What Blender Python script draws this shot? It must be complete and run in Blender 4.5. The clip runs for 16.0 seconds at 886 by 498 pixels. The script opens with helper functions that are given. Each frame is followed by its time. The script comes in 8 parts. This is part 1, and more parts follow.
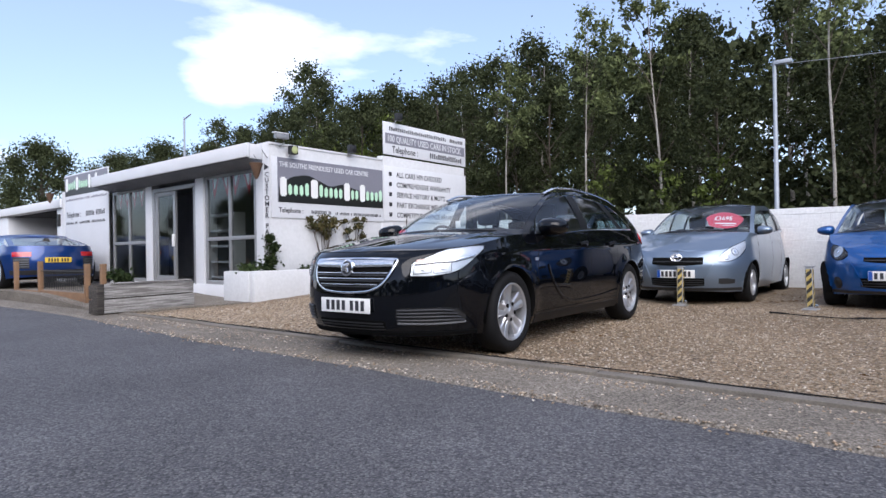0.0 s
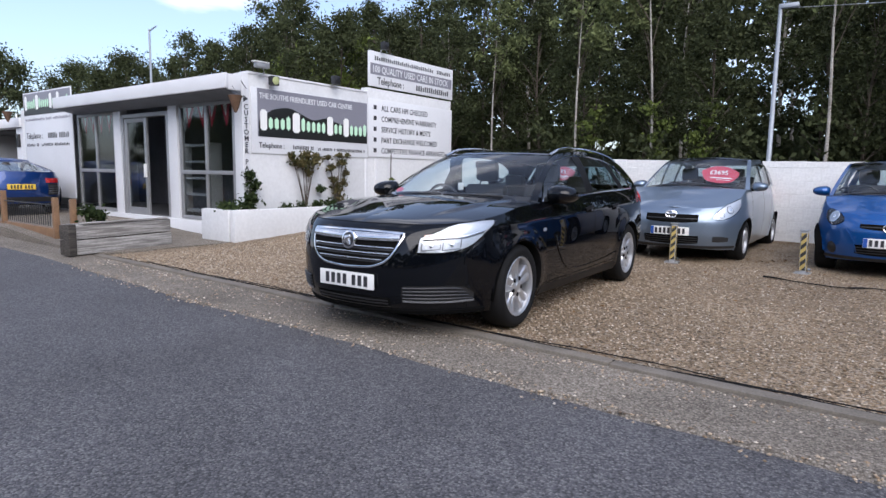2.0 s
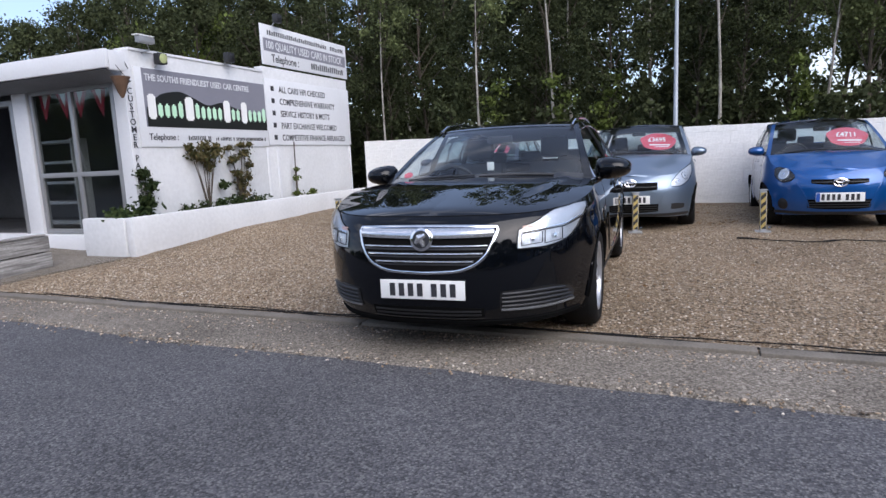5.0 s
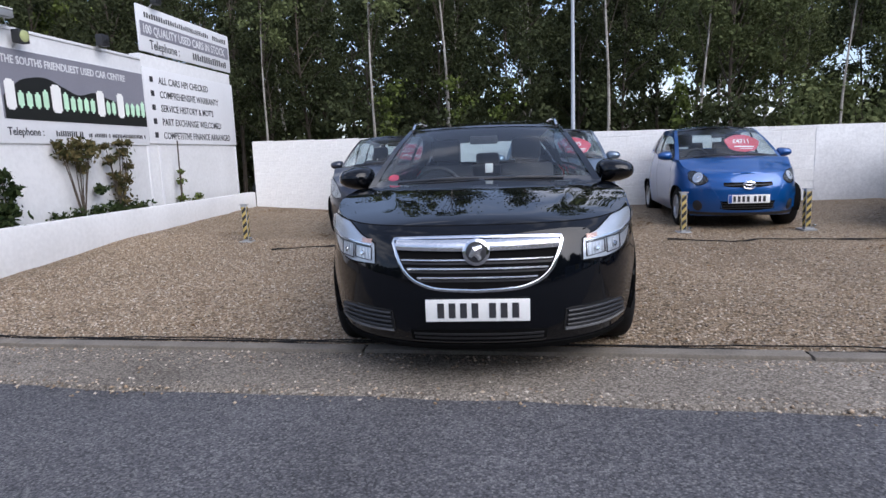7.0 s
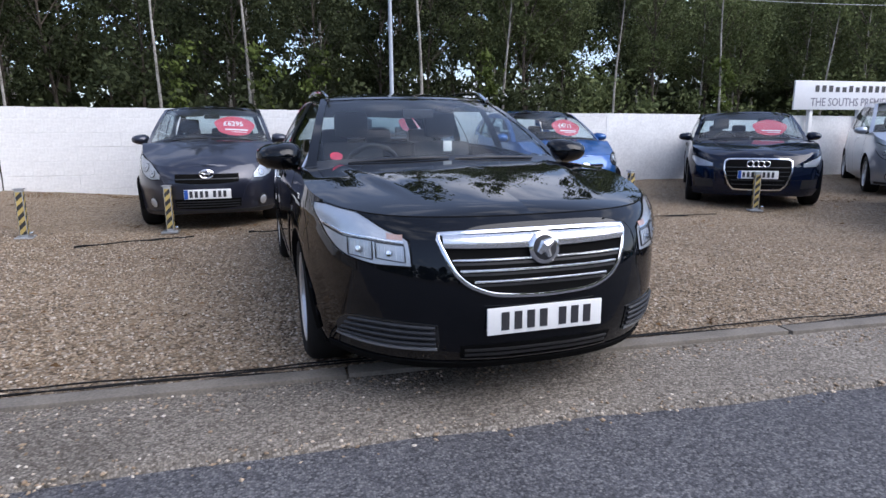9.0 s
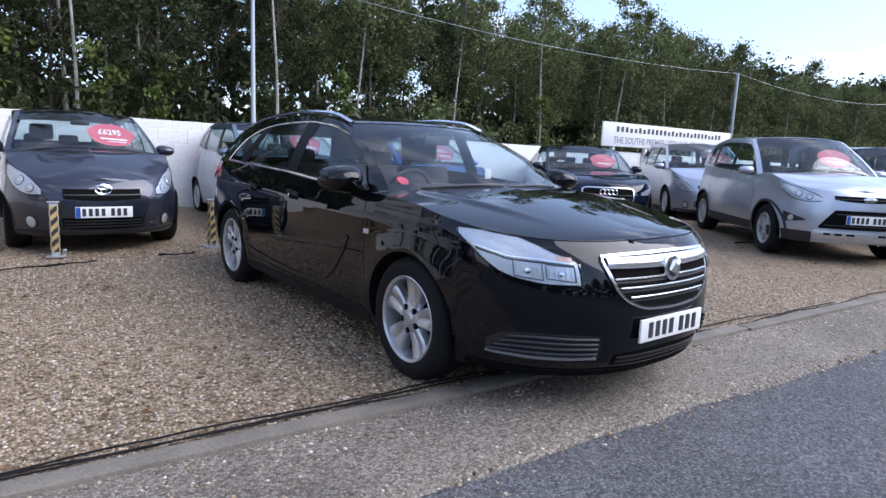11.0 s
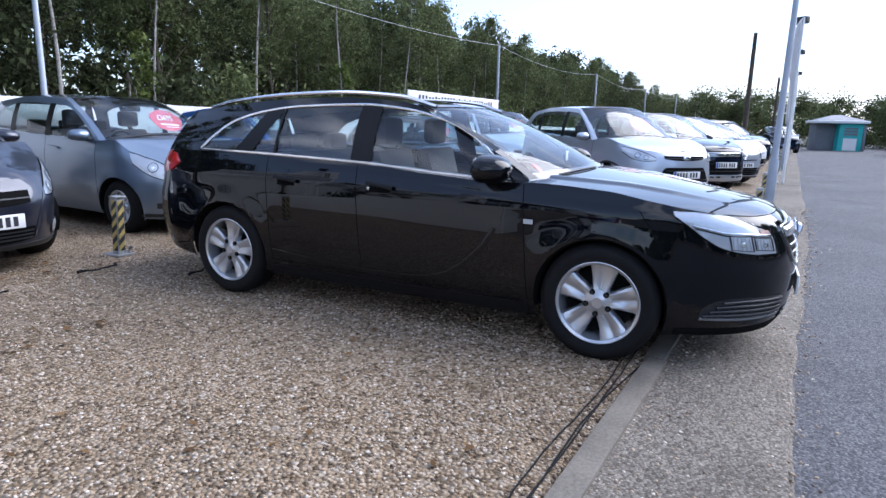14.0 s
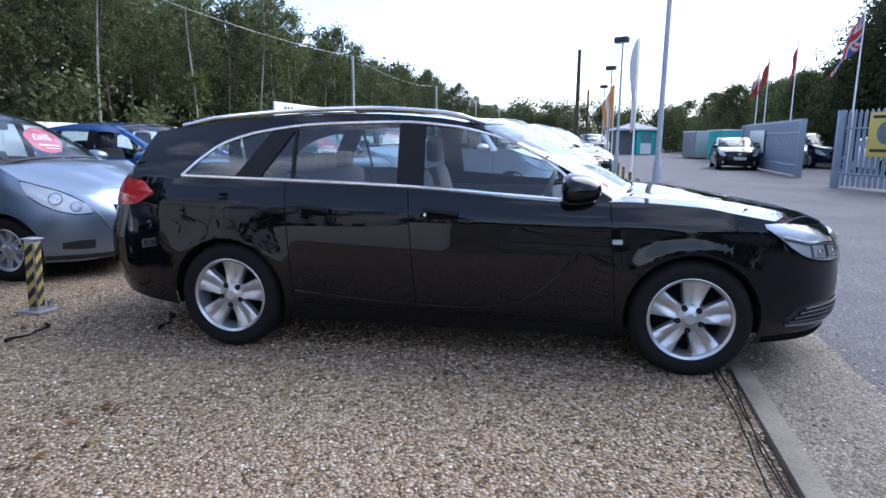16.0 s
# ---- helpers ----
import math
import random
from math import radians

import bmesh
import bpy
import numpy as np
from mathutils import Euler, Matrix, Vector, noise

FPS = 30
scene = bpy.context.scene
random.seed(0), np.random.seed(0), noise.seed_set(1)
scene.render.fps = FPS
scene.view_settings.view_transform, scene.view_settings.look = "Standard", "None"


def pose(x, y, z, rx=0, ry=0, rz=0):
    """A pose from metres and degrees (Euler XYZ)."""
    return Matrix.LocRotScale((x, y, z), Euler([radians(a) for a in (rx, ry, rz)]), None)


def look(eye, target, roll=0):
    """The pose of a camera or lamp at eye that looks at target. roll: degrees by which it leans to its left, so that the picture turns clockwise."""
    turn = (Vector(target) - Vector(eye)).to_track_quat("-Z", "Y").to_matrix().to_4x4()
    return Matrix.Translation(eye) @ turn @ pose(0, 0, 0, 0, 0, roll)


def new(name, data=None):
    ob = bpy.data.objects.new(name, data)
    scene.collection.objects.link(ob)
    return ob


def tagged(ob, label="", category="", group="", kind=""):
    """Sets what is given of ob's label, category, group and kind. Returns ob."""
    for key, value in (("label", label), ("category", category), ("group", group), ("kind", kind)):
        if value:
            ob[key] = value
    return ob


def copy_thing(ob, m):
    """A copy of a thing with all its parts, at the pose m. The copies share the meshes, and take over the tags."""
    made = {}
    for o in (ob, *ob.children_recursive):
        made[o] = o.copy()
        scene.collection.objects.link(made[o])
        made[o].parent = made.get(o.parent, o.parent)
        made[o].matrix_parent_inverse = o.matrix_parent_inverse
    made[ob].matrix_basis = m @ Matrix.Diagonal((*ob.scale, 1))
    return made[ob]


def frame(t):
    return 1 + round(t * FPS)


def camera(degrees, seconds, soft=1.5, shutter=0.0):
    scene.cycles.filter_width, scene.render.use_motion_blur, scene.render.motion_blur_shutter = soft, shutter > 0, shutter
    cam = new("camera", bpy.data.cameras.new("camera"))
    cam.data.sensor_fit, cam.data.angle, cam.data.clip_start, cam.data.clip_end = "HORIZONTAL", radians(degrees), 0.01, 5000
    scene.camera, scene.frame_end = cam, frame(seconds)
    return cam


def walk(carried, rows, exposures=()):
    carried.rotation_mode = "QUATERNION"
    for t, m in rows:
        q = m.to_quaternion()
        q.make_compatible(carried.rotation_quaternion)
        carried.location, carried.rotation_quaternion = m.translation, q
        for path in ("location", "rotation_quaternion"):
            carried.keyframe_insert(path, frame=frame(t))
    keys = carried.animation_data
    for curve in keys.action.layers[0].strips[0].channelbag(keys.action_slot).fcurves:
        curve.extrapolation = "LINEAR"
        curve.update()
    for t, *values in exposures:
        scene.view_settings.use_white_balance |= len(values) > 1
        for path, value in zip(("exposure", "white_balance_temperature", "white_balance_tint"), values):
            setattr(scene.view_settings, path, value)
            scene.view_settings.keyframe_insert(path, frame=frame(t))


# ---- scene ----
cam = camera(72.0, 16.0)
PATH = [
    (0, (3.408, -4.328, 0.827), (2.22, -2.719, 0.839), -0.9),
    (0.5, (3.355, -4.334, 1.008), (2.195, -2.708, 0.9), -1.0),
    (1, (3.276, -4.332, 1.186), (2.155, -2.688, 0.99), 0.7),
    (1.5, (3.19, -4.312, 1.211), (2.067, -2.675, 0.973), 0.2),
    (2, (3.031, -4.256, 1.202), (1.926, -2.607, 0.959), 0.9),
    (2.5, (2.852, -4.246, 1.193), (1.75, -2.601, 0.909), -0.1),
    (3, (2.594, -4.255, 1.199), (1.601, -2.543, 0.913), -0.3),
    (3.5, (2.294, -4.253, 1.197), (1.404, -2.486, 0.911), -1.1),
    (3.7, (2.17, -4.233, 1.194), (1.294, -2.456, 0.921), -0.9),
    (5.8, (0.791, -4.17, 1.189), (0.286, -2.262, 0.864), -2.7),
    (6, (0.69, -4.135, 1.202), (0.224, -2.217, 0.876), -2.3),
    (6.5, (0.395, -4.082, 1.206), (0.14, -2.123, 0.888), -2.6),
    (7, (0.13, -3.946, 1.208), (-0.064, -1.979, 0.9), -2.1),
    (7.5, (-0.114, -3.78, 1.196), (-0.148, -1.813, 0.837), -0.6),
    (8, (-0.445, -3.59, 1.197), (-0.133, -1.647, 0.84), -0.7),
    (8.5, (-0.771, -3.378, 1.182), (-0.311, -1.466, 0.817), -0.3),
    (9, (-1.129, -3.19, 1.202), (-0.545, -1.317, 0.815), -0.4),
    (9.2, (-1.287, -3.142, 1.222), (-0.581, -1.305, 0.867), -0.5),
    (11.3, (-2.912, -2.463, 1.233), (-1.621, -0.972, 0.899), 1.3),
    (11.5, (-3.044, -2.361, 1.243), (-1.696, -0.926, 0.894), 0.2),
    (12, (-3.375, -2.086, 1.253), (-1.938, -0.744, 0.885), 0.9),
    (12.5, (-3.668, -1.8, 1.27), (-2.149, -0.558, 0.882), 1.6),
    (13, (-3.911, -1.439, 1.279), (-2.318, -0.289, 0.906), 0.2),
    (13.5, (-4.089, -1.094, 1.279), (-2.402, -0.1, 0.875), 1.5),
    (14, (-4.199, -0.662, 1.288), (-2.44, 0.201, 0.889), 1.3),
    (14.5, (-4.225, -0.266, 1.294), (-2.428, 0.476, 0.826), 0.5),
    (15, (-4.296, 0.146, 1.312), (-2.409, 0.673, 0.908), 2.5),
    (15.5, (-4.311, 0.482, 1.309), (-2.411, 0.954, 0.899), 0.3),
    (16, (-4.325, 0.803, 1.317), (-2.385, 1.134, 0.958), 0.4),
]
walk(cam, [(t, look(eye, target, roll)) for t, eye, target, roll in PATH], exposures=[(0, 0.88, 5900, 15), (3.5, 0.78, 5900, 15), (7, 0.78, 5830, 15), (9.2, 0.93, 5720, 15), (11.5, 1.2, 5580, 15), (16, 1.32, 5430, 14)])

# ---- light ----
SUN_AZ, SUN_EL = radians(-45), radians(40)
world = bpy.data.worlds.new("sky")
scene.world = world
world.use_nodes = True
wn, wl = world.node_tree.nodes, world.node_tree.links
wbg = wn["Background"]
sky = wn.new("ShaderNodeTexSky")
sky.sky_type, sky.sun_disc = "NISHITA", False
sky.sun_elevation, sky.sun_rotation = SUN_EL, radians(90) - SUN_AZ
sky.air_density, sky.dust_density, sky.ozone_density = 1.0, 1.7, 1.9
wtc, wmap = wn.new("ShaderNodeTexCoord"), wn.new("ShaderNodeMapping")
wmap.inputs["Scale"].default_value = (1.6, 1.6, 5.0)
wmap.inputs["Location"].default_value = (0.35, 0.2, 0.1)
wno = wn.new("ShaderNodeTexNoise")
wno.inputs["Scale"].default_value, wno.inputs["Detail"].default_value, wno.inputs["Roughness"].default_value = 1.5, 9.0, 0.55
wrp = wn.new("ShaderNodeValToRGB")
wrp.color_ramp.elements[0].position, wrp.color_ramp.elements[1].position = 0.50, 0.68
wrp.color_ramp.elements[0].color = (0.14, 0.14, 0.14, 1)
wmx = wn.new("ShaderNodeMixRGB")
wmx.inputs[2].default_value = (8.0, 8.0, 8.2, 1)
wl.new(wtc.outputs["Generated"], wmap.inputs[0])
wl.new(wmap.outputs[0], wno.inputs["Vector"])
wsum = wno.outputs[0]
for cdir, reach, gain in (((-0.744, 0.584, 0.325), 0.205, 0.22), ((-0.805, 0.537, 0.251), 0.16, 0.22), ((-0.80, 0.56, 0.28), 0.75, -0.12)):
    wd, ws_, we = wn.new("ShaderNodeVectorMath"), wn.new("ShaderNodeVectorMath"), wn.new("ShaderNodeVectorMath")
    wr, wa = wn.new("ShaderNodeMapRange"), wn.new("ShaderNodeMath")
    wd.operation, ws_.operation, we.operation, wa.operation = "SUBTRACT", "MULTIPLY", "LENGTH", "MULTIPLY_ADD"
    wd.inputs[1].default_value = cdir
    ws_.inputs[1].default_value = (1.0, 1.0, 2.2)
    wr.inputs[1].default_value, wr.inputs[2].default_value = reach, 0.0
    wa.inputs[1].default_value = gain
    wl.new(wtc.outputs["Generated"], wd.inputs[0])
    wl.new(wd.outputs[0], ws_.inputs[0])
    wl.new(ws_.outputs[0], we.inputs[0])
    wl.new(we.outputs["Value"], wr.inputs[0])
    wl.new(wr.outputs[0], wa.inputs[0])
    wl.new(wsum, wa.inputs[2])
    wsum = wa.outputs[0]
wl.new(wsum, wrp.inputs[0])
wl.new(wrp.outputs[0], wmx.inputs[0])
wl.new(sky.outputs[0], wmx.inputs[1])
wl.new(wmx.outputs[0], wbg.inputs[0])
wbg.inputs[1].default_value = 0.118
sun = new("sun", bpy.data.lights.new("sun", "SUN"))
sun.data.energy, sun.data.angle, sun.data.color = 2.1, radians(66), (1.0, 0.93, 0.82)
sun.matrix_world = look((0, 0, 30), Vector((0, 0, 30)) - Vector((math.cos(SUN_EL) * math.cos(SUN_AZ), math.cos(SUN_EL) * math.sin(SUN_AZ), math.sin(SUN_EL))))


# ---- materials ----
def mat(name, base, rough=0.6, metal=0.0, var=0.15, scale=6.0, bump=0.0, bscale=60.0, coat=0.0, dark=None, spec=0.5, dirt=0.0):
    """A surface with colour variation at two scales and a fine relief."""
    m = bpy.data.materials.new(name)
    m.use_nodes = True
    n, l = m.node_tree.nodes, m.node_tree.links
    b = n["Principled BSDF"]
    b.inputs["Roughness"].default_value, b.inputs["Metallic"].default_value = rough, metal
    b.inputs["Specular IOR Level"].default_value = spec
    if coat:
        b.inputs["Coat Weight"].default_value, b.inputs["Coat Roughness"].default_value = coat, 0.02
    tc = n.new("ShaderNodeTexCoord")
    dk = dark or tuple(c * (1 - var) for c in base)
    lt = base if dark else tuple(min(1, c * (1 + var * 0.6)) for c in base)
    if var or dark:
        a, f = n.new("ShaderNodeTexNoise"), n.new("ShaderNodeTexNoise")
        a.inputs["Scale"].default_value, a.inputs["Detail"].default_value = scale, 6
        f.inputs["Scale"].default_value, f.inputs["Detail"].default_value = scale * 14, 4
        ad = n.new("ShaderNodeMath")
        ad.operation = "MULTIPLY_ADD"
        ad.inputs[1].default_value = 0.5
        l.new(f.outputs[0], ad.inputs[0])
        ml = n.new("ShaderNodeMath")
        ml.operation = "MULTIPLY"
        ml.inputs[1].default_value = 0.5
        l.new(a.outputs[0], ml.inputs[0])
        l.new(ml.outputs[0], ad.inputs[2])
        r = n.new("ShaderNodeValToRGB")
        r.color_ramp.elements[0].position, r.color_ramp.elements[1].position = 0.36, 0.64
        r.color_ramp.elements[0].color, r.color_ramp.elements[1].color = (*dk, 1), (*lt, 1)
        for t in (a, f):
            l.new(tc.outputs["Object"], t.inputs["Vector"])
        l.new(ad.outputs[0], r.inputs[0])
        l.new(r.outputs[0], b.inputs["Base Color"])
    else:
        b.inputs["Base Color"].default_value = (*base, 1)
    if bump:
        t, bp = n.new("ShaderNodeTexNoise"), n.new("ShaderNodeBump")
        t.inputs["Scale"].default_value, t.inputs["Detail"].default_value = bscale, 5
        bp.inputs["Strength"].default_value, bp.inputs["Distance"].default_value = bump, 0.01
        l.new(tc.outputs["Object"], t.inputs["Vector"])
        l.new(t.outputs[0], bp.inputs["Height"])
        l.new(bp.outputs[0], b.inputs["Normal"])
    return m


def stones(name, cols, size, rough=0.8, bump=0.6, stain=0.3, stain_scale=0.5):
    """Loose or bound chips: cells of several colours with a relief, and wide stains."""
    m = bpy.data.materials.new(name)
    m.use_nodes = True
    n, l = m.node_tree.nodes, m.node_tree.links
    b = n["Principled BSDF"]
    b.inputs["Roughness"].default_value = rough
    tc = n.new("ShaderNodeTexCoord")
    v = n.new("ShaderNodeTexVoronoi")
    v.inputs["Scale"].default_value = 1 / size
    sp = n.new("ShaderNodeSeparateColor")
    r = n.new("ShaderNodeValToRGB")
    r.color_ramp.interpolation = "LINEAR"
    while len(r.color_ramp.elements) < len(cols):
        r.color_ramp.elements.new(0.5)
    for i, c in enumerate(cols):
        r.color_ramp.elements[i].position = i / (len(cols) - 1)
        r.color_ramp.elements[i].color = (*c, 1)
    a = n.new("ShaderNodeTexNoise")
    a.inputs["Scale"].default_value, a.inputs["Detail"].default_value, a.inputs["Roughness"].default_value = stain_scale, 7, 0.62
    mr = n.new("ShaderNodeMapRange")
    mr.inputs[1].default_value, mr.inputs[2].default_value, mr.inputs[3].default_value, mr.inputs[4].default_value = 0.3, 0.7, 1 - stain, 1 + stain * 0.5
    mx = n.new("ShaderNodeMixRGB")
    mx.blend_type, mx.inputs[0].default_value = "MULTIPLY", 1.0
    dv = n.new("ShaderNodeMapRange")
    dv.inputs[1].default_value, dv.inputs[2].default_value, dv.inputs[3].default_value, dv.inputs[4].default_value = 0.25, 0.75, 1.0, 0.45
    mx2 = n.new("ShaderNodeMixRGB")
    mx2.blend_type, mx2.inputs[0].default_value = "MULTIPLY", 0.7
    bp = n.new("ShaderNodeBump")
    bp.inputs["Strength"].default_value, bp.inputs["Distance"].default_value = bump, size
    bp.invert = True
    for t in (v, a):
        l.new(tc.outputs["Object"], t.inputs["Vector"])
    l.new(v.outputs["Color"], sp.inputs[0])
    l.new(sp.outputs[0], r.inputs[0])
    l.new(a.outputs[0], mr.inputs[0])
    l.new(r.outputs[0], mx.inputs[1])
    l.new(mr.outputs[0], mx.inputs[2])
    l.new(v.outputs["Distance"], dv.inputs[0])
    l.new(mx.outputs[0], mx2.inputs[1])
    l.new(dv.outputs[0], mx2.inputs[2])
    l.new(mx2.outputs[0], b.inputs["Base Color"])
    l.new(v.outputs["Distance"], bp.inputs["Height"])
    l.new(bp.outputs[0], b.inputs["Normal"])
    return m


def glass(name, tint, rough=0.0, ior=1.38):
    """A thin pane, alike from both sides: clear with a tint, and a gloss that grows towards grazing."""
    m = bpy.data.materials.new(name)
    m.use_nodes = True
    n, l = m.node_tree.nodes, m.node_tree.links
    n.remove(n["Principled BSDF"])
    t, g, x, f = n.new("ShaderNodeBsdfTransparent"), n.new("ShaderNodeBsdfGlossy"), n.new("ShaderNodeMixShader"), n.new("ShaderNodeLayerWeight")
    pw, sc = n.new("ShaderNodeMath"), n.new("ShaderNodeMath")
    pw.operation, sc.operation = "POWER", "MULTIPLY_ADD"
    f0 = min(0.5, 1.8 * ((ior - 1) / (ior + 1)) ** 2)
    pw.inputs[1].default_value = 5.0
    sc.inputs[1].default_value, sc.inputs[2].default_value = 1 - f0, f0
    t.inputs[0].default_value = (*tint, 1)
    g.inputs["Roughness"].default_value = rough
    f.inputs[0].default_value = 0.5
    l.new(f.outputs["Facing"], pw.inputs[0])
    l.new(pw.outputs[0], sc.inputs[0])
    l.new(sc.outputs[0], x.inputs[0])
    l.new(t.outputs[0], x.inputs[1])
    l.new(g.outputs[0], x.inputs[2])
    l.new(x.outputs[0], n["Material Output"].inputs[0])
    return m


def scuffed(m, colour, scale, edge):
    """Irregular patches of another colour where the paint has worn off."""
    n, l = m.node_tree.nodes, m.node_tree.links
    b = n["Principled BSDF"]
    src = b.inputs["Base Color"].links[0].from_socket
    tc, mp, t, r, mx = n.new("ShaderNodeTexCoord"), n.new("ShaderNodeMapping"), n.new("ShaderNodeTexNoise"), n.new("ShaderNodeValToRGB"), n.new("ShaderNodeMixRGB")
    mp.inputs["Scale"].default_value = (1.0, 1.0, 1.9)
    t.inputs["Scale"].default_value, t.inputs["Detail"].default_value, t.inputs["Roughness"].default_value = scale, 9, 0.72
    r.color_ramp.elements[0].position, r.color_ramp.elements[1].position = edge, edge + 0.025
    mx.inputs[2].default_value = (*colour, 1)
    l.new(tc.outputs["Object"], mp.inputs["Vector"])
    l.new(mp.outputs[0], t.inputs["Vector"])
    l.new(t.outputs[0], r.inputs[0])
    l.new(r.outputs[0], mx.inputs[0])
    l.new(src, mx.inputs[1])
    l.new(mx.outputs[0], b.inputs["Base Color"])
    return m


def paint(name, base, flake=0.3, rough=0.25):
    """Car lacquer over a metallic base."""
    m = bpy.data.materials.new(name)
    m.use_nodes = True
    n, l = m.node_tree.nodes, m.node_tree.links
    b = n["Principled BSDF"]
    b.inputs["Base Color"].default_value = (*base, 1)
    b.inputs["Metallic"].default_value, b.inputs["Roughness"].default_value = flake, rough
    b.inputs["Specular IOR Level"].default_value = 0.5 if flake else 0.0
    b.inputs["Coat Weight"].default_value, b.inputs["Coat Roughness"].default_value, b.inputs["Coat IOR"].default_value = 1.0, 0.015, 1.5 if flake else 1.42
    tc, a, mr = n.new("ShaderNodeTexCoord"), n.new("ShaderNodeTexNoise"), n.new("ShaderNodeMapRange")
    a.inputs["Scale"].default_value, a.inputs["Detail"].default_value = 3.0, 8
    mr.inputs[3].default_value, mr.inputs[4].default_value = rough * 0.85, rough * 1.3
    l.new(tc.outputs["Object"], a.inputs["Vector"])
    l.new(a.outputs[0], mr.inputs[0])
    l.new(mr.outputs[0], b.inputs["Roughness"])
    return m


def stripes(name):
    """Yellow and black diagonal warning bands, scuffed."""
    m = mat(name, (0.46, 0.35, 0.11), 0.65, var=0.3, scale=9)
    n, l = m.node_tree.nodes, m.node_tree.links
    tc, sx, a, b2, g, mx = n.new("ShaderNodeTexCoord"), n.new("ShaderNodeSeparateXYZ"), n.new("ShaderNodeMath"), n.new("ShaderNodeMath"), n.new("ShaderNodeMath"), n.new("ShaderNodeMixRGB")
    ab = n.new("ShaderNodeMath")
    l.new(tc.outputs["Object"], sx.inputs[0])
    a.operation = "SUBTRACT"
    ab.operation = "ADD"
    l.new(sx.outputs[0], ab.inputs[0])
    l.new(sx.outputs[1], ab.inputs[1])
    l.new(sx.outputs[2], a.inputs[0])
    l.new(ab.outputs[0], a.inputs[1])
    b2.operation, b2.inputs[1].default_value = "WRAP", 0.105
    b2.inputs[2].default_value = 0.0
    g.operation, g.inputs[1].default_value = "GREATER_THAN", 0.052
    l.new(a.outputs[0], b2.inputs[0])
    l.new(b2.outputs[0], g.inputs[0])
    old = n["Principled BSDF"].inputs["Base Color"].links[0].from_socket
    l.new(g.outputs[0], mx.inputs[0])
    l.new(old, mx.inputs[1])
    mx.inputs[2].default_value = (0.02, 0.02, 0.02, 1)
    l.new(mx.outputs[0], n["Principled BSDF"].inputs["Base Color"])
    return m


def grain(name, a, b, rough=0.85):
    """Weathered timber: streaks along the board, cracks and stains."""
    m = mat(name, a, rough, var=0.3, scale=2.5)
    n, l = m.node_tree.nodes, m.node_tree.links
    p = n["Principled BSDF"]
    tc, mp, no, rp, mx, bp = n.new("ShaderNodeTexCoord"), n.new("ShaderNodeMapping"), n.new("ShaderNodeTexNoise"), n.new("ShaderNodeValToRGB"), n.new("ShaderNodeMixRGB"), n.new("ShaderNodeBump")
    mp.inputs["Scale"].default_value = (1.5, 28, 28)
    no.inputs["Scale"].default_value, no.inputs["Detail"].default_value = 1.6, 6
    rp.color_ramp.elements[0].position, rp.color_ramp.elements[1].position = 0.38, 0.62
    l.new(tc.outputs["Object"], mp.inputs[0])
    l.new(mp.outputs[0], no.inputs["Vector"])
    l.new(no.outputs[0], rp.inputs[0])
    old = p.inputs["Base Color"].links[0].from_socket
    l.new(rp.outputs[0], mx.inputs[0])
    mx.inputs[1].default_value = (*b, 1)
    l.new(old, mx.inputs[2])
    l.new(mx.outputs[0], p.inputs["Base Color"])
    bp.inputs["Strength"].default_value, bp.inputs["Distance"].default_value = 0.6, 0.01
    l.new(no.outputs[0], bp.inputs["Height"])
    l.new(bp.outputs[0], p.inputs["Normal"])
    return m


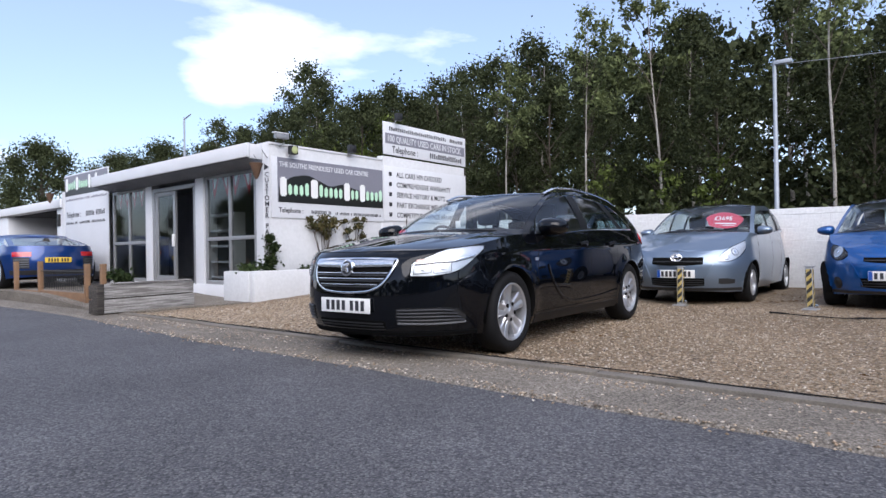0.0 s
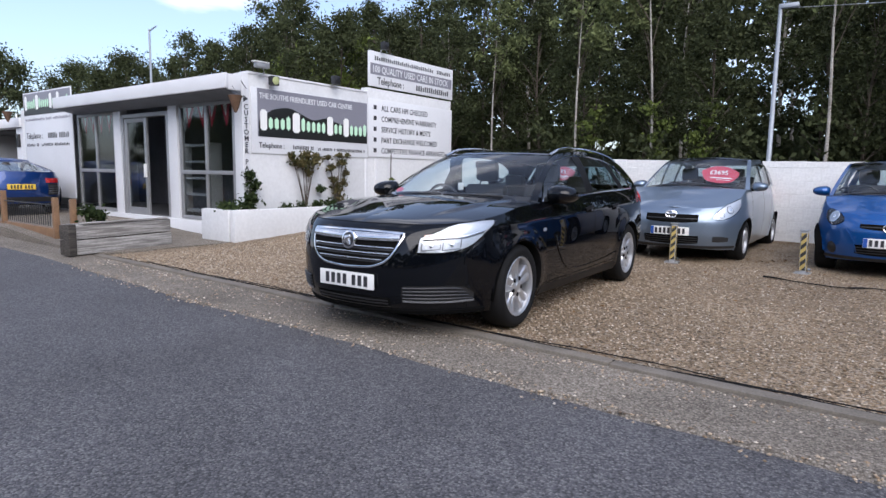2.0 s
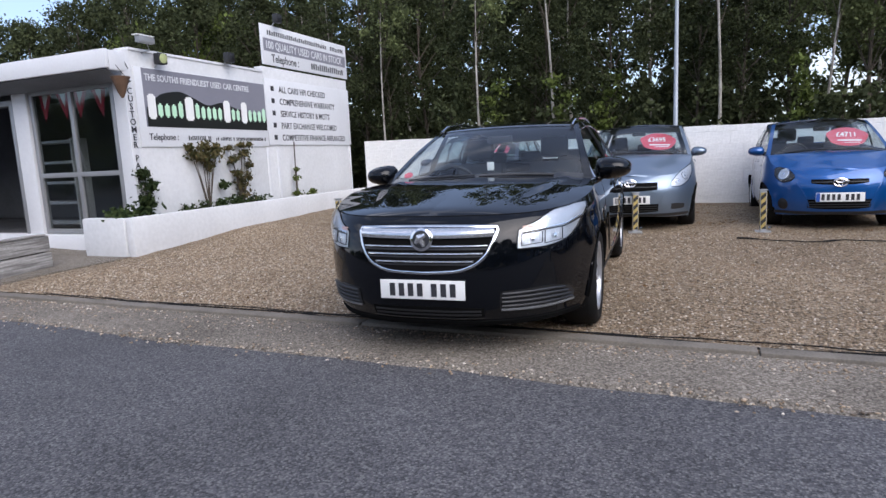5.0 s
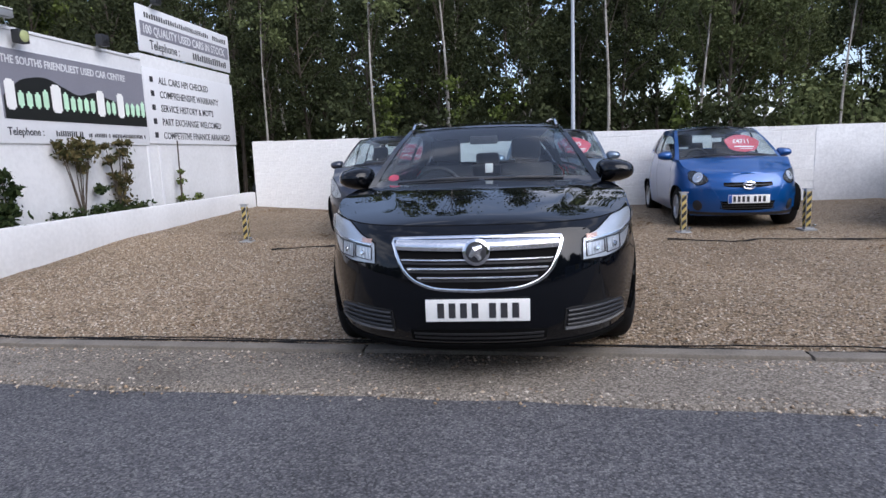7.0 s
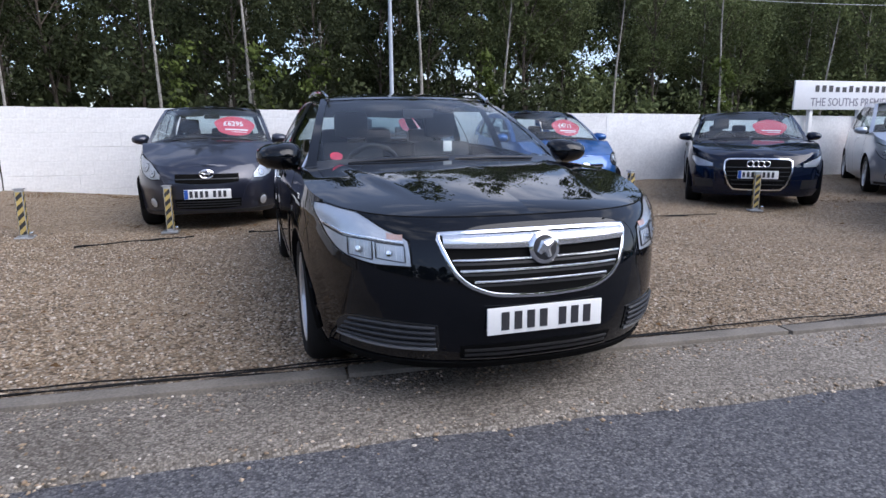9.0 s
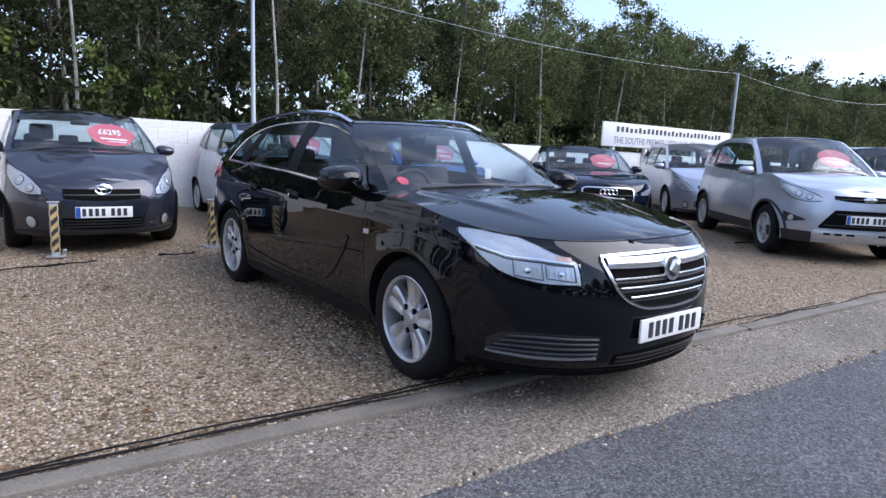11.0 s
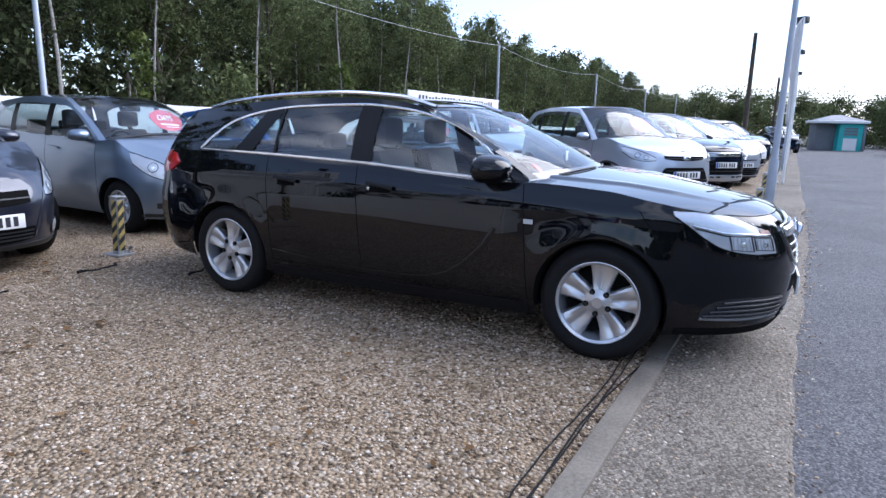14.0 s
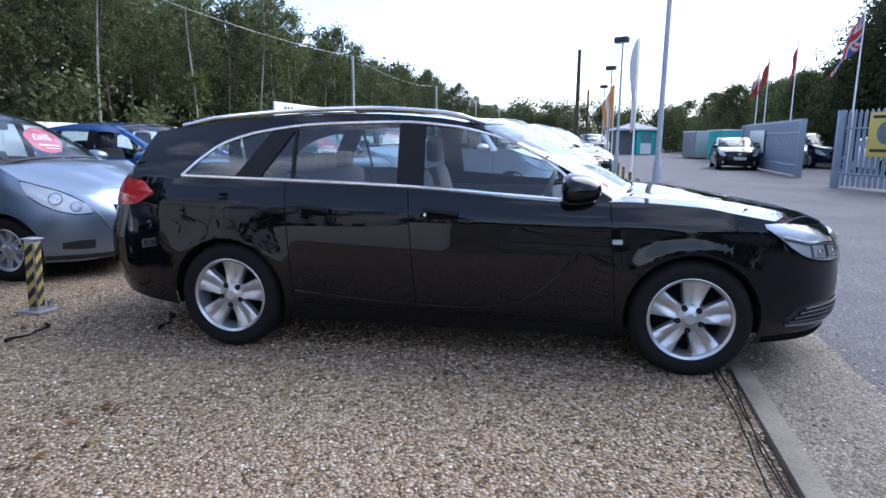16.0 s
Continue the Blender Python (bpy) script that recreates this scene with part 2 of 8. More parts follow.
M = {
    "sleeper": grain("grey_sleeper_wood", (0.40, 0.385, 0.36), (0.17, 0.158, 0.145)),
    "sleeper_dark": grain("dark_sleeper_wood", (0.075, 0.065, 0.055), (0.03, 0.026, 0.022)),
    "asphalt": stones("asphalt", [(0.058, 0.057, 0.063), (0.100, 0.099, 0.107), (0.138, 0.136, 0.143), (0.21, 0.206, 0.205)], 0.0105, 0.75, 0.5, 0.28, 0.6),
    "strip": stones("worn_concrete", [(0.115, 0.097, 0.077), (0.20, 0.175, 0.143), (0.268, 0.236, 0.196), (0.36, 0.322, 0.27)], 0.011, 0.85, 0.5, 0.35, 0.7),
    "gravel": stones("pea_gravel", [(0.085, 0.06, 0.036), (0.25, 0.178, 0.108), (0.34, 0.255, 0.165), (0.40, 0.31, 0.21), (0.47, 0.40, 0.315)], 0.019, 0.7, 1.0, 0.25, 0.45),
    "earth": mat("earth", (0.09, 0.075, 0.05), 0.95, var=0.4, scale=0.8, bump=0.5, bscale=8),
    "timber": mat("grey_timber", (0.165, 0.145, 0.118), 0.8, var=0.35, scale=5, bump=0.4, bscale=40),
    "whitewall": scuffed(mat("white_masonry_paint", (0.74, 0.74, 0.73), 0.75, var=0.15, scale=1.7, bump=0.35, bscale=30), (0.36, 0.345, 0.32), 2.6, 0.655),
    "whiteboard": mat("white_board", (0.64, 0.65, 0.67), 0.45, var=0.05, scale=1.5),
    "render": mat("white_render", (0.60, 0.605, 0.61), 0.7, var=0.09, scale=1.3, bump=0.2, bscale=45),
    "cream": mat("white_pvc", (0.64, 0.645, 0.66), 0.4, var=0.05, scale=2),
    "alu": mat("aluminium_frame", (0.34, 0.345, 0.35), 0.45, 0.5, var=0.1, scale=5),
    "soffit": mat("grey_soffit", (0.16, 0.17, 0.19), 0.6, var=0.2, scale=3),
    "roofing": mat("grey_roofing_felt", (0.12, 0.12, 0.13), 0.9, var=0.3, scale=3),
    "signgrey": mat("sign_grey", (0.20, 0.20, 0.235), 0.45, var=0.05, scale=2),
    "signblack": mat("sign_black", (0.012, 0.013, 0.012), 0.4, var=0.2),
    "signgreen": mat("sign_green", (0.50, 0.74, 0.54), 0.45, var=0.05),
    "ink": mat("dark_lettering", (0.03, 0.03, 0.035), 0.5, var=0.2),
    "galv": mat("galvanised_steel", (0.42, 0.43, 0.44), 0.45, 0.7, var=0.2, scale=9),
    "lamppost": mat("grey_lamp_post", (0.33, 0.36, 0.40), 0.5, 0.3, var=0.12, scale=4),
    "stripes": stripes("warning_bands"),
    "wood_new": mat("treated_timber", (0.20, 0.115, 0.06), 0.75, var=0.3, scale=4, bump=0.3),
    "wood_old": mat("weathered_sleepers", (0.23, 0.205, 0.17), 0.85, var=0.4, scale=3, bump=0.5, bscale=30),
    "basket": mat("dry_coir_basket", (0.13, 0.075, 0.045), 0.9, var=0.4, scale=12, bump=0.6, bscale=40),
    "rubber": mat("black_rubber", (0.008, 0.008, 0.0085), 0.75, var=0.2, bump=0.2, spec=0.2),
    "plastic": mat("black_plastic", (0.016, 0.016, 0.017), 0.5, var=0.2),
    "gloss": mat("gloss_black_trim", (0.01, 0.01, 0.01), 0.12, var=0, coat=0.6),
    "pillar": mat("dull_black_pillar", (0.006, 0.006, 0.007), 0.4, var=0.1, spec=0.2),
    "chrome": mat("chrome", (0.75, 0.76, 0.78), 0.12, 1.0, var=0.03),
    "satin": mat("satin_chrome", (0.72, 0.73, 0.75), 0.24, 0.9, var=0.04),
    "satin_dark": mat("dull_grey_lip", (0.20, 0.205, 0.215), 0.35, 0.2, var=0.1),
    "peach": mat("pale_indicator", (0.55, 0.36, 0.30), 0.3, 0.2, var=0.15, scale=20),
    "silverwheel": mat("silver_wheel", (0.50, 0.51, 0.53), 0.28, 0.75, var=0.08, scale=8),
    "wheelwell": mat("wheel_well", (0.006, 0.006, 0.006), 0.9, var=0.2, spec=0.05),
    "lining": mat("pale_headlining", (0.42, 0.42, 0.41), 0.9, var=0.1, scale=10),
    "interior": mat("dark_trim_and_shade", (0.022, 0.022, 0.025), 0.75, var=0.3),
    "seat": mat("grey_seat_cloth", (0.05, 0.05, 0.056), 0.9, var=0.2, scale=20),
    "plate": mat("plate_white", (0.78, 0.78, 0.76), 0.35, var=0.03),
    "plate_y": mat("plate_yellow", (0.70, 0.48, 0.05), 0.35, var=0.03),
    "blue_flash": mat("plate_blue", (0.02, 0.08, 0.35), 0.4, var=0.05),
    "sticker": mat("red_price_card", (0.44, 0.03, 0.065), 0.5, var=0.08, scale=10),
    "ribgrey": mat("charcoal_plastic", (0.015, 0.016, 0.019), 0.5, var=0.15),
    "amber": mat("amber_lens", (0.55, 0.20, 0.04), 0.2, var=0.1),
    "redlens": mat("red_lens", (0.42, 0.012, 0.015), 0.12, var=0.15, coat=0.8),
    "floodlens": mat("yellowed_lens", (0.42, 0.46, 0.22), 0.25, var=0.2, scale=20),
    "lampglass": glass("lamp_cover", (0.95, 0.965, 0.98), 0.02, 1.42),
    "bowl": mat("lamp_reflector", (0.54, 0.56, 0.59), 0.28, 0.6, var=0.12, scale=9, bump=0.40, bscale=15),
    "glass": glass("car_glass", (0.86, 0.94, 0.96), ior=1.5),
    "tint": glass("tinted_glass", (0.66, 0.76, 0.79), ior=1.62),
    "shopglass": glass("shop_glass", (0.70, 0.735, 0.74), ior=1.42),
    "black": paint("black_lacquer", (0.002, 0.0026, 0.0042), 0.0, 0.5),
    "silver": paint("silver_blue_lacquer", (0.185, 0.238, 0.31), 0.75, 0.32),
    "bright": paint("silver_lacquer", (0.42, 0.46, 0.53), 0.7, 0.32),
    "grey": paint("dark_grey_lacquer", (0.017, 0.020, 0.036), 0.5, 0.32),
    "blue": paint("bright_blue_lacquer", (0.001, 0.070, 0.27), 0.4, 0.3),
    "deepblue": paint("deep_blue_lacquer", (0.002, 0.030, 0.15), 0.5, 0.3),
    "navy": paint("navy_lacquer", (0.003, 0.006, 0.018), 0.0, 0.4),
    "white": paint("white_lacquer", (0.70, 0.72, 0.74), 0.1, 0.35),
    "bark": mat("birch_bark", (0.42, 0.40, 0.36), 0.85, dark=(0.12, 0.105, 0.085), scale=2.2, bump=0.4, bscale=25),
    "bark_d": mat("brown_bark", (0.07, 0.055, 0.04), 0.9, var=0.4, scale=6, bump=0.5, bscale=20),
}


for k in ("asphalt", "strip", "gravel"):
    M[k].node_tree.nodes["Principled BSDF"].inputs["Specular IOR Level"].default_value = 0.2


def leafmat(name, a, b):
    m = bpy.data.materials.new(name)
    m.use_nodes = True
    n, l = m.node_tree.nodes, m.node_tree.links
    p = n["Principled BSDF"]
    p.inputs["Roughness"].default_value = 0.6
    p.inputs["Specular IOR Level"].default_value = 0.06
    g, r, oi, hs = n.new("ShaderNodeNewGeometry"), n.new("ShaderNodeValToRGB"), n.new("ShaderNodeObjectInfo"), n.new("ShaderNodeHueSaturation")
    r.color_ramp.elements[0].color, r.color_ramp.elements[1].color = (*a, 1), (*b, 1)
    mr = n.new("ShaderNodeMapRange")
    mr.inputs[3].default_value, mr.inputs[4].default_value = 0.75, 1.25
    l.new(g.outputs["Random Per Island"], r.inputs[0])
    l.new(oi.outputs["Random"], mr.inputs[0])
    l.new(mr.outputs[0], hs.inputs["Value"])
    l.new(r.outputs[0], hs.inputs["Color"])
    l.new(hs.outputs[0], p.inputs["Base Color"])
    tr, mx = n.new("ShaderNodeBsdfTranslucent"), n.new("ShaderNodeMixShader")
    mx.inputs[0].default_value = 0.25
    l.new(hs.outputs[0], tr.inputs[0])
    l.new(p.outputs[0], mx.inputs[1])
    l.new(tr.outputs[0], mx.inputs[2])
    l.new(mx.outputs[0], n["Material Output"].inputs[0])
    return m


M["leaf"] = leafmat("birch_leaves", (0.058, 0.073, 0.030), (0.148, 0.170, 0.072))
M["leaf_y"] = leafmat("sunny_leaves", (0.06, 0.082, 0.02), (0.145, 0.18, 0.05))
# Own colour of dark trees, and the shaded copy of the birch leaves.
M["leaf_d"] = leafmat("dark_and_shaded_leaves", (0.026, 0.033, 0.016), (0.072, 0.084, 0.038))
M["needle"] = leafmat("shrub_leaves", (0.015, 0.03, 0.012), (0.06, 0.08, 0.03))
M["dead"] = leafmat("browning_rose_leaves", (0.032, 0.042, 0.016), (0.14, 0.11, 0.05))


# ---- mesh helpers ----
def mesh(name, verts, faces, material, smooth=True, parent=None, label="", m=None):
    me = bpy.data.meshes.new(name)
    me.from_pydata([tuple(v) for v in verts], [], faces)
    for x in (material if isinstance(material, (list, tuple)) else [material]):
        me.materials.append(x)
    if smooth:
        me.polygons.foreach_set("use_smooth", [True] * len(me.polygons))
        me.set_sharp_from_angle(angle=radians(38))
    ob = new(name, me)
    if parent:
        ob.parent = parent
    if m is not None:
        ob.matrix_basis = m
    if label:
        ob["label"] = label
    return ob


def part(name, bm, material, parent, label="", smooth=True):
    me = bpy.data.meshes.new(name)
    bm.to_mesh(me)
    bm.free()
    me.materials.append(material)
    if smooth:
        me.polygons.foreach_set("use_smooth", [True] * len(me.polygons))
        me.set_sharp_from_angle(angle=radians(38))
    ob = new(name, me)
    ob.parent = parent
    if label:
        ob["label"] = label
    return ob


def block(x0, y0, z0, x1, y1, z1, bevel=0.0, bm=None):
    """A box with softened edges, as a bmesh."""
    bm = bm or bmesh.new()
    r = bmesh.ops.create_cube(bm, size=1)
    bmesh.ops.scale(bm, vec=(x1 - x0, y1 - y0, z1 - z0), verts=r["verts"])
    bmesh.ops.translate(bm, vec=((x0 + x1) / 2, (y0 + y1) / 2, (z0 + z1) / 2), verts=r["verts"])
    if bevel:
        es = {e for v in r["verts"] for e in v.link_edges}
        bmesh.ops.bevel(bm, geom=list(es), offset=bevel, segments=2, affect="EDGES", profile=0.6)
    return bm


def tube(path, r, sides=8, bm=None, cap=True):
    """A round bar swept along a line of points; r: one radius or one a point."""
    bm = bm or bmesh.new()
    pts = [Vector(p) for p in path]
    rings = []
    up = Vector((0.03, 0.02, 1))
    for i, p in enumerate(pts):
        d = (pts[min(i + 1, len(pts) - 1)] - pts[max(i - 1, 0)]).normalized()
        a = d.cross(up if abs(d.z) < 0.95 else Vector((1, 0.1, 0))).normalized()
        b = d.cross(a)
        rr = r[i] if isinstance(r, (list, tuple)) else r
        rings.append([bm.verts.new(p + (a * math.cos(t) + b * math.sin(t)) * rr) for t in [2 * math.pi * k / sides for k in range(sides)]])
    for r0, r1 in zip(rings, rings[1:]):
        for k in range(sides):
            bm.faces.new((r0[k], r0[(k + 1) % sides], r1[(k + 1) % sides], r1[k]))
    if cap:
        bm.faces.new(rings[0][::-1])
        bm.faces.new(rings[-1])
    return bm


def lathe(prof, sides=32, axis="x", bm=None):
    """A turned shape: prof is a list of (radius, along)."""
    bm = bm or bmesh.new()
    rings = []
    for r, a in prof:
        ring = []
        for k in range(sides):
            c, s = r * math.cos(2 * math.pi * k / sides), r * math.sin(2 * math.pi * k / sides)
            ring.append(bm.verts.new((a, c, s) if axis == "x" else (c, s, a)))
        rings.append(ring)
    for r0, r1 in zip(rings, rings[1:]):
        for k in range(sides):
            bm.faces.new((r0[k], r1[k], r1[(k + 1) % sides], r0[(k + 1) % sides]))
    return bm


def empty(name, m=None):
    ob = new(name)
    ob.empty_display_size = 0.1
    if m is not None:
        ob.matrix_basis = m
    return ob


def word_mesh(words, size, depth):
    cu = bpy.data.curves.new("words", "FONT")
    cu.body, cu.size, cu.extrude, cu.resolution_u = words, size, depth, 2
    cu.offset = size * 0.012
    tmp = bpy.data.objects.new("words", cu)
    scene.collection.objects.link(tmp)
    me = bpy.data.meshes.new_from_object(tmp.evaluated_get(bpy.context.evaluated_depsgraph_get()))
    bpy.data.objects.remove(tmp)
    return me


def letters(name, words, size, material, m, parent=None, depth=0.002, align="LEFT", squeeze=1.0):
    """Raised lettering in the built-in font, each word a piece of its own."""
    def right(t):
        return max(v.co.x for v in word_mesh(t, size, depth).vertices)
    bits, done = words.split(), ""
    total = right(words) if align == "CENTER" else 0.0
    stop = right("|")
    for k, w in enumerate(bits):
        me = word_mesh(w, size, depth)
        x = right(done + "|") - stop if done else 0.0
        me.materials.clear()
        me.materials.append(material)
        me.transform(Matrix.Diagonal((squeeze, 1, 1, 1)) @ Matrix.Translation((x - total / 2, 0, 0)))
        ob = new(name, me)
        ob.matrix_basis = m
        if parent:
            ob.parent = parent
        done += w + " "


def curve(*pts):
    """A smooth line through (a, b) pairs."""
    xs, ys = np.array([p[0] for p in pts], float), np.array([p[1] for p in pts], float)
    sl = np.diff(ys) / np.diff(xs)
    tn = np.concatenate([[sl[0]], [0 if a * b <= 0 else 2 * a * b / (a + b) for a, b in zip(sl, sl[1:])], [sl[-1]]])

    def f(x):
        x = min(max(x, xs[0]), xs[-1])
        i = min(int(np.searchsorted(xs, x, "right")) - 1, len(xs) - 2)
        h = xs[i + 1] - xs[i]
        t = (x - xs[i]) / h
        return float((2 * t**3 - 3 * t * t + 1) * ys[i] + (t**3 - 2 * t * t + t) * h * tn[i] + (3 * t * t - 2 * t**3) * ys[i + 1] + (t**3 - t * t) * h * tn[i + 1])
    return f


def gridfaces(nc, nr, flip=False):
    f = [(j * nc + i, j * nc + i + 1, (j + 1) * nc + i + 1, (j + 1) * nc + i) for j in range(nr - 1) for i in range(nc - 1)]
    return [q[::-1] for q in f] if flip else f


def disc(p, n, r, d, sides=20, bm=None):
    """A shallow domed disc facing along n."""
    bm = bm or bmesh.new()
    n = Vector(n).normalized()
    q = n.to_track_quat("Z", "Y").to_matrix()
    rings = []
    for rr, h in ((r, 0), (r, d * 0.6), (r * 0.9, d), (r * 0.4, d * 1.1)):
        rings.append([bm.verts.new(Vector(p) + q @ Vector((rr * math.cos(2 * math.pi * k / sides), rr * math.sin(2 * math.pi * k / sides), h))) for k in range(sides)])
    for a, b in zip(rings, rings[1:]):
        for k in range(sides):
            bm.faces.new((a[k], a[(k + 1) % sides], b[(k + 1) % sides], b[k]))
    bm.faces.new(rings[-1])
    return bm


# The yard's own axes: u along the kerb, v towards the back wall.
SITE = pose(0, 0, 0, 0, 0, -3.1)


def at(u, v, z=0.0, rz=0.0):
    return SITE @ pose(u, v, z, 0, 0, rz)


def step(a, b, x):
    t = min(1, max(0, (x - a) / (b - a)))
    return t * t * (3 - 2 * t)


def rise(u, v):
    """How far the gravel lies above the road."""
    return 0.02 * max(0, v - 3) * (1 if v < 9 else 6 / (v - 3)) + 0.075 * max(0, min(1.9, -(u + 3.5))) * step(1.2, 4.2, v)


# ---- ground ----
def sheet(name, us, vs, zf, material, thick, label):
    vv = [(u, v, zf(u, v)) for v in vs for u in us]
    n = len(us)
    ff = [(j * n + i, j * n + i + 1, (j + 1) * n + i + 1, (j + 1) * n + i) for j in range(len(vs) - 1) for i in range(n - 1)]
    b = len(vv)
    rim = [i for i in range(n)] + [j * n + n - 1 for j in range(1, len(vs))] + [(len(vs) - 1) * n + i for i in range(n - 2, -1, -1)] + [j * n for j in range(len(vs) - 2, 0, -1)]
    vv += [(vv[i][0], vv[i][1], vv[i][2] - thick) for i in rim]
    for k in range(len(rim)):
        k2 = (k + 1) % len(rim)
        ff.append((rim[k2], rim[k], b + k, b + k2))
    ob = mesh(name, vv, ff, material, True, m=SITE)
    return tagged(ob, label, name.replace("_", " "), kind="structure")


def fr(a, b, n):
    return [a + (b - a) * i / n for i in range(n + 1)]


def wob(u, v, a=0.02):
    return a * (noise.noise((u * 0.35, v * 0.35, 3.3)) + 0.4 * noise.noise((u * 1.3, v * 1.3, 7.1)))


def edge(u):
    """The ragged line where the road surface ends."""
    return -1.03 - 0.022 * max(-5, min(6, u + 1)) + 0.05 * max(0, min(4, -2 - u)) + 0.05 * noise.noise((u * 0.6, 1.7, 0)) + 0.025 * noise.noise((u * 3.1, 4.7, 0))


def kerb_v(u):
    """The timber edging's line, which runs slightly towards the road."""
    return -0.33 - 0.018 * max(-4, min(8, u + 2.2))


us = fr(-40, -7, 33) + fr(-6.9, 9, 159) + fr(9.5, 70, 60)[0:] + fr(75, 140, 13)
tagged(mesh("ground", [(-1500, -1500, -0.16), (1500, -1500, -0.16), (1500, 1500, -0.16), (-1500, 1500, -0.16)], [(0, 1, 2, 3)], M["earth"], False, m=SITE), "rough brown earth with scrub beyond the yard", "ground", kind="structure")
rv = fr(0, 1, 24)
vv = [(u, -14 + (edge(u) + 14) * t, wob(u, t * 9) * step(0, 0.15, 1 - t) - 0.012) for t in rv for u in us]
n = len(us)
tagged(mesh("road", vv, [(j * n + i, j * n + i + 1, (j + 1) * n + i + 1, (j + 1) * n + i) for j in range(24) for i in range(n - 1)], M["asphalt"], m=SITE), "worn blue-grey asphalt road with a ragged edge", "road", kind="structure")
vv = []
for j in range(13):
    for u in us:
        e = edge(u)
        t = max(0, j - 1) / 11
        vv.append((u, e - 0.03 if j == 0 else e + (kerb_v(u) - e) * t, (0.008 if j else -0.015) + 0.005 * noise.noise((u * 2, t * 5, 0.5)) * (j > 0)))
tagged(mesh("pavement", vv, [(j * n + i, j * n + i + 1, (j + 1) * n + i + 1, (j + 1) * n + i) for j in range(12) for i in range(n - 1)], M["strip"], m=SITE), "strip of worn pale concrete beside the road", "pavement", kind="structure")
gu = fr(-5.6, 9, 146) + fr(9.5, 34, 49)
gv = fr(-0.55, 8.6, 92)
sheet("gravel_ground", gu, gv, lambda u, v: -0.04 if v < kerb_v(u) - 0.01 else 0.004 + rise(u, v) + 0.018 * noise.noise((u * 0.8, v * 0.8, 1.5)) * step(0, 0.6, v) + 0.008 * noise.noise((u * 4, v * 4, 9.5)), M["gravel"], 0.12, "golden-brown pea gravel covering the sales yard")
sheet("forecourt", fr(-26, -5.6, 40), fr(-0.2, 2.5, 12), lambda u, v: 0.03 + 0.15 * step(-6.8, -10.0, u) + 0.004 * noise.noise((u, v, 0)), M["strip"], 0.32, "grey paved forecourt before the sales office")

# timber edging, board by board
kerb = tagged(empty("kerb", SITE), "grey weathered timber edging set between gravel and concrete", "kerb", kind="structure")
ku = -5.6
bi = 0
while ku < 32:
    ln = 2.4 + 0.3 * ((bi * 37) % 7) / 7
    dv = 0.012 * noise.noise((bi * 1.7, 0, 0))
    bm = block(0, -0.056, -0.08, ln - 0.012, 0.056, 0.030, 0.008)
    o = part("board", bm, M["timber"], kerb)
    o.matrix_basis = pose(ku, kerb_v(ku) + dv, 0, 0, 0, -1.0 * (ku < 5) + 0.5 * noise.noise((bi * 2.3, 5, 0)))
    ku += ln
    bi += 1
# cables lying along the edging
for dv, ph, u0, u1 in ((0.105, 0.0, -5.2, 9.0), (0.16, 2.0, -4.5, 2.5), (0.125, 4.0, -3.6, 3.5)):
    pts = [(u, kerb_v(u) - 0.02 + dv + 0.09 * noise.noise((u * 0.8, ph, 0)) + 0.01 * noise.noise((u * 5, ph, 0)), 0.022 + 0.008 * noise.noise((u * 3, ph, 2))) for u in fr(u0, u1, 90)]
    c = part("cable", tube(pts, 0.0045, 6), M["rubber"], None)
    c.matrix_basis = SITE
    tagged(c, "thin black cable lying along the timber edging", "cable", "cables on the ground")

# ---- back wall of painted blocks ----
def wall_top(u):
    return 1.60 - 0.011 * (u + 5)


WV = 8.3
wall = tagged(empty("wall_back", SITE), "long white-painted concrete block wall behind the parked cars", "wall", kind="structure")
pan = block(5.45, WV - 0.006, -0.05, 33, WV + 0.20, 1.36, 0.006)
for q in pan.verts:
    if q.co.z > 1:
        q.co.z += wall_top(q.co.x) - 1.36 + 0.004
part("render_panel", pan, M["whitewall"], wall)
gap = mesh("mortar", [(u, v, z) for u, z in ((-5.5, -0.1), (33, -0.1), (33, wall_top(33) - 0.004), (-5.5, wall_top(-5.5) - 0.004)) for v in (WV + 0.006, WV + 0.2)], [(0, 2, 4, 6), (1, 7, 5, 3), (0, 1, 3, 2), (2, 3, 5, 4), (4, 5, 7, 6), (6, 7, 1, 0)], M["whitewall"], False, wall)

# ---- sales office ----
office = tagged(empty("sales_office", SITE), "white single-storey sales office with large windows and signs", "building")
Fv, Su = 2.3, -5.85


def slab(name, a, b, material, parent=office, bevel=0.006, label=""):
    return part(name, block(*a, *b, bevel), material, parent, label)


slab("side_wall", (Su - 0.2, 2.42, 0), (Su, 5.33, 2.86), M["render"])
slab("side_wall", (Su - 0.2, 5.345, 0), (Su - 0.015, 8.27, 2.98), M["render"])
slab("parapet_cap", (Su - 0.24, 2.40, 2.861), (Su + 0.015, 5.32, 2.90), M["cream"])
slab("back_wall", (-15.5, 8.07, 0), (Su - 0.2, 8.27, 2.7), M["render"])
slab("end_wall", (-15.6, 2.3, 0), (-15.4, 8.07, 2.7), M["render"])
slab("floor_slab", (-15.4, 2.3, 0.05), (Su - 0.2, 8.07, 0.22), M["roofing"])
slab("corner_pier", (Su - 0.22, Fv - 0.02, 0), (Su + 0.01, 2.415, 2.86), M["cream"])
slab("plinth", (-12.3, Fv - 0.06, 0), (Su - 0.23, Fv + 0.12, 0.27), M["cream"])
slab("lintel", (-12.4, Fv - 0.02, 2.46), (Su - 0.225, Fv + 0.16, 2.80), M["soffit"])
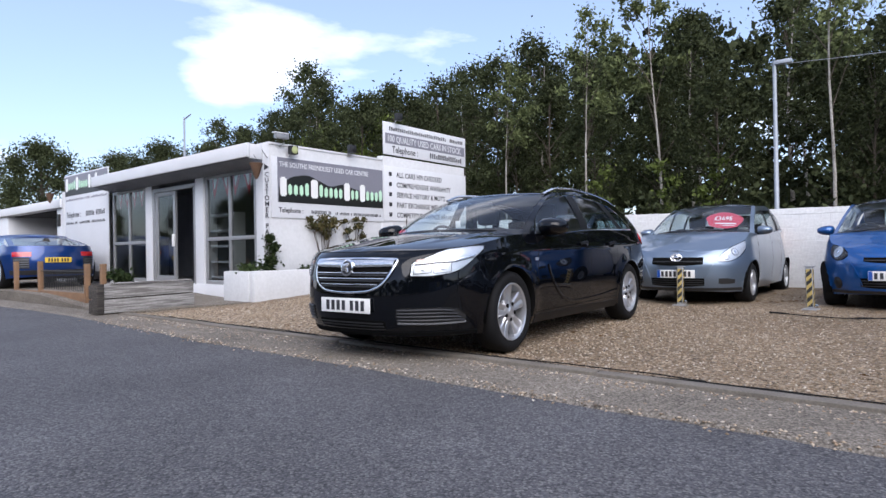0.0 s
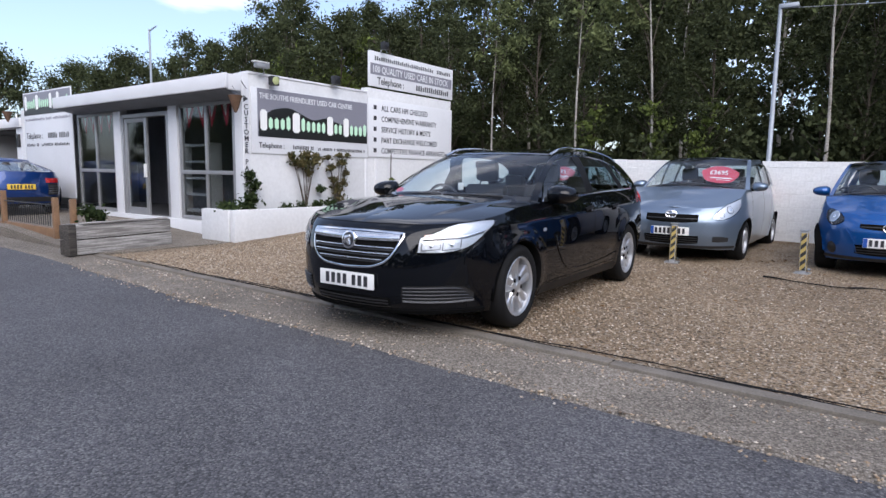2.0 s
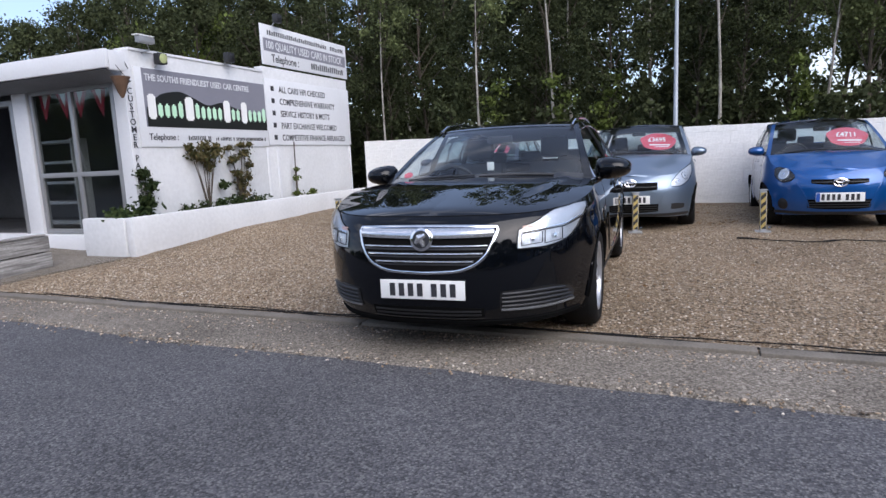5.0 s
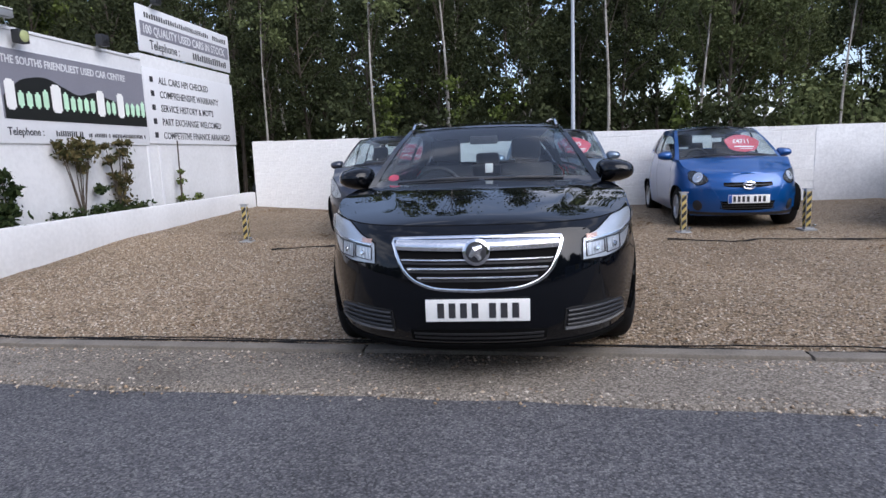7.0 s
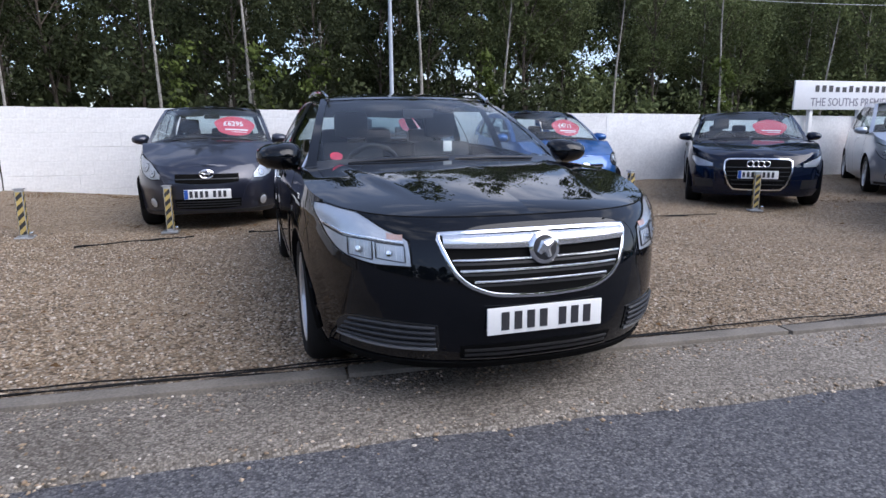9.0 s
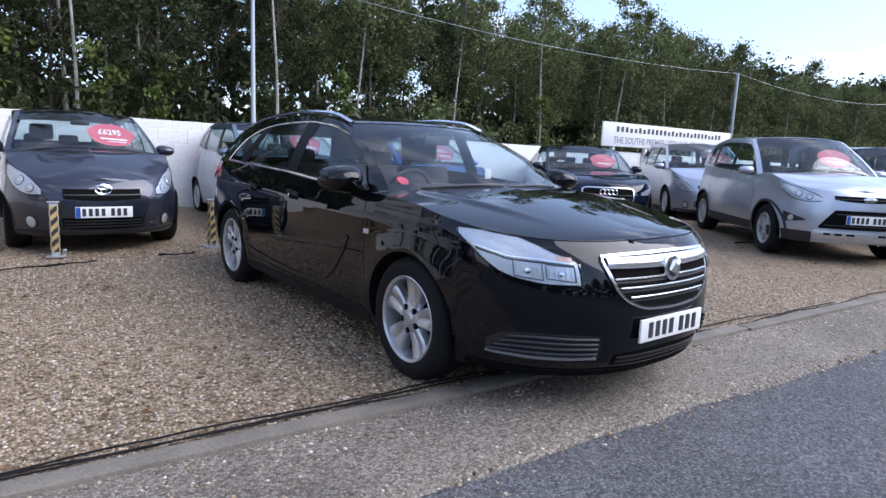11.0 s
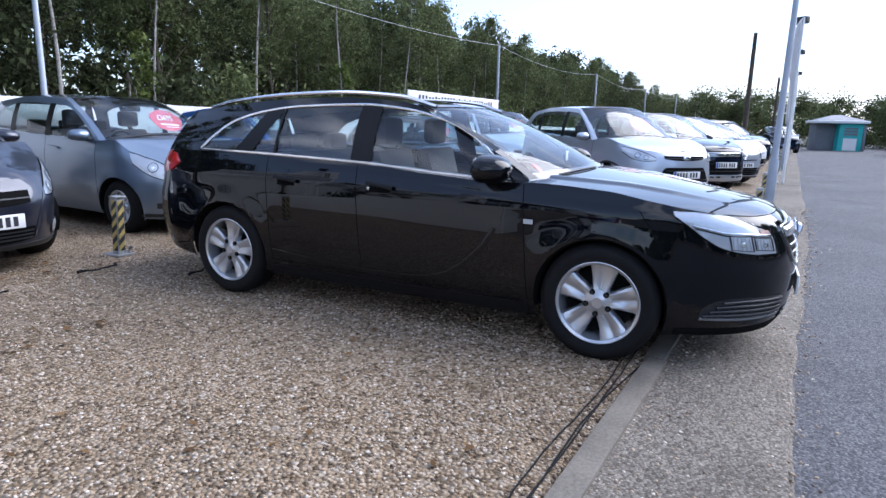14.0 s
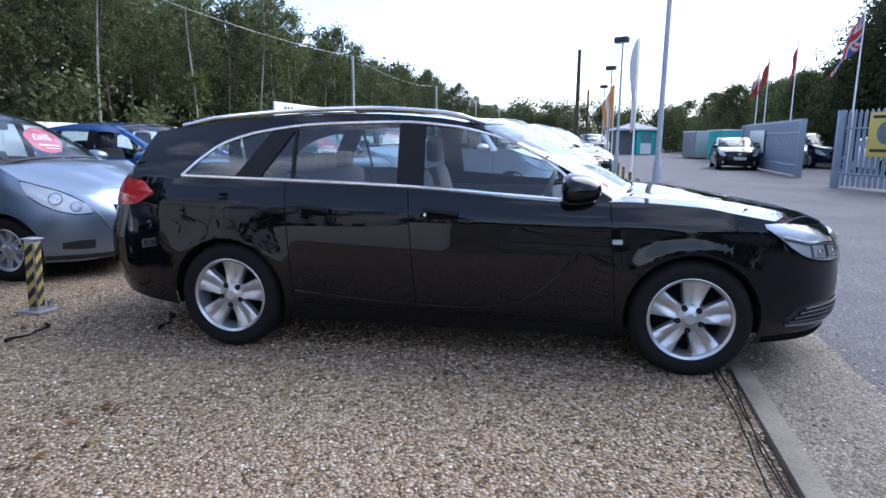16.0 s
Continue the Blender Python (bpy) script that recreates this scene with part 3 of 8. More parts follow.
slab("roof", (-15.5, 2.4, 2.805), (Su - 0.245, 8.2, 2.86), M["roofing"])
slab("fascia", (-12.1, 1.75, 2.52), (-5.51, 1.80, 2.76), M["cream"], bevel=0.015)
slab("fascia_end", (-5.57, 1.805, 2.50), (-5.515, 2.05, 2.75), M["cream"], bevel=0.012)
part("cable", tube([(-5.55, 2.04, 2.72), (-5.70, 2.2, 2.66), (-5.845, 2.38, 2.60)], 0.008, 5), M["plastic"], office)
bm = bmesh.new()
a = [bm.verts.new(p) for p in ((-12.1, 1.80, 2.51), (-5.58, 1.80, 2.51), (Su, Fv - 0.03, 2.42), (-12.1, Fv - 0.03, 2.42), (-12.1, 1.80, 2.73), (-5.58, 1.80, 2.73), (Su, Fv - 0.03, 2.79), (-12.1, Fv - 0.03, 2.79))]
for q in ((0, 3, 2, 1), (4, 5, 6, 7), (0, 1, 5, 4), (1, 2, 6, 5), (2, 3, 7, 6), (3, 0, 4, 7)):
    bm.faces.new([a[i] for i in q])
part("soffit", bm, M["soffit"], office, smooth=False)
for u0, u1 in ((-8.22, -7.90), (-10.42, -10.12)):
    slab("pier", (u0, Fv - 0.03, 0.0), (u1, Fv + 0.13, 2.46), M["cream"])


def shop_window(u0, u1, z0, z1, split):
    win = empty("window")
    win.parent = office
    d = 0.035
    for a, b in (((u0, z0), (u0 + 2 * d, z1)), ((u1 - 2 * d, z0), (u1, z1)), ((u0 + 2 * d, z0), (u1 - 2 * d, z0 + 2 * d)), ((u0 + 2 * d, z1 - 2 * d), (u1 - 2 * d, z1)), (((u0 + u1) / 2 - d, z0 + 2 * d), ((u0 + u1) / 2 + d, z1 - 2 * d)), ((u0 + 2 * d, split - d), ((u0 + u1) / 2 - d, split + d)), (((u0 + u1) / 2 + d, split - d), (u1 - 2 * d, split + d))):
        part("window_frame", block(a[0], Fv, a[1], b[0], Fv + 0.06, b[1], 0.005), M["alu"], win)
    for a, b in ((u0 + 2 * d, (u0 + u1) / 2 - d), ((u0 + u1) / 2 + d, u1 - 2 * d)):
        for c, e in ((z0 + 2 * d, split - d), (split + d, z1 - 2 * d)):
            part("pane", block(a, Fv + 0.028, c, b, Fv + 0.034, e), M["shopglass"], win, smooth=False).visible_shadow = False
    # bunting hung just behind the panes
    for k in range(4):
        uu, w = u0 + 0.16 + k * (u1 - u0 - 0.28) / 4, 0.30
        tip = (uu + w / 2 + 0.05 * math.sin(3 * k + u0), z1 - 0.46)
        bm = bmesh.new()
        v = [bm.verts.new((a, Fv + y, b)) for y in (0.052, 0.056) for a, b in ((uu, z1 - 0.05), (uu + w, z1 - 0.05), tip)]
        for q in ((0, 1, 2), (5, 4, 3), (0, 3, 4, 1), (1, 4, 5, 2), (2, 5, 3, 0)):
            bm.faces.new([v[i] for i in q])
        part("pennant", bm, M["sticker"], win)
        bm = bmesh.new()
        cx = (uu + uu + w + tip[0]) / 3
        v = [bm.verts.new((a, Fv + y, b)) for y in (0.046, 0.051) for a, b in ((uu + 0.09, z1 - 0.07), (uu + w - 0.09, z1 - 0.07), (cx + (tip[0] - cx) * 0.6, z1 - 0.28))]
        for q in ((0, 1, 2), (5, 4, 3), (0, 3, 4, 1), (1, 4, 5, 2), (2, 5, 3, 0)):
            bm.faces.new([v[i] for i in q])
        part("pennant_panel", bm, M["plate"], win)


shop_window(-7.88, -6.10, 0.28, 2.44, 1.17)
shop_window(-12.25, -10.44, 0.28, 2.44, 1.17)
door = tagged(empty("door_1", SITE), "white aluminium glazed double door with one leaf open", "door", kind="structure")
for a, b in (((-10.10, 0.24), (-10.02, 2.34)), ((-8.32, 0.24), (-8.24, 2.34)), ((-10.02, 2.26), (-8.32, 2.34))):
    part("door_frame", block(a[0], Fv - 0.02, a[1], b[0], Fv + 0.08, b[1], 0.005), M["alu"], door)
for a, b in (((-10.01, 0.26), (-9.91, 2.25)), ((-9.21, 0.26), (-9.11, 2.25)), ((-9.91, 0.26), (-9.21, 0.42)), ((-9.91, 2.17), (-9.21, 2.25))):
    part("stile", block(a[0], Fv, a[1], b[0], Fv + 0.05, b[1], 0.005), M["alu"], door)
part("pane", block(-9.91, Fv + 0.02, 0.42, -9.21, Fv + 0.026, 2.17), M["shopglass"], door, smooth=False).visible_shadow = False
part("door_handle", block(-9.20, Fv - 0.04, 1.05, -9.12, Fv - 0.001, 1.32, 0.01), M["plate"], door, "white pull handle")
# inside: shelves and a counter in the dark room
shelf = tagged(empty("shelf_unit", at(-9.05, 3.0, 0.22)), "pale wooden shelf unit standing inside the office", "shelf")
for k in range(5):
    part("shelf", block(-0.1, 0, 0.12 + 0.34 * k, 1.0, 0.3, 0.165 + 0.34 * k, 0.004), M["cream"], shelf)
for uu in (-0.13, 1.0):
    part("upright", block(uu, 0, 0, uu + 0.03, 0.3, 1.55, 0.003), M["cream"], shelf)
# Partition, ceiling and lining are added in dark grey to shade the room.
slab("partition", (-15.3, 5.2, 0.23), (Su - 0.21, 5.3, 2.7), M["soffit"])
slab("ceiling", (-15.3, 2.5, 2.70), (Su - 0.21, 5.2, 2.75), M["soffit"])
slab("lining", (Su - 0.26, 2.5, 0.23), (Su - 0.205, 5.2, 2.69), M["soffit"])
desk = tagged(empty("counter", at(-7.4, 4.2, 0.22)), "dark office counter behind the shop window", "counter")
part("counter_body", block(-0.6, 0, 0, 0.9, 0.55, 0.85, 0.01), M["interior"], desk)
part("counter_top", block(-0.65, -0.05, 0.851, 0.95, 0.6, 0.89, 0.01), M["wood_old"], desk)

# signs on the side wall: text runs along v as the wall faces +u


def on_side(v, z, out=0.0):
    return SITE @ pose(Su + out, v, z, 90, 0, 90)


def bars(name, parent, x0, x1, y0, y1, n, material, z=0.004, seed=1):
    """Plain bars in place of writing that is not set out letter by letter."""
    rnd = random.Random(seed)
    x = x0
    w = (x1 - x0) / n
    for k in range(n):
        h = y1 if rnd.random() > 0.25 else y0 + (y1 - y0) * 0.75
        if rnd.random() > 0.08:
            part(name, block(x, y0, z, x + w * 0.58, h, z + 0.003), material, parent, smooth=False)
        x += w


sg = tagged(empty("sign_board", on_side(2.55, 1.52, 0.02)), "white and grey sales sign board on the office side wall", "sign")
part("board", block(-0.1, 0, -0.02, 2.77, 1.13, 0.0, 0.004), M["whiteboard"], sg)
part("grey_panel", block(0.03, 0.29, 0.0005, 2.74, 1.12, 0.004), M["signgrey"], sg, smooth=False)
bm = bmesh.new()
N = 40
low = [bm.verts.new((0.05 + 2.69 * i / N, 0.292, 0.007)) for i in range(N + 1)]
hg = curve((0, 0.56), (0.12, 0.78), (0.24, 0.83), (0.36, 0.74), (0.46, 0.66), (0.58, 0.72), (0.68, 0.66), (0.8, 0.60), (1.0, 0.52))
hgh = [bm.verts.new((0.05 + 2.69 * i / N, hg(i / N), 0.007)) for i in range(N + 1)]
for i in range(N):
    bm.faces.new((low[i], low[i + 1], hgh[i + 1], hgh[i]))
part("hill_shape", bm, M["signblack"], sg, "black hill outline", smooth=False)
letters("slogan", "THE SOUTHS FRIENDLIEST USED CAR CENTRE", 0.135, M["whiteboard"], pose(0.07, 0.95, 0.006), sg, squeeze=0.80)
# the trade name as plain rounded shapes in its colours
def name_row(board, x, y, k):
    for w, tall in ((0.19, 1), (0.60, 0), (0.22, 1), (0.72, 0), (0.20, 1), (0.27, 0), (0.19, 1), (0.58, 0)):
        w, h = w * k * 0.87, (0.33 if tall else 0.205) * k
        n = 1 if tall else max(1, round(w / (0.135 * k)))
        for i in range(n):
            x0, x1 = x + w * i / n, x + w * (i + (0.86 if tall else 0.66)) / n
            bm = block(x0, y - (0.03 * k if tall else 0), 0.0075, x1, y + h * (1 if tall or (i * 7 + n) % 5 else 1.22), 0.0125)
            es = [e for e in bm.edges if abs(e.verts[0].co.z - e.verts[1].co.z) > 0.003]
            bmesh.ops.bevel(bm, geom=es, offset=0.028 * k, segments=3, affect="EDGES")
            part("name_shape", bm, M["plate" if tall else "signgreen"], board, smooth=False)
        x += w + 0.012 * k


name_row(sg, 0.08, 0.43, 1.0)
letters("caption", "Telephone :", 0.135, M["ink"], pose(0.05, 0.10, 0.002), sg, squeeze=0.85)
bars("print_bar", sg, 0.80, 1.30, 0.10, 0.17, 13, M["ink"], 0.001, 2)
bars("print_bar", sg, 1.40, 2.68, 0.10, 0.155, 34, M["ink"], 0.001, 3)

sg2 = tagged(empty("sign_board", on_side(5.34, 1.55, 0.0)), "white sign board listing services in dark lettering", "sign")
part("board", block(0.0, 0, -0.012, 2.95, 1.22, 0.012, 0.004), M["whiteboard"], sg2)
for k, wd in enumerate(("ALL CARS HPI CHECKED", "COMPREHENSIVE WARRANTY", "SERVICE HISTORY & MOT'S", "PART EXCHANGE WELCOMED", "COMPETITIVE FINANCE ARRANGED")):
    z = 0.98 - 0.225 * k
    letters("line", wd, 0.165, M["ink"], pose(0.40, z, 0.013), sg2, squeeze=0.86 if k else 0.88)
    part("bullet", block(0.16, z + 0.015, 0.0125, 0.25, z + 0.105, 0.016), M["ink"], sg2, smooth=False)
sg3 = tagged(empty("sign_board", on_side(5.36, 3.02, 0.005)), "raised white sign board above the office wall", "sign")
part("board", block(0.0, 0, -0.03, 2.95, 0.72, 0.0, 0.004), M["whiteboard"], sg3)
part("grey_band", block(0.05, 0.245, 0.0003, 2.9, 0.475, 0.003), M["signgrey"], sg3, smooth=False)
letters("line", "100 QUALITY USED CARS IN STOCK", 0.20, M["whiteboard"], pose(0.10, 0.295, 0.004), sg3, squeeze=0.82)
letters("line", "Telephone :", 0.21, M["ink"], pose(0.26, 0.06, 0.001), sg3, squeeze=0.86)
bars("print_bar", sg3, 1.55, 2.80, 0.065, 0.185, 16, M["ink"], 0.0005, 5)
bars("print_bar", sg3, 0.18, 2.85, 0.54, 0.625, 40, M["ink"], 0.0005, 6)
for v in (0.5, 2.4):
    part("bracket", block(v, 0.0, -0.09, v + 0.05, 0.66, -0.031), M["galv"], sg3)
# corner lettering
cs = tagged(empty("corner_sign", on_side(2.30, 0.6, 0.016)), "narrow white corner panel with stacked dark letters", "sign")
for k, ch in enumerate("CUSTOMER"):
    letters("letter", ch, 0.125, M["ink"], pose(0.05, 1.655 - 0.107 * k, 0.0), cs, align="CENTER")
for k, ch in enumerate("PARKING"):
    letters("letter", ch, 0.125, M["ink"], pose(0.05, 0.72 - 0.107 * k, 0.0), cs, align="CENTER")
bm = bmesh.new()
v = [bm.verts.new(p) for p in ((0.0, 1.77, 0), (0.0, 1.89, 0), (0.10, 1.83, 0))]
bm.faces.new(v[::-1])
part("arrow", bm, M["ink"], cs, smooth=False)
# narrow joint trims on the side wall below the boards
for v in (5.25, 5.55, 8.2):
    slab("joint_trim", (Su - 0.01, v, 0.3), (Su + 0.012, v + 0.05, 1.51), M["cream"], bevel=0.003)
# left end panel with its own sign
sg4 = tagged(empty("sign_board", SITE @ pose(-15.2, Fv - 0.06, 0.5, 90, 0, 0)), "weathered white sign panel beside the shop windows", "sign")
part("board", block(0, 0, -0.02, 2.85, 2.6, 0.0, 0.005), M["whiteboard"], sg4)
part("grey_panel", block(0.03, 2.275, 0.0005, 2.82, 2.57, 0.003), M["signgrey"], sg4, smooth=False)
part("black_panel", block(0.03, 2.03, 0.0005, 2.82, 2.272, 0.003), M["signblack"], sg4, smooth=False)
name_row(sg4, 0.12, 2.19, 0.98)
bars("print_bar", sg4, 0.10, 2.8, 1.89, 1.95, 40, M["signgrey"], 0.001, 9)
letters("line", "Telephone :", 0.22, M["ink"], pose(0.10, 1.44, 0.001), sg4, squeeze=0.95)
bars("print_bar", sg4, 1.45, 2.75, 1.44, 1.57, 14, M["ink"], 0.001, 10)
bars("print_bar", sg4, 0.10, 2.75, 1.25, 1.32, 34, M["ink"], 0.001, 11)
# hanging baskets, camera and floodlights on the office
for u, v, z in ((-5.40, 1.85, 2.30), (-15.6, 2.0, 2.55)):
    hb = tagged(empty("hanging_basket", at(u, v, z)), "dry brown woven cone basket hanging from the canopy", "basket", "hanging baskets")
    part("cone", lathe([(0.015, -0.17), (0.05, -0.10), (0.10, 0.06), (0.115, 0.085), (0.118, 0.10), (0.10, 0.08)], 16, "z"), M["basket"], hb)
    part("chain", tube([(0.09, 0, 0.09), (0, -0.05, 0.24)], 0.004, 5), M["plastic"], hb)
cctv = tagged(empty("security_camera", at(Su + 0.16, 2.62, 3.0)), "white security camera on a bracket at the roof corner", "camera")
part("camera_body", block(-0.045, -0.17, -0.045, 0.045, 0.10, 0.045, 0.012), M["alu"], cctv)
part("hood", block(-0.055, -0.21, 0.046, 0.055, 0.09, 0.06, 0.005), M["plate"], cctv)
part("bracket", tube([(0, 0, -0.05), (0, 0.02, -0.13), (-0.15, 0.02, -0.15)], 0.014, 8), M["galv"], cctv)
for v, z in ((2.86, 2.78), (4.32, 2.98), (5.72, 3.86)):
    fl = tagged(empty("floodlight", at(Su + 0.12, v, z)), "small grey floodlight on the office wall", "floodlight", "floodlights on the office")
    part("lamp_body", block(-0.05, -0.08, -0.08, 0.06, 0.08, 0.08, 0.018), M["plastic"], fl)
    part("lens", disc((0.061, 0, 0), (1, 0, -0.1), 0.07 if z < 2.9 else 0.045, 0.008), M["floodlens" if z < 2.9 else "ribgrey"], fl)
    part("bracket", tube([(-0.05, 0, -0.04), (-0.13, 0, -0.12)], 0.012, 6), M["galv"], fl)

# ---- raised bed along the office wall ----
bed = tagged(empty("raised_bed", SITE), "low white-painted wall of a raised planting bed", "planter", kind="structure")
part("bed_wall", block(-5.64, 1.85, 0.0, -5.50, 8.28, 0.56, 0.03), M["render"], bed)
part("bed_wall", block(-6.45, 1.83, 0.0, -5.645, 1.99, 0.555, 0.03), M["render"], bed)
part("bed_soil", block(-6.4, 2.0, 0.0, -5.645, 8.25, 0.47, 0.01), M["earth"], bed)

# ---- timber planter and gate by the road ----
tp = tagged(empty("timber_planter", at(-5.74, -0.5, 0.02, 101.6)), "grey weathered sleeper planter with a small shrub", "planter")
for k in range(2):
    part("sleeper", block(0, -0.05 + 0.012 * k, 0.005 + 0.214 * k, 1.56, 0.05, 0.203 + 0.212 * k, 0.014), M["sleeper"], tp)
    part("sleeper", block(0.0, 0.17, 0.005 + 0.21 * k, 1.56, 0.26, 0.205 + 0.21 * k, 0.012), M["sleeper"], tp)
    part("sleeper", block(-0.075, 0.06, 0.005 + 0.21 * k, -0.005, 0.20, 0.205 + 0.21 * k, 0.012), M["sleeper_dark"], tp)
part("cap_board", block(0.10, -0.055, 0.421, 1.50, 0.06, 0.44, 0.006), M["sleeper"], tp)
part("corner_post", block(-0.11, -0.06, 0, -0.003, 0.055, 0.43, 0.01), M["sleeper_dark"], tp)
part("soil", block(0.0, 0.051, 0, 1.55, 0.169, 0.36, 0.01), M["earth"], tp)
fence = tagged(empty("timber_fence", SITE), "low timber posts with boards and iron railings", "fence")
posts = ((-11.5, 0.05), (-10.05, 0.05), (-7.76, 0.05), (-7.1, 0.05))
for u, v in posts:
    part("post", block(u - 0.042, v - 0.042, 0, u + 0.042, v + 0.042, 0.78 if u < -9 else 0.73, 0.01), M["wood_new"], fence)
part("board", block(-10.0, 0.02, 0.03, -7.81, 0.08, 0.22, 0.008), M["wood_new"], fence)
part("board", block(-11.43, 0.02, 0.06, -10.12, 0.08, 0.2, 0.008), M["wood_new"], fence)
for k in range(21):
    part("railing_bar", tube([(-9.85 + 0.093 * k, 0.05, 0.25), (-9.85 + 0.093 * k, 0.05, 0.60 + 0.04 * math.sin(k))], 0.008, 5), M["plastic"], fence)
part("rail", tube([(-10.0, 0.05, 0.60), (-7.8, 0.05, 0.60)], 0.01, 6), M["plastic"], fence)

# ---- bollards ----
def bollard(m):
    b = empty("bollard", m)
    part("post", block(-0.038, -0.038, 0, 0.038, 0.038, 0.53, 0.007), M["galv"], b)
    for rz in (0, 90, 180, 270):
        o = part("warning_plate", block(-0.030, -0.042, 0.04, 0.030, -0.0385, 0.505), M["stripes"], b, smooth=False)
        o.matrix_basis = pose(0, 0, 0, 0, 0, rz)
    part("cap", block(-0.052, -0.052, 0.531, 0.052, 0.052, 0.543, 0.003), M["galv"], b)
    part("base_plate", block(-0.09, -0.10, -0.01, 0.09, 0.10, 0.012, 0.004), M["galv"], b)
    part("padlock", block(0.055, -0.07, 0.02, 0.095, -0.03, 0.07, 0.008), M["chrome"], b)
    return tagged(b, "square steel parking post with yellow and black warning bands", "bollard", "bollards in the yard")


b0 = bollard(pose(-3.55, 4.5, 0.055, 0, 0, 4))
for k, (x, y, rz) in enumerate(((-2.07, 4.5, -3), (-0.55, 4.48, 2), (1.0, 4.5, 5), (2.57, 4.5, -4), (4.15, 4.5, 3), (5.68, 3.72, -30), (5.0, -0.86, -8), (8.6, -0.98, 5), (11.4, -1.2, 0), (14.2, -1.35, 4), (17.0, -1.5, 0), (19.8, -1.65, 3), (22.6, -1.8, 0))):
    q = SITE.inverted() @ Vector((x, y, 0))
    copy_thing(b0, pose(x, y, 0.012 + (rise(q.x, q.y) if q.y > 0 else 0), 1.5 * math.sin(k * 2.1), 1.5 * math.sin(k * 1.3), rz))

# rubber straps and loose cables on the gravel
for pts in (((-2.9, 3.75), (-2.4, 3.9), (-1.95, 3.95), (-1.75, 4.0)), ((-1.2, 4.1), (-0.95, 4.05), (-0.8, 4.15)), ((2.2, 3.9), (2.9, 3.6), (3.3, 3.75), (4.2, 3.6), (5.0, 3.55)), ((-0.75, 3.35), (-0.5, 3.4), (-0.4, 3.5)), ((6.6, 2.0), (7.4, 1.9), (8.2, 2.2))):
    P = [(x, y, 0.03 + rise(x, y)) for x, y in pts]
    F = []
    for i in range(len(P) - 1):
        for t in fr(0, 1, 6)[:-1]:
            F.append(tuple(P[i][k] + (P[i + 1][k] - P[i][k]) * t + (0.02 * math.sin(9 * t + i) if k == 1 else 0) for k in range(3)))
    o = part("rubber_cable", tube(F, [0.013 if i % 9 < 2 else 0.007 for i in range(len(F))], 6), M["rubber"], None)
    tagged(o, "black rubber cable lying loose on the gravel", "cable", "cables on the ground")

# ---- lamp posts, wire posts, flags ----
def lamp_post(m, h, label, head=True, r=0.07):
    p = empty("lamp_post", m)
    part("column", tube([(0, 0, -0.05), (0, 0, 0.85), (0, 0, 0.9), (0, 0, h)], [r * 1.25, r * 1.25, r * 0.85, r * 0.6], 12), M["lamppost"], p)
    if head:
        part("lamp_head", block(-0.12, -0.32, h - 0.02, 0.12, 0.22, h + 0.20, 0.04), M["plastic"], p)
        part("lens", block(-0.10, -0.30, h - 0.035, 0.10, 0.20, h - 0.021, 0.004), M["bowl"], p)
    return tagged(p, label, "street lamp", "lamp posts")


lamp_post(pose(6.7, -1.03, 0.0, 0.4, 0.15, 0), 6.6, "tall grey tapered steel lamp post at the kerb", r=0.058)
for u in (20.5, 30.0, 42.0):
    lamp_post(at(u, -0.68, 0, 150), 4.9, "tall grey lamp post with a boxy black head at the kerb", r=0.06)
w1 = lamp_post(pose(1.62, 8.95, 0.0), 4.42, "slim pale lamp post standing behind the block wall", head=False, r=0.055)
part("lamp_head", block(0.0, -0.06, 4.34, 0.30, 0.06, 4.42, 0.02), M["lamppost"], w1)
prev = Vector((1.62, 8.95, 4.35))
for x, y, h in ((17.0, 7.7, 4.1), (29.5, 7.0, 4.1), (42, 6.3, 4.1), (55, 5.6, 4.1), (68, 4.9, 4.1)):
    p = tagged(empty("wire_post", pose(x, y, 0)), "slim pale post carrying a slack overhead wire", "post", "posts along the wood")
    part("post", tube([(0, 0, -0.1), (0, 0, h)], 0.05, 8), M["lamppost"], p)
    q = Vector((x, y, h))
    part("wire", tube([tuple(prev.lerp(q, t) - Vector((x, y, 0)) - Vector((0, 0, 0.3 * 4 * t * (1 - t)))) for t in fr(0, 1, 16)], 0.006, 4), M["galv"], p)
    prev = q
for x, y, h, lean in ((25.0, -0.4, 5.3, 2), (45.0, -2.0, 5.0, -1)):
    p = tagged(empty("telegraph_pole", pose(x, y, 0, 0, lean, 0)), "dark brown wooden telegraph pole beside the road", "pole")
    part("pole", tube([(0, 0, -0.1), (0, 0, h)], [0.115, 0.075], 10), M["bark_d"], p)
    part("fitting", block(-0.16, -0.06, h - 0.55, -0.09, 0.06, h - 0.2, 0.01), M["plastic"], p)


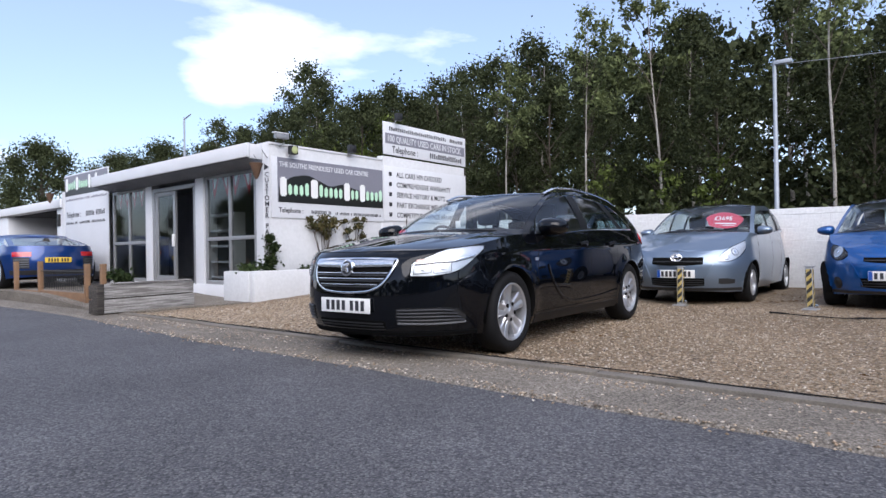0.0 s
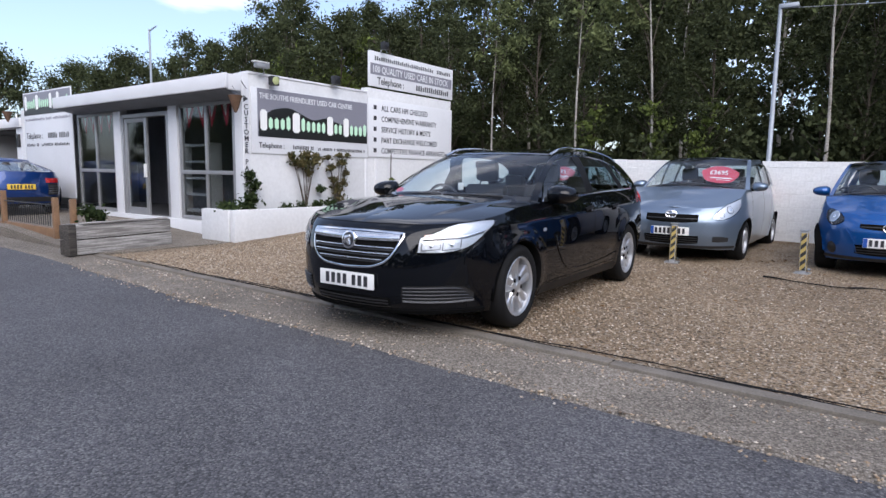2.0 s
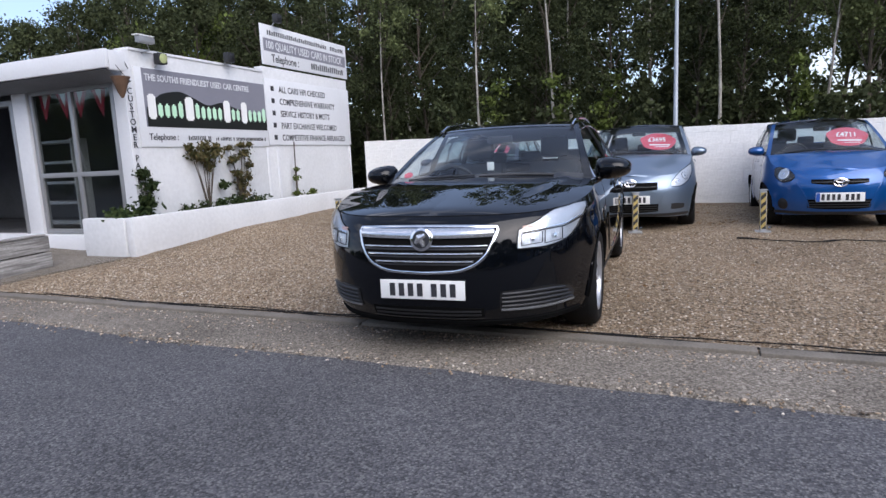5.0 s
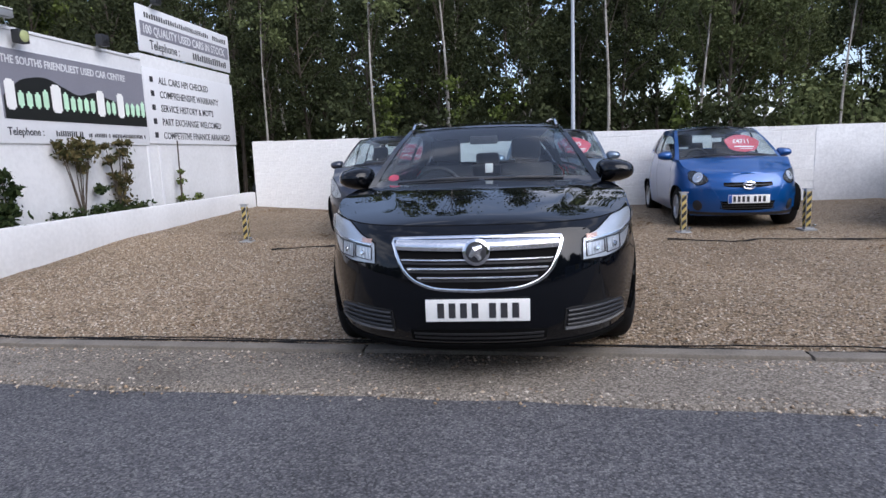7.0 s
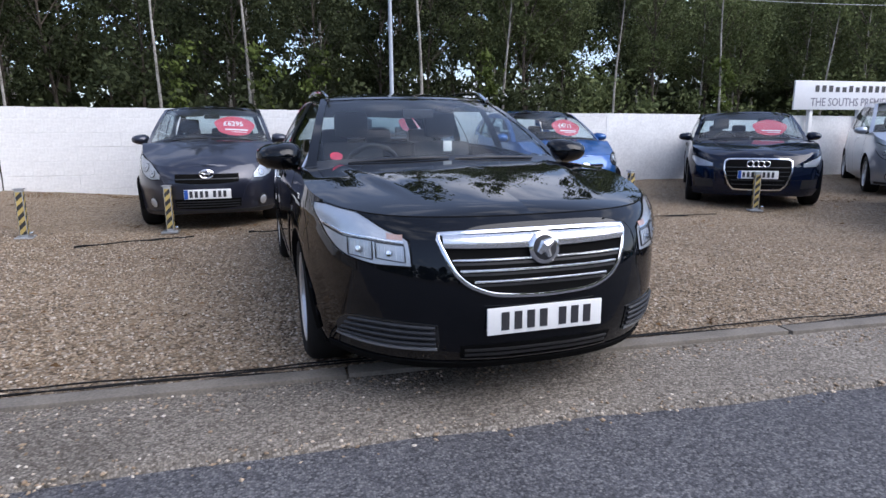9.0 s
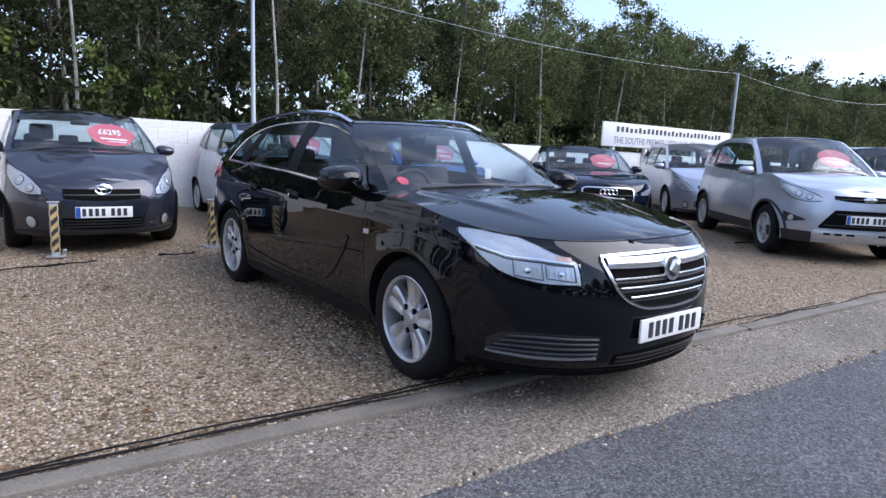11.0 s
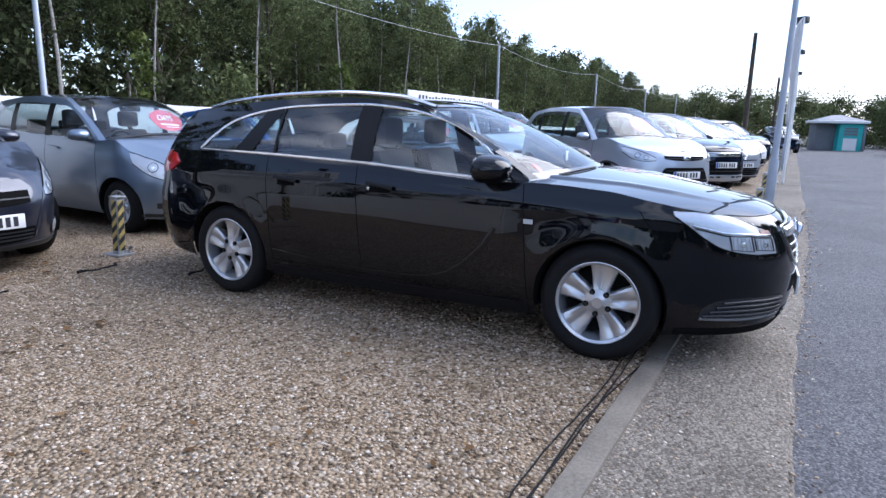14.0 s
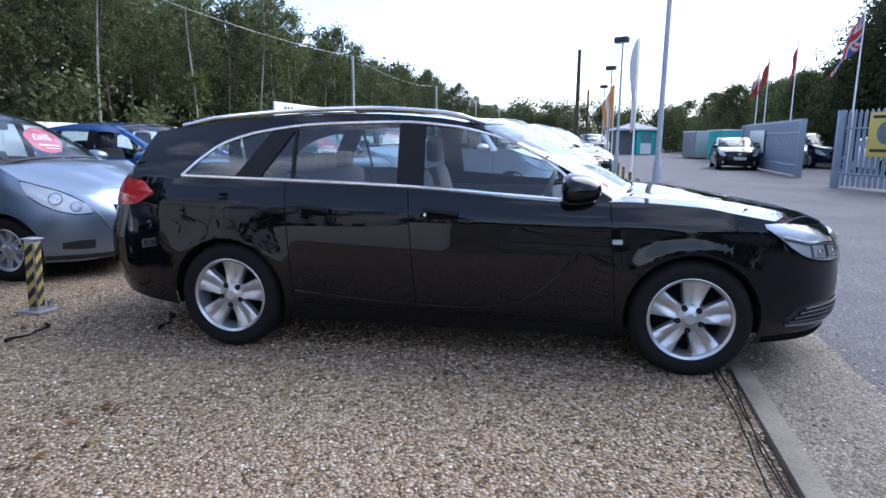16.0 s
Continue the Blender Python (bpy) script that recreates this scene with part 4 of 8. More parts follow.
def flag(u, v, h, cols, w, ht, label, droop=0.6, rz=0.0, feather=False):
    """A limp cloth on a pole; cols gives the bands from the top, or a function of (along, down)."""
    f = tagged(empty("flag", at(u, v, 0, rz)), label, "flag", "flags along the road")
    part("flagpole", tube([(0, 0, 0), (0, 0, h)], [0.035, 0.02], 8), M["plate"], f)
    n, k = (18, 30) if callable(cols) else (14, 20)

    def spot(i, j):
        s, t = i / n, j / k
        if feather:
            x = 0.03 + w * s * (0.06 + 0.94 * math.sin(math.pi * min(1, 0.04 + 0.93 * t)) ** 0.7) + 0.05 * math.sin(7 * t) * s
            return (x, 0.07 * math.sin(4 * s + 6 * t) * s, h - ht * t - 0.06 * s)
        x = 0.03 + w * s * (0.22 + 0.78 * t ** 0.8) * (1 - 0.35 * droop) + 0.03 * math.sin(9 * t) * s
        return (x, 0.12 * math.sin(6 * s + 3 * t) * s, h - 0.08 - ht * t - droop * w * s * (0.7 + 0.5 * t) - 0.05 * math.sin(8 * s) * t)
    verts = [spot(i, j) for i in range(n + 1) for j in range(k + 1)]
    parts = {}
    for i in range(n):
        for j in range(k):
            c = cols((i + 0.5) / n, (j + 0.5) / k) if callable(cols) else cols[min(len(cols) - 1, int((j + 0.5) / k * len(cols)))]
            a = i * (k + 1) + j
            parts.setdefault(c.name, []).append((a, a + 1, a + k + 2, a + k + 1))
    for c, ff in parts.items():
        used = sorted({i for q in ff for i in q})
        where = {i: q for q, i in enumerate(used)}
        me = mesh("cloth", [verts[i] for i in used], [tuple(where[i] for i in q) for q in ff], bpy.data.materials[c], True, f)
        so = me.modifiers.new("thickness", "SOLIDIFY")
        so.thickness = 0.004


def crosses(s, t):
    """Red upright cross and thin red diagonals, edged white, on blue."""
    x, y = s - 0.5, t - 0.5
    if abs(x) < 0.07 or abs(y) < 0.10:
        return M["cloth_red"]
    if abs(x) < 0.12 or abs(y) < 0.17:
        return M["cloth_white"]
    d = min(abs(x - y), abs(x + y))
    return M["cloth_red"] if d < 0.035 else M["cloth_white"] if d < 0.10 else M["cloth_blue"]


M["cloth_red"] = mat("red_cloth", (0.40, 0.035, 0.04), 0.8, var=0.15)
M["cloth_white"] = mat("white_cloth", (0.62, 0.60, 0.58), 0.8, var=0.12)
M["cloth_blue"] = mat("blue_cloth", (0.05, 0.07, 0.22), 0.8, var=0.15)
M["cloth_orange"] = mat("orange_cloth", (0.60, 0.26, 0.07), 0.8, var=0.15)
flag(13.8, -0.78, 4.05, [M["cloth_white"]], 0.17, 2.5, "tall cream feather flag on a pole at the kerb", feather=True, rz=100)
for u, c in ((27.0, "cloth_orange"), (31.5, "cloth_white"), (34.5, "cloth_orange"), (37.5, "cloth_orange")):
    flag(u, -0.75, 3.9, [M[c]], 0.24, 2.0, "tall faded feather flag on a pole at the kerb", feather=True, rz=110)
flag(29.6, -7.75, 4.75, [M["cloth_white"], M["cloth_red"]], 0.45, 0.9, "drooping pale and red flag above the steel fence", 1.0, rz=60)
flag(28.8, -7.95, 5.3, [M["cloth_red"]], 0.95, 1.0, "drooping plain red flag above the steel fence", 0.9, rz=110)
flag(24.8, -7.95, 5.4, [M["cloth_red"]], 0.50, 1.1, "drooping plain red flag above the steel fence", 1.4, rz=110)
flag(15.75, -6.92, 5.0, crosses, 1.35, 1.0, "tattered flag of red and white crosses on blue", 0.55, rz=120)

# ---- across the road ----
M["palisade"] = mat("grey_palisade_steel", (0.25, 0.30, 0.37), 0.5, 0.3, var=0.15, scale=3)
M["teal"] = mat("teal_paint", (0.05, 0.42, 0.40), 0.5, var=0.12, scale=2)
M["yellowsign"] = mat("yellow_sign", (0.62, 0.50, 0.10), 0.5, var=0.08, scale=3)


def palisade(u0, v0, u1, v1, h, n, w, label):
    f = tagged(empty("palisade_fence", SITE), label, "fence", "fences across the road")
    for k in range(n):
        t = (k + 0.5) / n
        u, v = u0 + (u1 - u0) * t, v0 + (v1 - v0) * t
        a = math.degrees(math.atan2(v1 - v0, u1 - u0))
        bm = bmesh.new()
        vs = [bm.verts.new(p) for p in ((-w / 2, -0.012, 0), (w / 2, -0.012, 0), (w / 2, -0.012, h - 0.08), (0, -0.012, h), (-w / 2, -0.012, h - 0.08), (-w / 2, 0.012, 0), (w / 2, 0.012, 0), (w / 2, 0.012, h - 0.08), (0, 0.012, h), (-w / 2, 0.012, h - 0.08))]
        bm.faces.new(vs[:5])
        bm.faces.new(vs[5:][::-1])
        for i in range(5):
            j = (i + 1) % 5
            bm.faces.new((vs[i], vs[i + 5], vs[j + 5], vs[j]))
        o = part("pale", bm, M["palisade"], f, smooth=False)
        o.matrix_basis = pose(u, v, 0.06, 0, 0, a)
    for z in (0.4, h - 0.45):
        part("rail", tube([(u0, v0, z), (u1, v1, z)], 0.03, 6), M["palisade"], f)
    for u, v in ((u0, v0), (u1, v1)):
        part("end_post", block(u - 0.09, v - 0.09, 0, u + 0.09, v + 0.09, h + 0.05, 0.01), M["palisade"], f)


palisade(30.8, -7.55, 20.1, -7.02, 2.02, 62, 0.15, "tall closely set grey steel palisade fence beside the gateway")
palisade(15.3, -6.5, 11.0, -8.6, 2.1, 28, 0.10, "open grey steel palisade fence beside the gateway")
ns = tagged(empty("notice_board", at(13.9, -7.1, 0.9, 206)), "yellow notice board with a round picture fixed on the fence", "sign")
part("board", block(-0.55, -0.02, 0, 0.55, 0.02, 1.15, 0.005), M["yellowsign"], ns)
part("picture", disc((0, -0.021, 0.62), (0, -1, 0), 0.30, 0.006), M["soffit"], ns)
part("print_bar", block(-0.45, -0.026, 0.12, 0.45, -0.021, 0.2), M["ink"], ns, smooth=False)
part("print_bar", block(-0.45, -0.026, 1.0, 0.45, -0.021, 1.08), M["ink"], ns, smooth=False)
pb = tagged(empty("poster_board", at(27.1, -7.27, 0.75, 177)), "pale picture board fixed on the steel fence", "sign")
part("board", block(-1.5, -0.02, 0, 1.5, 0.02, 1.0, 0.005), M["plate"], pb)
part("picture", block(-1.3, -0.026, 0.1, 0.7, -0.021, 0.45), M["needle"], pb, smooth=False)
hut = tagged(empty("teal_hut", at(52.0, -4.6, 0, 12)), "low grey hut with a hipped roof and a teal painted front", "hut")
part("wall", block(0, -0.85, 0, 3.2, 0.75, 2.05, 0.02), M["teal"], hut)
part("fascia", block(-0.3, -1.15, 2.07, 3.4, 2.35, 2.26, 0.03), M["plate"], hut)
bm = bmesh.new()
base = [bm.verts.new(q) for q in ((-0.2, -1.05, 2.261), (3.3, -1.05, 2.261), (3.3, 2.25, 2.261), (-0.2, 2.25, 2.261))]
top = [bm.verts.new((1.55, y, 2.72)) for y in (0.3, 0.9)]
for q in ((base[0], base[3], top[1], top[0]), (base[2], base[1], top[0], top[1]), (base[1], base[0], top[0]), (base[3], base[2], top[1]), base[::-1]):
    bm.faces.new(q)
part("roof", bm, M["soffit"], hut, smooth=False)
part("window", block(-0.02, -0.5, 1.1, -0.001, 0.4, 1.75), M["soffit"], hut)
for k in range(3):
    part("window_bar", block(-0.035, -0.52, 1.12 + 0.22 * k, -0.021, 0.42, 1.17 + 0.22 * k), M["teal"], hut, smooth=False)
part("door", block(-0.02, -0.5, 0.05, -0.001, 0.4, 0.95), M["plate"], hut)
part("corner_post", block(-0.05, -1.05, 0, 0.10, -0.86, 2.06, 0.01), M["soffit"], hut)
part("porch_wall", block(0.9, 0.76, 0, 3.0, 2.1, 2.06, 0.02), M["soffit"], hut)
for u, v, l, tone, words in ((34.9, -7.75, 3.0, "teal", "teal steel storage container beside the road"), (41.5, -7.4, 4.0, "galv", "grey steel storage container beside the road")):
    ct = tagged(empty("container", at(u, v, 0, 4)), words, "container", "containers")
    part("body", block(0, -2.0, 0.05, l, 0.4, 1.85, 0.03), M[tone], ct)
    for k in range(int(l / 0.4)):
        part("rib", block(0.1 + 0.4 * k, 0.401, 0.1, 0.25 + 0.4 * k, 0.43, 1.78), M[tone], ct, smooth=False)
    part("lid", block(-0.05, -2.05, 1.851, l + 0.05, 0.45, 1.91, 0.01), M["plate"], ct)
# low garage beyond the office
gar = tagged(empty("garage", at(-21.2, 2.35, 0)), "low white garage with a dark open doorway", "garage")
part("side_wall", block(5.05, 0, 0, 5.55, 5, 2.27, 0.01), M["cream"], gar)
part("meter_box", block(5.2, -0.06, 1.75, 5.34, -0.001, 2.1, 0.01), M["plastic"], gar)
part("side_wall", block(-2, 0, 0, 0.6, 5, 2.27, 0.01), M["cream"], gar)
# Near-black back wall, floor and linings put the garage's shade into colour.
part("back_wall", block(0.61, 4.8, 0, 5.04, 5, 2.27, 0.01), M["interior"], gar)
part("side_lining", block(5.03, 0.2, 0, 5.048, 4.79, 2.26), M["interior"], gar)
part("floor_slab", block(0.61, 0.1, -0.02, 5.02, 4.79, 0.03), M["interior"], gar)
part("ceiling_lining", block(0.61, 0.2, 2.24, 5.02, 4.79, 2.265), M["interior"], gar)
part("lintel", block(-2.1, -0.10, 2.272, 5.58, 5.1, 2.52, 0.02), M["cream"], gar)
part("bunting_pole", tube([(5.3, -0.05, 2.50), (5.3, -0.05, 2.62)], 0.02, 6), M["plate"], gar)
# big sign above the back wall
bs = tagged(empty("roadside_sign", pose(10.25, 7.55, 0, 0, 0, -1.2)), "long white sign on posts in front of the block wall", "sign")
part("board", block(0, 0, 1.56, 6.2, 0.04, 2.18, 0.005), M["whiteboard"], bs)
letters("line", "THE SOUTHS PREMIER USED CAR CENTRE", 0.25, M["signgrey"], pose(0.45, -0.003, 1.64, 90, 0, 0), bs, squeeze=0.92)
rnd = random.Random(12)
for k in range(27):
    part("print_bar", block(0.55 + 0.19 * k, -0.006, 1.94, 0.66 + 0.19 * k, -0.001, 2.08 if rnd.random() > 0.3 else 2.05), M["ink"], bs, smooth=False)
for x in (0.5, 1.9, 4.3, 5.7):
    part("post", block(x, 0.041, 0.0, x + 0.09, 0.13, 2.1, 0.006), M["plate"], bs)


# ---- vehicles ----
class Shape:
    """The skin of a car that faces -y with its front axle at y = 0; all in metres."""

    def __init__(self, wb, R, rim, arch, mid, taper, flare, crease, crease_z, widths, noses, tails, tops, sills, beltx, roofx, roofz, bow, cf, cr, arc_f, arc_r, pf, qf, pr, qr, cowl, cowl_mid, bonnet, a_base, a_top, d_base, d_top, ws_base, ws_top, rw_base, rw_top, crown, dlo_lo, dlo_hi, posts, pillars, doors, seam_lean, handle_z, mirror, seat_y):
        self.wb, self.R, self.rim, self.arch, self.mid, self.taper, self.flare, self.crease = wb, R, rim, arch, mid, taper, flare, crease
        self.crease_z, self.widths, self.noses, self.tails, self.tops, self.sills, self.beltx, self.roofx = crease_z, widths, noses, tails, tops, sills, beltx, roofx
        self.roofz, self.bow, self.cf, self.cr, self.arc_f, self.arc_r, self.pf, self.qf = roofz, bow, cf, cr, arc_f, arc_r, pf, qf
        self.pr, self.qr, self.cowl, self.cowl_mid, self.bonnet, self.a_base, self.a_top, self.d_base = pr, qr, cowl, cowl_mid, bonnet, a_base, a_top, d_base
        self.d_top, self.ws_base, self.ws_top, self.rw_base, self.rw_top, self.crown, self.dlo_lo, self.dlo_hi = d_top, ws_base, ws_top, rw_base, rw_top, crown, dlo_lo, dlo_hi
        self.posts, self.pillars, self.doors, self.seam_lean, self.handle_z, self.mirror, self.seat_y = posts, pillars, doors, seam_lean, handle_z, mirror, seat_y
        self.fw = curve(*self.widths)
        self.nose = curve(*self.noses)
        self.tail = curve(*self.tails)
        self.top = curve(*self.tops)
        self.sill = curve(*self.sills)
        self.belt_x, self.roof_x, self.roof_z = curve(*self.beltx), curve(*self.roofx), curve(*self.roofz)

    # body: s runs along the outline from the front middle; below 0 mirrored
    def outline(self, s, z):
        a = abs(s)
        W = self.fw(z)
        yf, yr = self.nose(z), self.tail(z)
        cf, cr = self.cf, self.cr
        lf = self.arc_f
        ls = cr - cf
        if a <= lf:
            p = (1 - a / lf) * math.pi / 2
            x = W * math.cos(p) ** (2 / self.qf)
            y = cf - (cf - yf) * math.sin(p) ** (2 / self.pf)
        elif a <= lf + ls:
            x, y = W, cf + a - lf
        else:
            p = min(1, (a - lf - ls) / self.arc_r) * math.pi / 2
            x = W * math.cos(p) ** (2 / self.qr)
            y = cr + (yr - cr) * math.sin(p) ** (2 / self.pr)
        t = (y - self.mid) / 2.4
        x *= 1 - self.taper * t * t
        for wy in (0.0, self.wb):
            d = math.hypot(y - wy, z - self.R)
            x += self.flare * math.exp(-((d - self.arch) / 0.09) ** 2) * step(0.1, 0.5, abs(x))
        x += self.crease * math.exp(-((z - self.crease_z - 0.02 * (y - 1.4)) / 0.035) ** 2) * step(0.5, 0.8, abs(x))
        return Vector((x if s >= 0 else -x, y, z))

    def s_of_y(self, y):
        return self.arc_f + y - self.cf

    def skin(self, s, z, out=0.0):
        p = self.outline(s, z)
        if not out:
            return p
        e = 0.01
        a, b = self.outline(s + e, z) - self.outline(s - e, z), self.outline(s, z + e) - self.outline(s, z - e)
        n = a.cross(b)
        if n.length < 1e-9:
            return p
        n.normalize()
        if n.dot(p - Vector((0, self.mid, 0.5))) < 0:
            n.negate()
        return p + n * out

    # glasshouse side
    def side(self, y, z, out=0.0):
        zb, zr = self.top(y), self.roof_z(y)
        t = (z - zb) / max(0.05, zr - zb)
        return self.belt_x(y) + (self.roof_x(y) - self.belt_x(y)) * t + self.bow * 4 * max(0, t) * max(0, 1 - t) + out


def patch(S, name, s0, s1, lo, hi, material, parent, out=0.004, nc=24, nr=5, label="", sides=(1, -1), edge_in=0.012, bulge=0.0):
    """A piece lying on the body's skin between the lines lo(s) and hi(s), with rounded-in edges."""
    for sg in sides:
        vv = []
        for j in range(-1, nr + 1):
            for i in range(-1, nc + 1):
                s = s0 + (s1 - s0) * min(max(i, 0), nc - 1) / (nc - 1)
                t = min(max(j, 0), nr - 1) / (nr - 1)
                cap = S.top(S.outline(s, 0.7).y) - 0.012
                z = min(cap, lo(s)) + (min(cap, hi(s)) - min(cap, lo(s))) * t
                rimmed = i in (-1, nc) or j in (-1, nr)
                o = -edge_in if rimmed else out + bulge * 4 * t * (1 - t)
                vv.append(S.skin(sg * s, z, o))
        mesh(name, vv, gridfaces(nc + 2, nr + 2, sg > 0), material, True, parent, label)


def band(S, name, pts, w, material, parent, out=0.006, label="", on="skin", sides=(1, -1)):
    """A raised narrow strip along (s, z) or (y, z) points on the car's side."""
    for sg in sides:
        bm = bmesh.new()
        rows = []
        P = []
        for a, z in pts:
            P.append(S.skin(sg * a, z, out) if on == "skin" else Vector((sg * S.side(a, z, out), a, z)))
        for i, p in enumerate(P):
            d = (P[min(i + 1, len(P) - 1)] - P[max(i - 1, 0)]).normalized()
            o = Vector((sg, 0, 0)) if on != "skin" else (p - Vector((0, S.mid, p.z))).normalized()
            if on == "skin":
                q = S.skin(sg * pts[i][0], pts[i][1], out + 0.05) - p
                o = q.normalized() if q.length else o
            nrm = d.cross(o).normalized()
            rows.append([bm.verts.new(p - nrm * w / 2 - o * 0.012), bm.verts.new(p - nrm * w / 2), bm.verts.new(p + o * w * 0.15), bm.verts.new(p + nrm * w / 2), bm.verts.new(p + nrm * w / 2 - o * 0.012)])
        for r0, r1 in zip(rows, rows[1:]):
            for k in range(4):
                bm.faces.new((r0[k], r0[k + 1], r1[k + 1], r1[k]) if sg > 0 else (r0[k], r1[k], r1[k + 1], r0[k + 1]))
        part(name, bm, material, parent, label)


def dense(pts, n=40):
    f = curve(*pts)
    a, b = pts[0][0], pts[-1][0]
    return [(a + (b - a) * i / n, f(a + (b - a) * i / n)) for i in range(n + 1)]


def along(pts, n=6):
    """Points spread evenly along straight pieces."""
    out = []
    for (a, b), (c, d) in zip(pts, pts[1:]):
        out += [(a + (c - a) * i / n, b + (d - b) * i / n) for i in range(n)]
    return out + [pts[-1]]


def body_shell(S, col, parent):
    """Lower body, with the wheel arches cut out, split into wings, doors and ends."""
    fine = S.wb == 2.737
    NR = 30 if fine else 14
    smax = S.arc_f + (S.cr - S.cf) + S.arc_r
    ss = fr(0, S.arc_f, 44 if fine else 24)[:-1] + fr(S.arc_f, S.arc_f + S.cr - S.cf, 100 if fine else 60)[:-1] + fr(S.arc_f + S.cr - S.cf, smax, 36 if fine else 18)
    NS = len(ss)
    P = []
    for j in range(NR + 1):
        for s in ss:
            y0 = S.outline(s, 0.6).y
            z0, z1 = S.sill(y0), S.top(y0)
            P.append(S.outline(s, z0 + (z1 - z0) * (j / NR)))
    cut = set()
    for k, p in enumerate(P):
        for wy in (0.0, S.wb):
            d = math.hypot(p.y - wy, p.z - S.R)
            if d < S.arch and abs(p.x) > 0.3:
                cut.add(k)
    faces = []
    for q in gridfaces(NS, NR + 1):
        if not all(k in cut for k in q):
            faces.append(q)
    used = {k for q in faces for k in q}
    for k in cut & used:
        p = P[k]
        wy = 0.0 if abs(p.y) < abs(p.y - S.wb) else S.wb
        d = Vector((p.y - wy, p.z - S.R))
        if d.length > 1e-4:
            d = d.normalized() * S.arch
            if S.R + d.y > S.sill(p.y) - 0.02:
                p.y, p.z = wy + d.x, S.R + d.y
    groups = {"body": []}
    for a, b in S.doors:
        groups.setdefault("door%g" % a, [])
    for q in faces:
        c = sum((P[k] for k in q), Vector()) / 4
        g = "body"
        for a, b in S.doors:
            if a < c.y < b and abs(c.x) > 0.5 and c.z > S.sill(c.y) + 0.10:
                g = "door%g" % a
        groups[g].append(q)
    # bonnet patch over the top edge
    top = P[NR * NS:]
    lim = next(i for i, p in enumerate(top) if p.y > S.cowl)
    hood, NW = [], 28 if fine else 8
    for i in range(lim + 1):
        e = top[i]
        yc = S.nose(S.top(-9)) + (S.cowl_mid - S.nose(S.top(-9))) * step_lin(e.y, top[0].y, top[lim].y, i / lim)
        zc = S.bonnet(yc)
        for w in fr(0, 1, NW):
            f = 1 - (1 - w) ** 2.0
            x = e.x * (1 - w)
            y = e.y + (yc - e.y) * w
            back = step(S.cf - 0.62, S.cf - 0.1, y) if fine else 0
            ridge = 0.42 + 0.24 * step(-0.8, 0.4, y)
            hood.append(Vector((x, y, e.z + (zc - e.z) * f + back * (0.010 * step(ridge + 0.05, ridge - 0.03, x) + 0.006 * math.exp(-((x - ridge) / 0.03) ** 2)))))
    for sg in (1, -1):
        fl = Vector((sg, 1, 1))
        for g, fs in groups.items():
            idx = sorted({k for q in fs for k in q})
            mp = {k: i for i, k in enumerate(idx)}
            if not idx:
                continue
            mesh("door" if g.startswith("door") else "body", [P[k] * fl for k in idx], [tuple(mp[k] for k in (q if sg < 0 else q[::-1])) for q in fs], col, True, parent)
        mesh("bonnet", [p * fl for p in hood], gridfaces(NW + 1, lim + 1, sg < 0), col, True, parent)
        # ledge at the waistline
        led = [top[i] for i in range(lim - 2, NS)]
        vv = [p * fl for p in led] + [Vector((p.x * 0.86, S.mid + (p.y - S.mid) * 0.985, p.z + 0.012)) * fl for p in led]
        mesh("waist_trim", vv, gridfaces(len(led), 2, sg > 0), M["gloss"], True, parent)
        # wheel housings and lips
        for wy in (0.0, S.wb):
            bm = bmesh.new()
            rows = []
            for k in range(25):
                a = math.pi * (-0.06 + 1.12 * k / 24)
                y, z = wy + S.arch * math.cos(a), S.R + S.arch * math.sin(a)
                xo = abs(S.outline(S.s_of_y(y), max(z, S.sill(y))).x) if S.cf < y < S.cr else abs(S.outline(S.arc_f, z).x)
                rows.append([bm.verts.new((sg * (xo + 0.002), y, z)), bm.verts.new((sg * (xo - 0.02), wy + (S.arch - 0.012) * math.cos(a), S.R + (S.arch - 0.012) * math.sin(a))), bm.verts.new((sg * 0.42, y, z)), bm.verts.new((sg * 0.42, wy, S.R))])
            for r0, r1 in zip(rows, rows[1:]):
                for k in range(3):
                    bm.faces.new((r0[k], r0[k + 1], r1[k + 1], r1[k]))
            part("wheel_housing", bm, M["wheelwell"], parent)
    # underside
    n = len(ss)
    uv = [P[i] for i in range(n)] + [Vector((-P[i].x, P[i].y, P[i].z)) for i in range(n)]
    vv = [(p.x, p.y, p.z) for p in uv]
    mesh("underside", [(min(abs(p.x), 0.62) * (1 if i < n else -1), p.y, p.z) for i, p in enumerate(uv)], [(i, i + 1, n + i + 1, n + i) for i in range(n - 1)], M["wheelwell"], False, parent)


def step_lin(y, a, b, k):
    return 0.5 * k + 0.5 * (y - a) / (b - a)


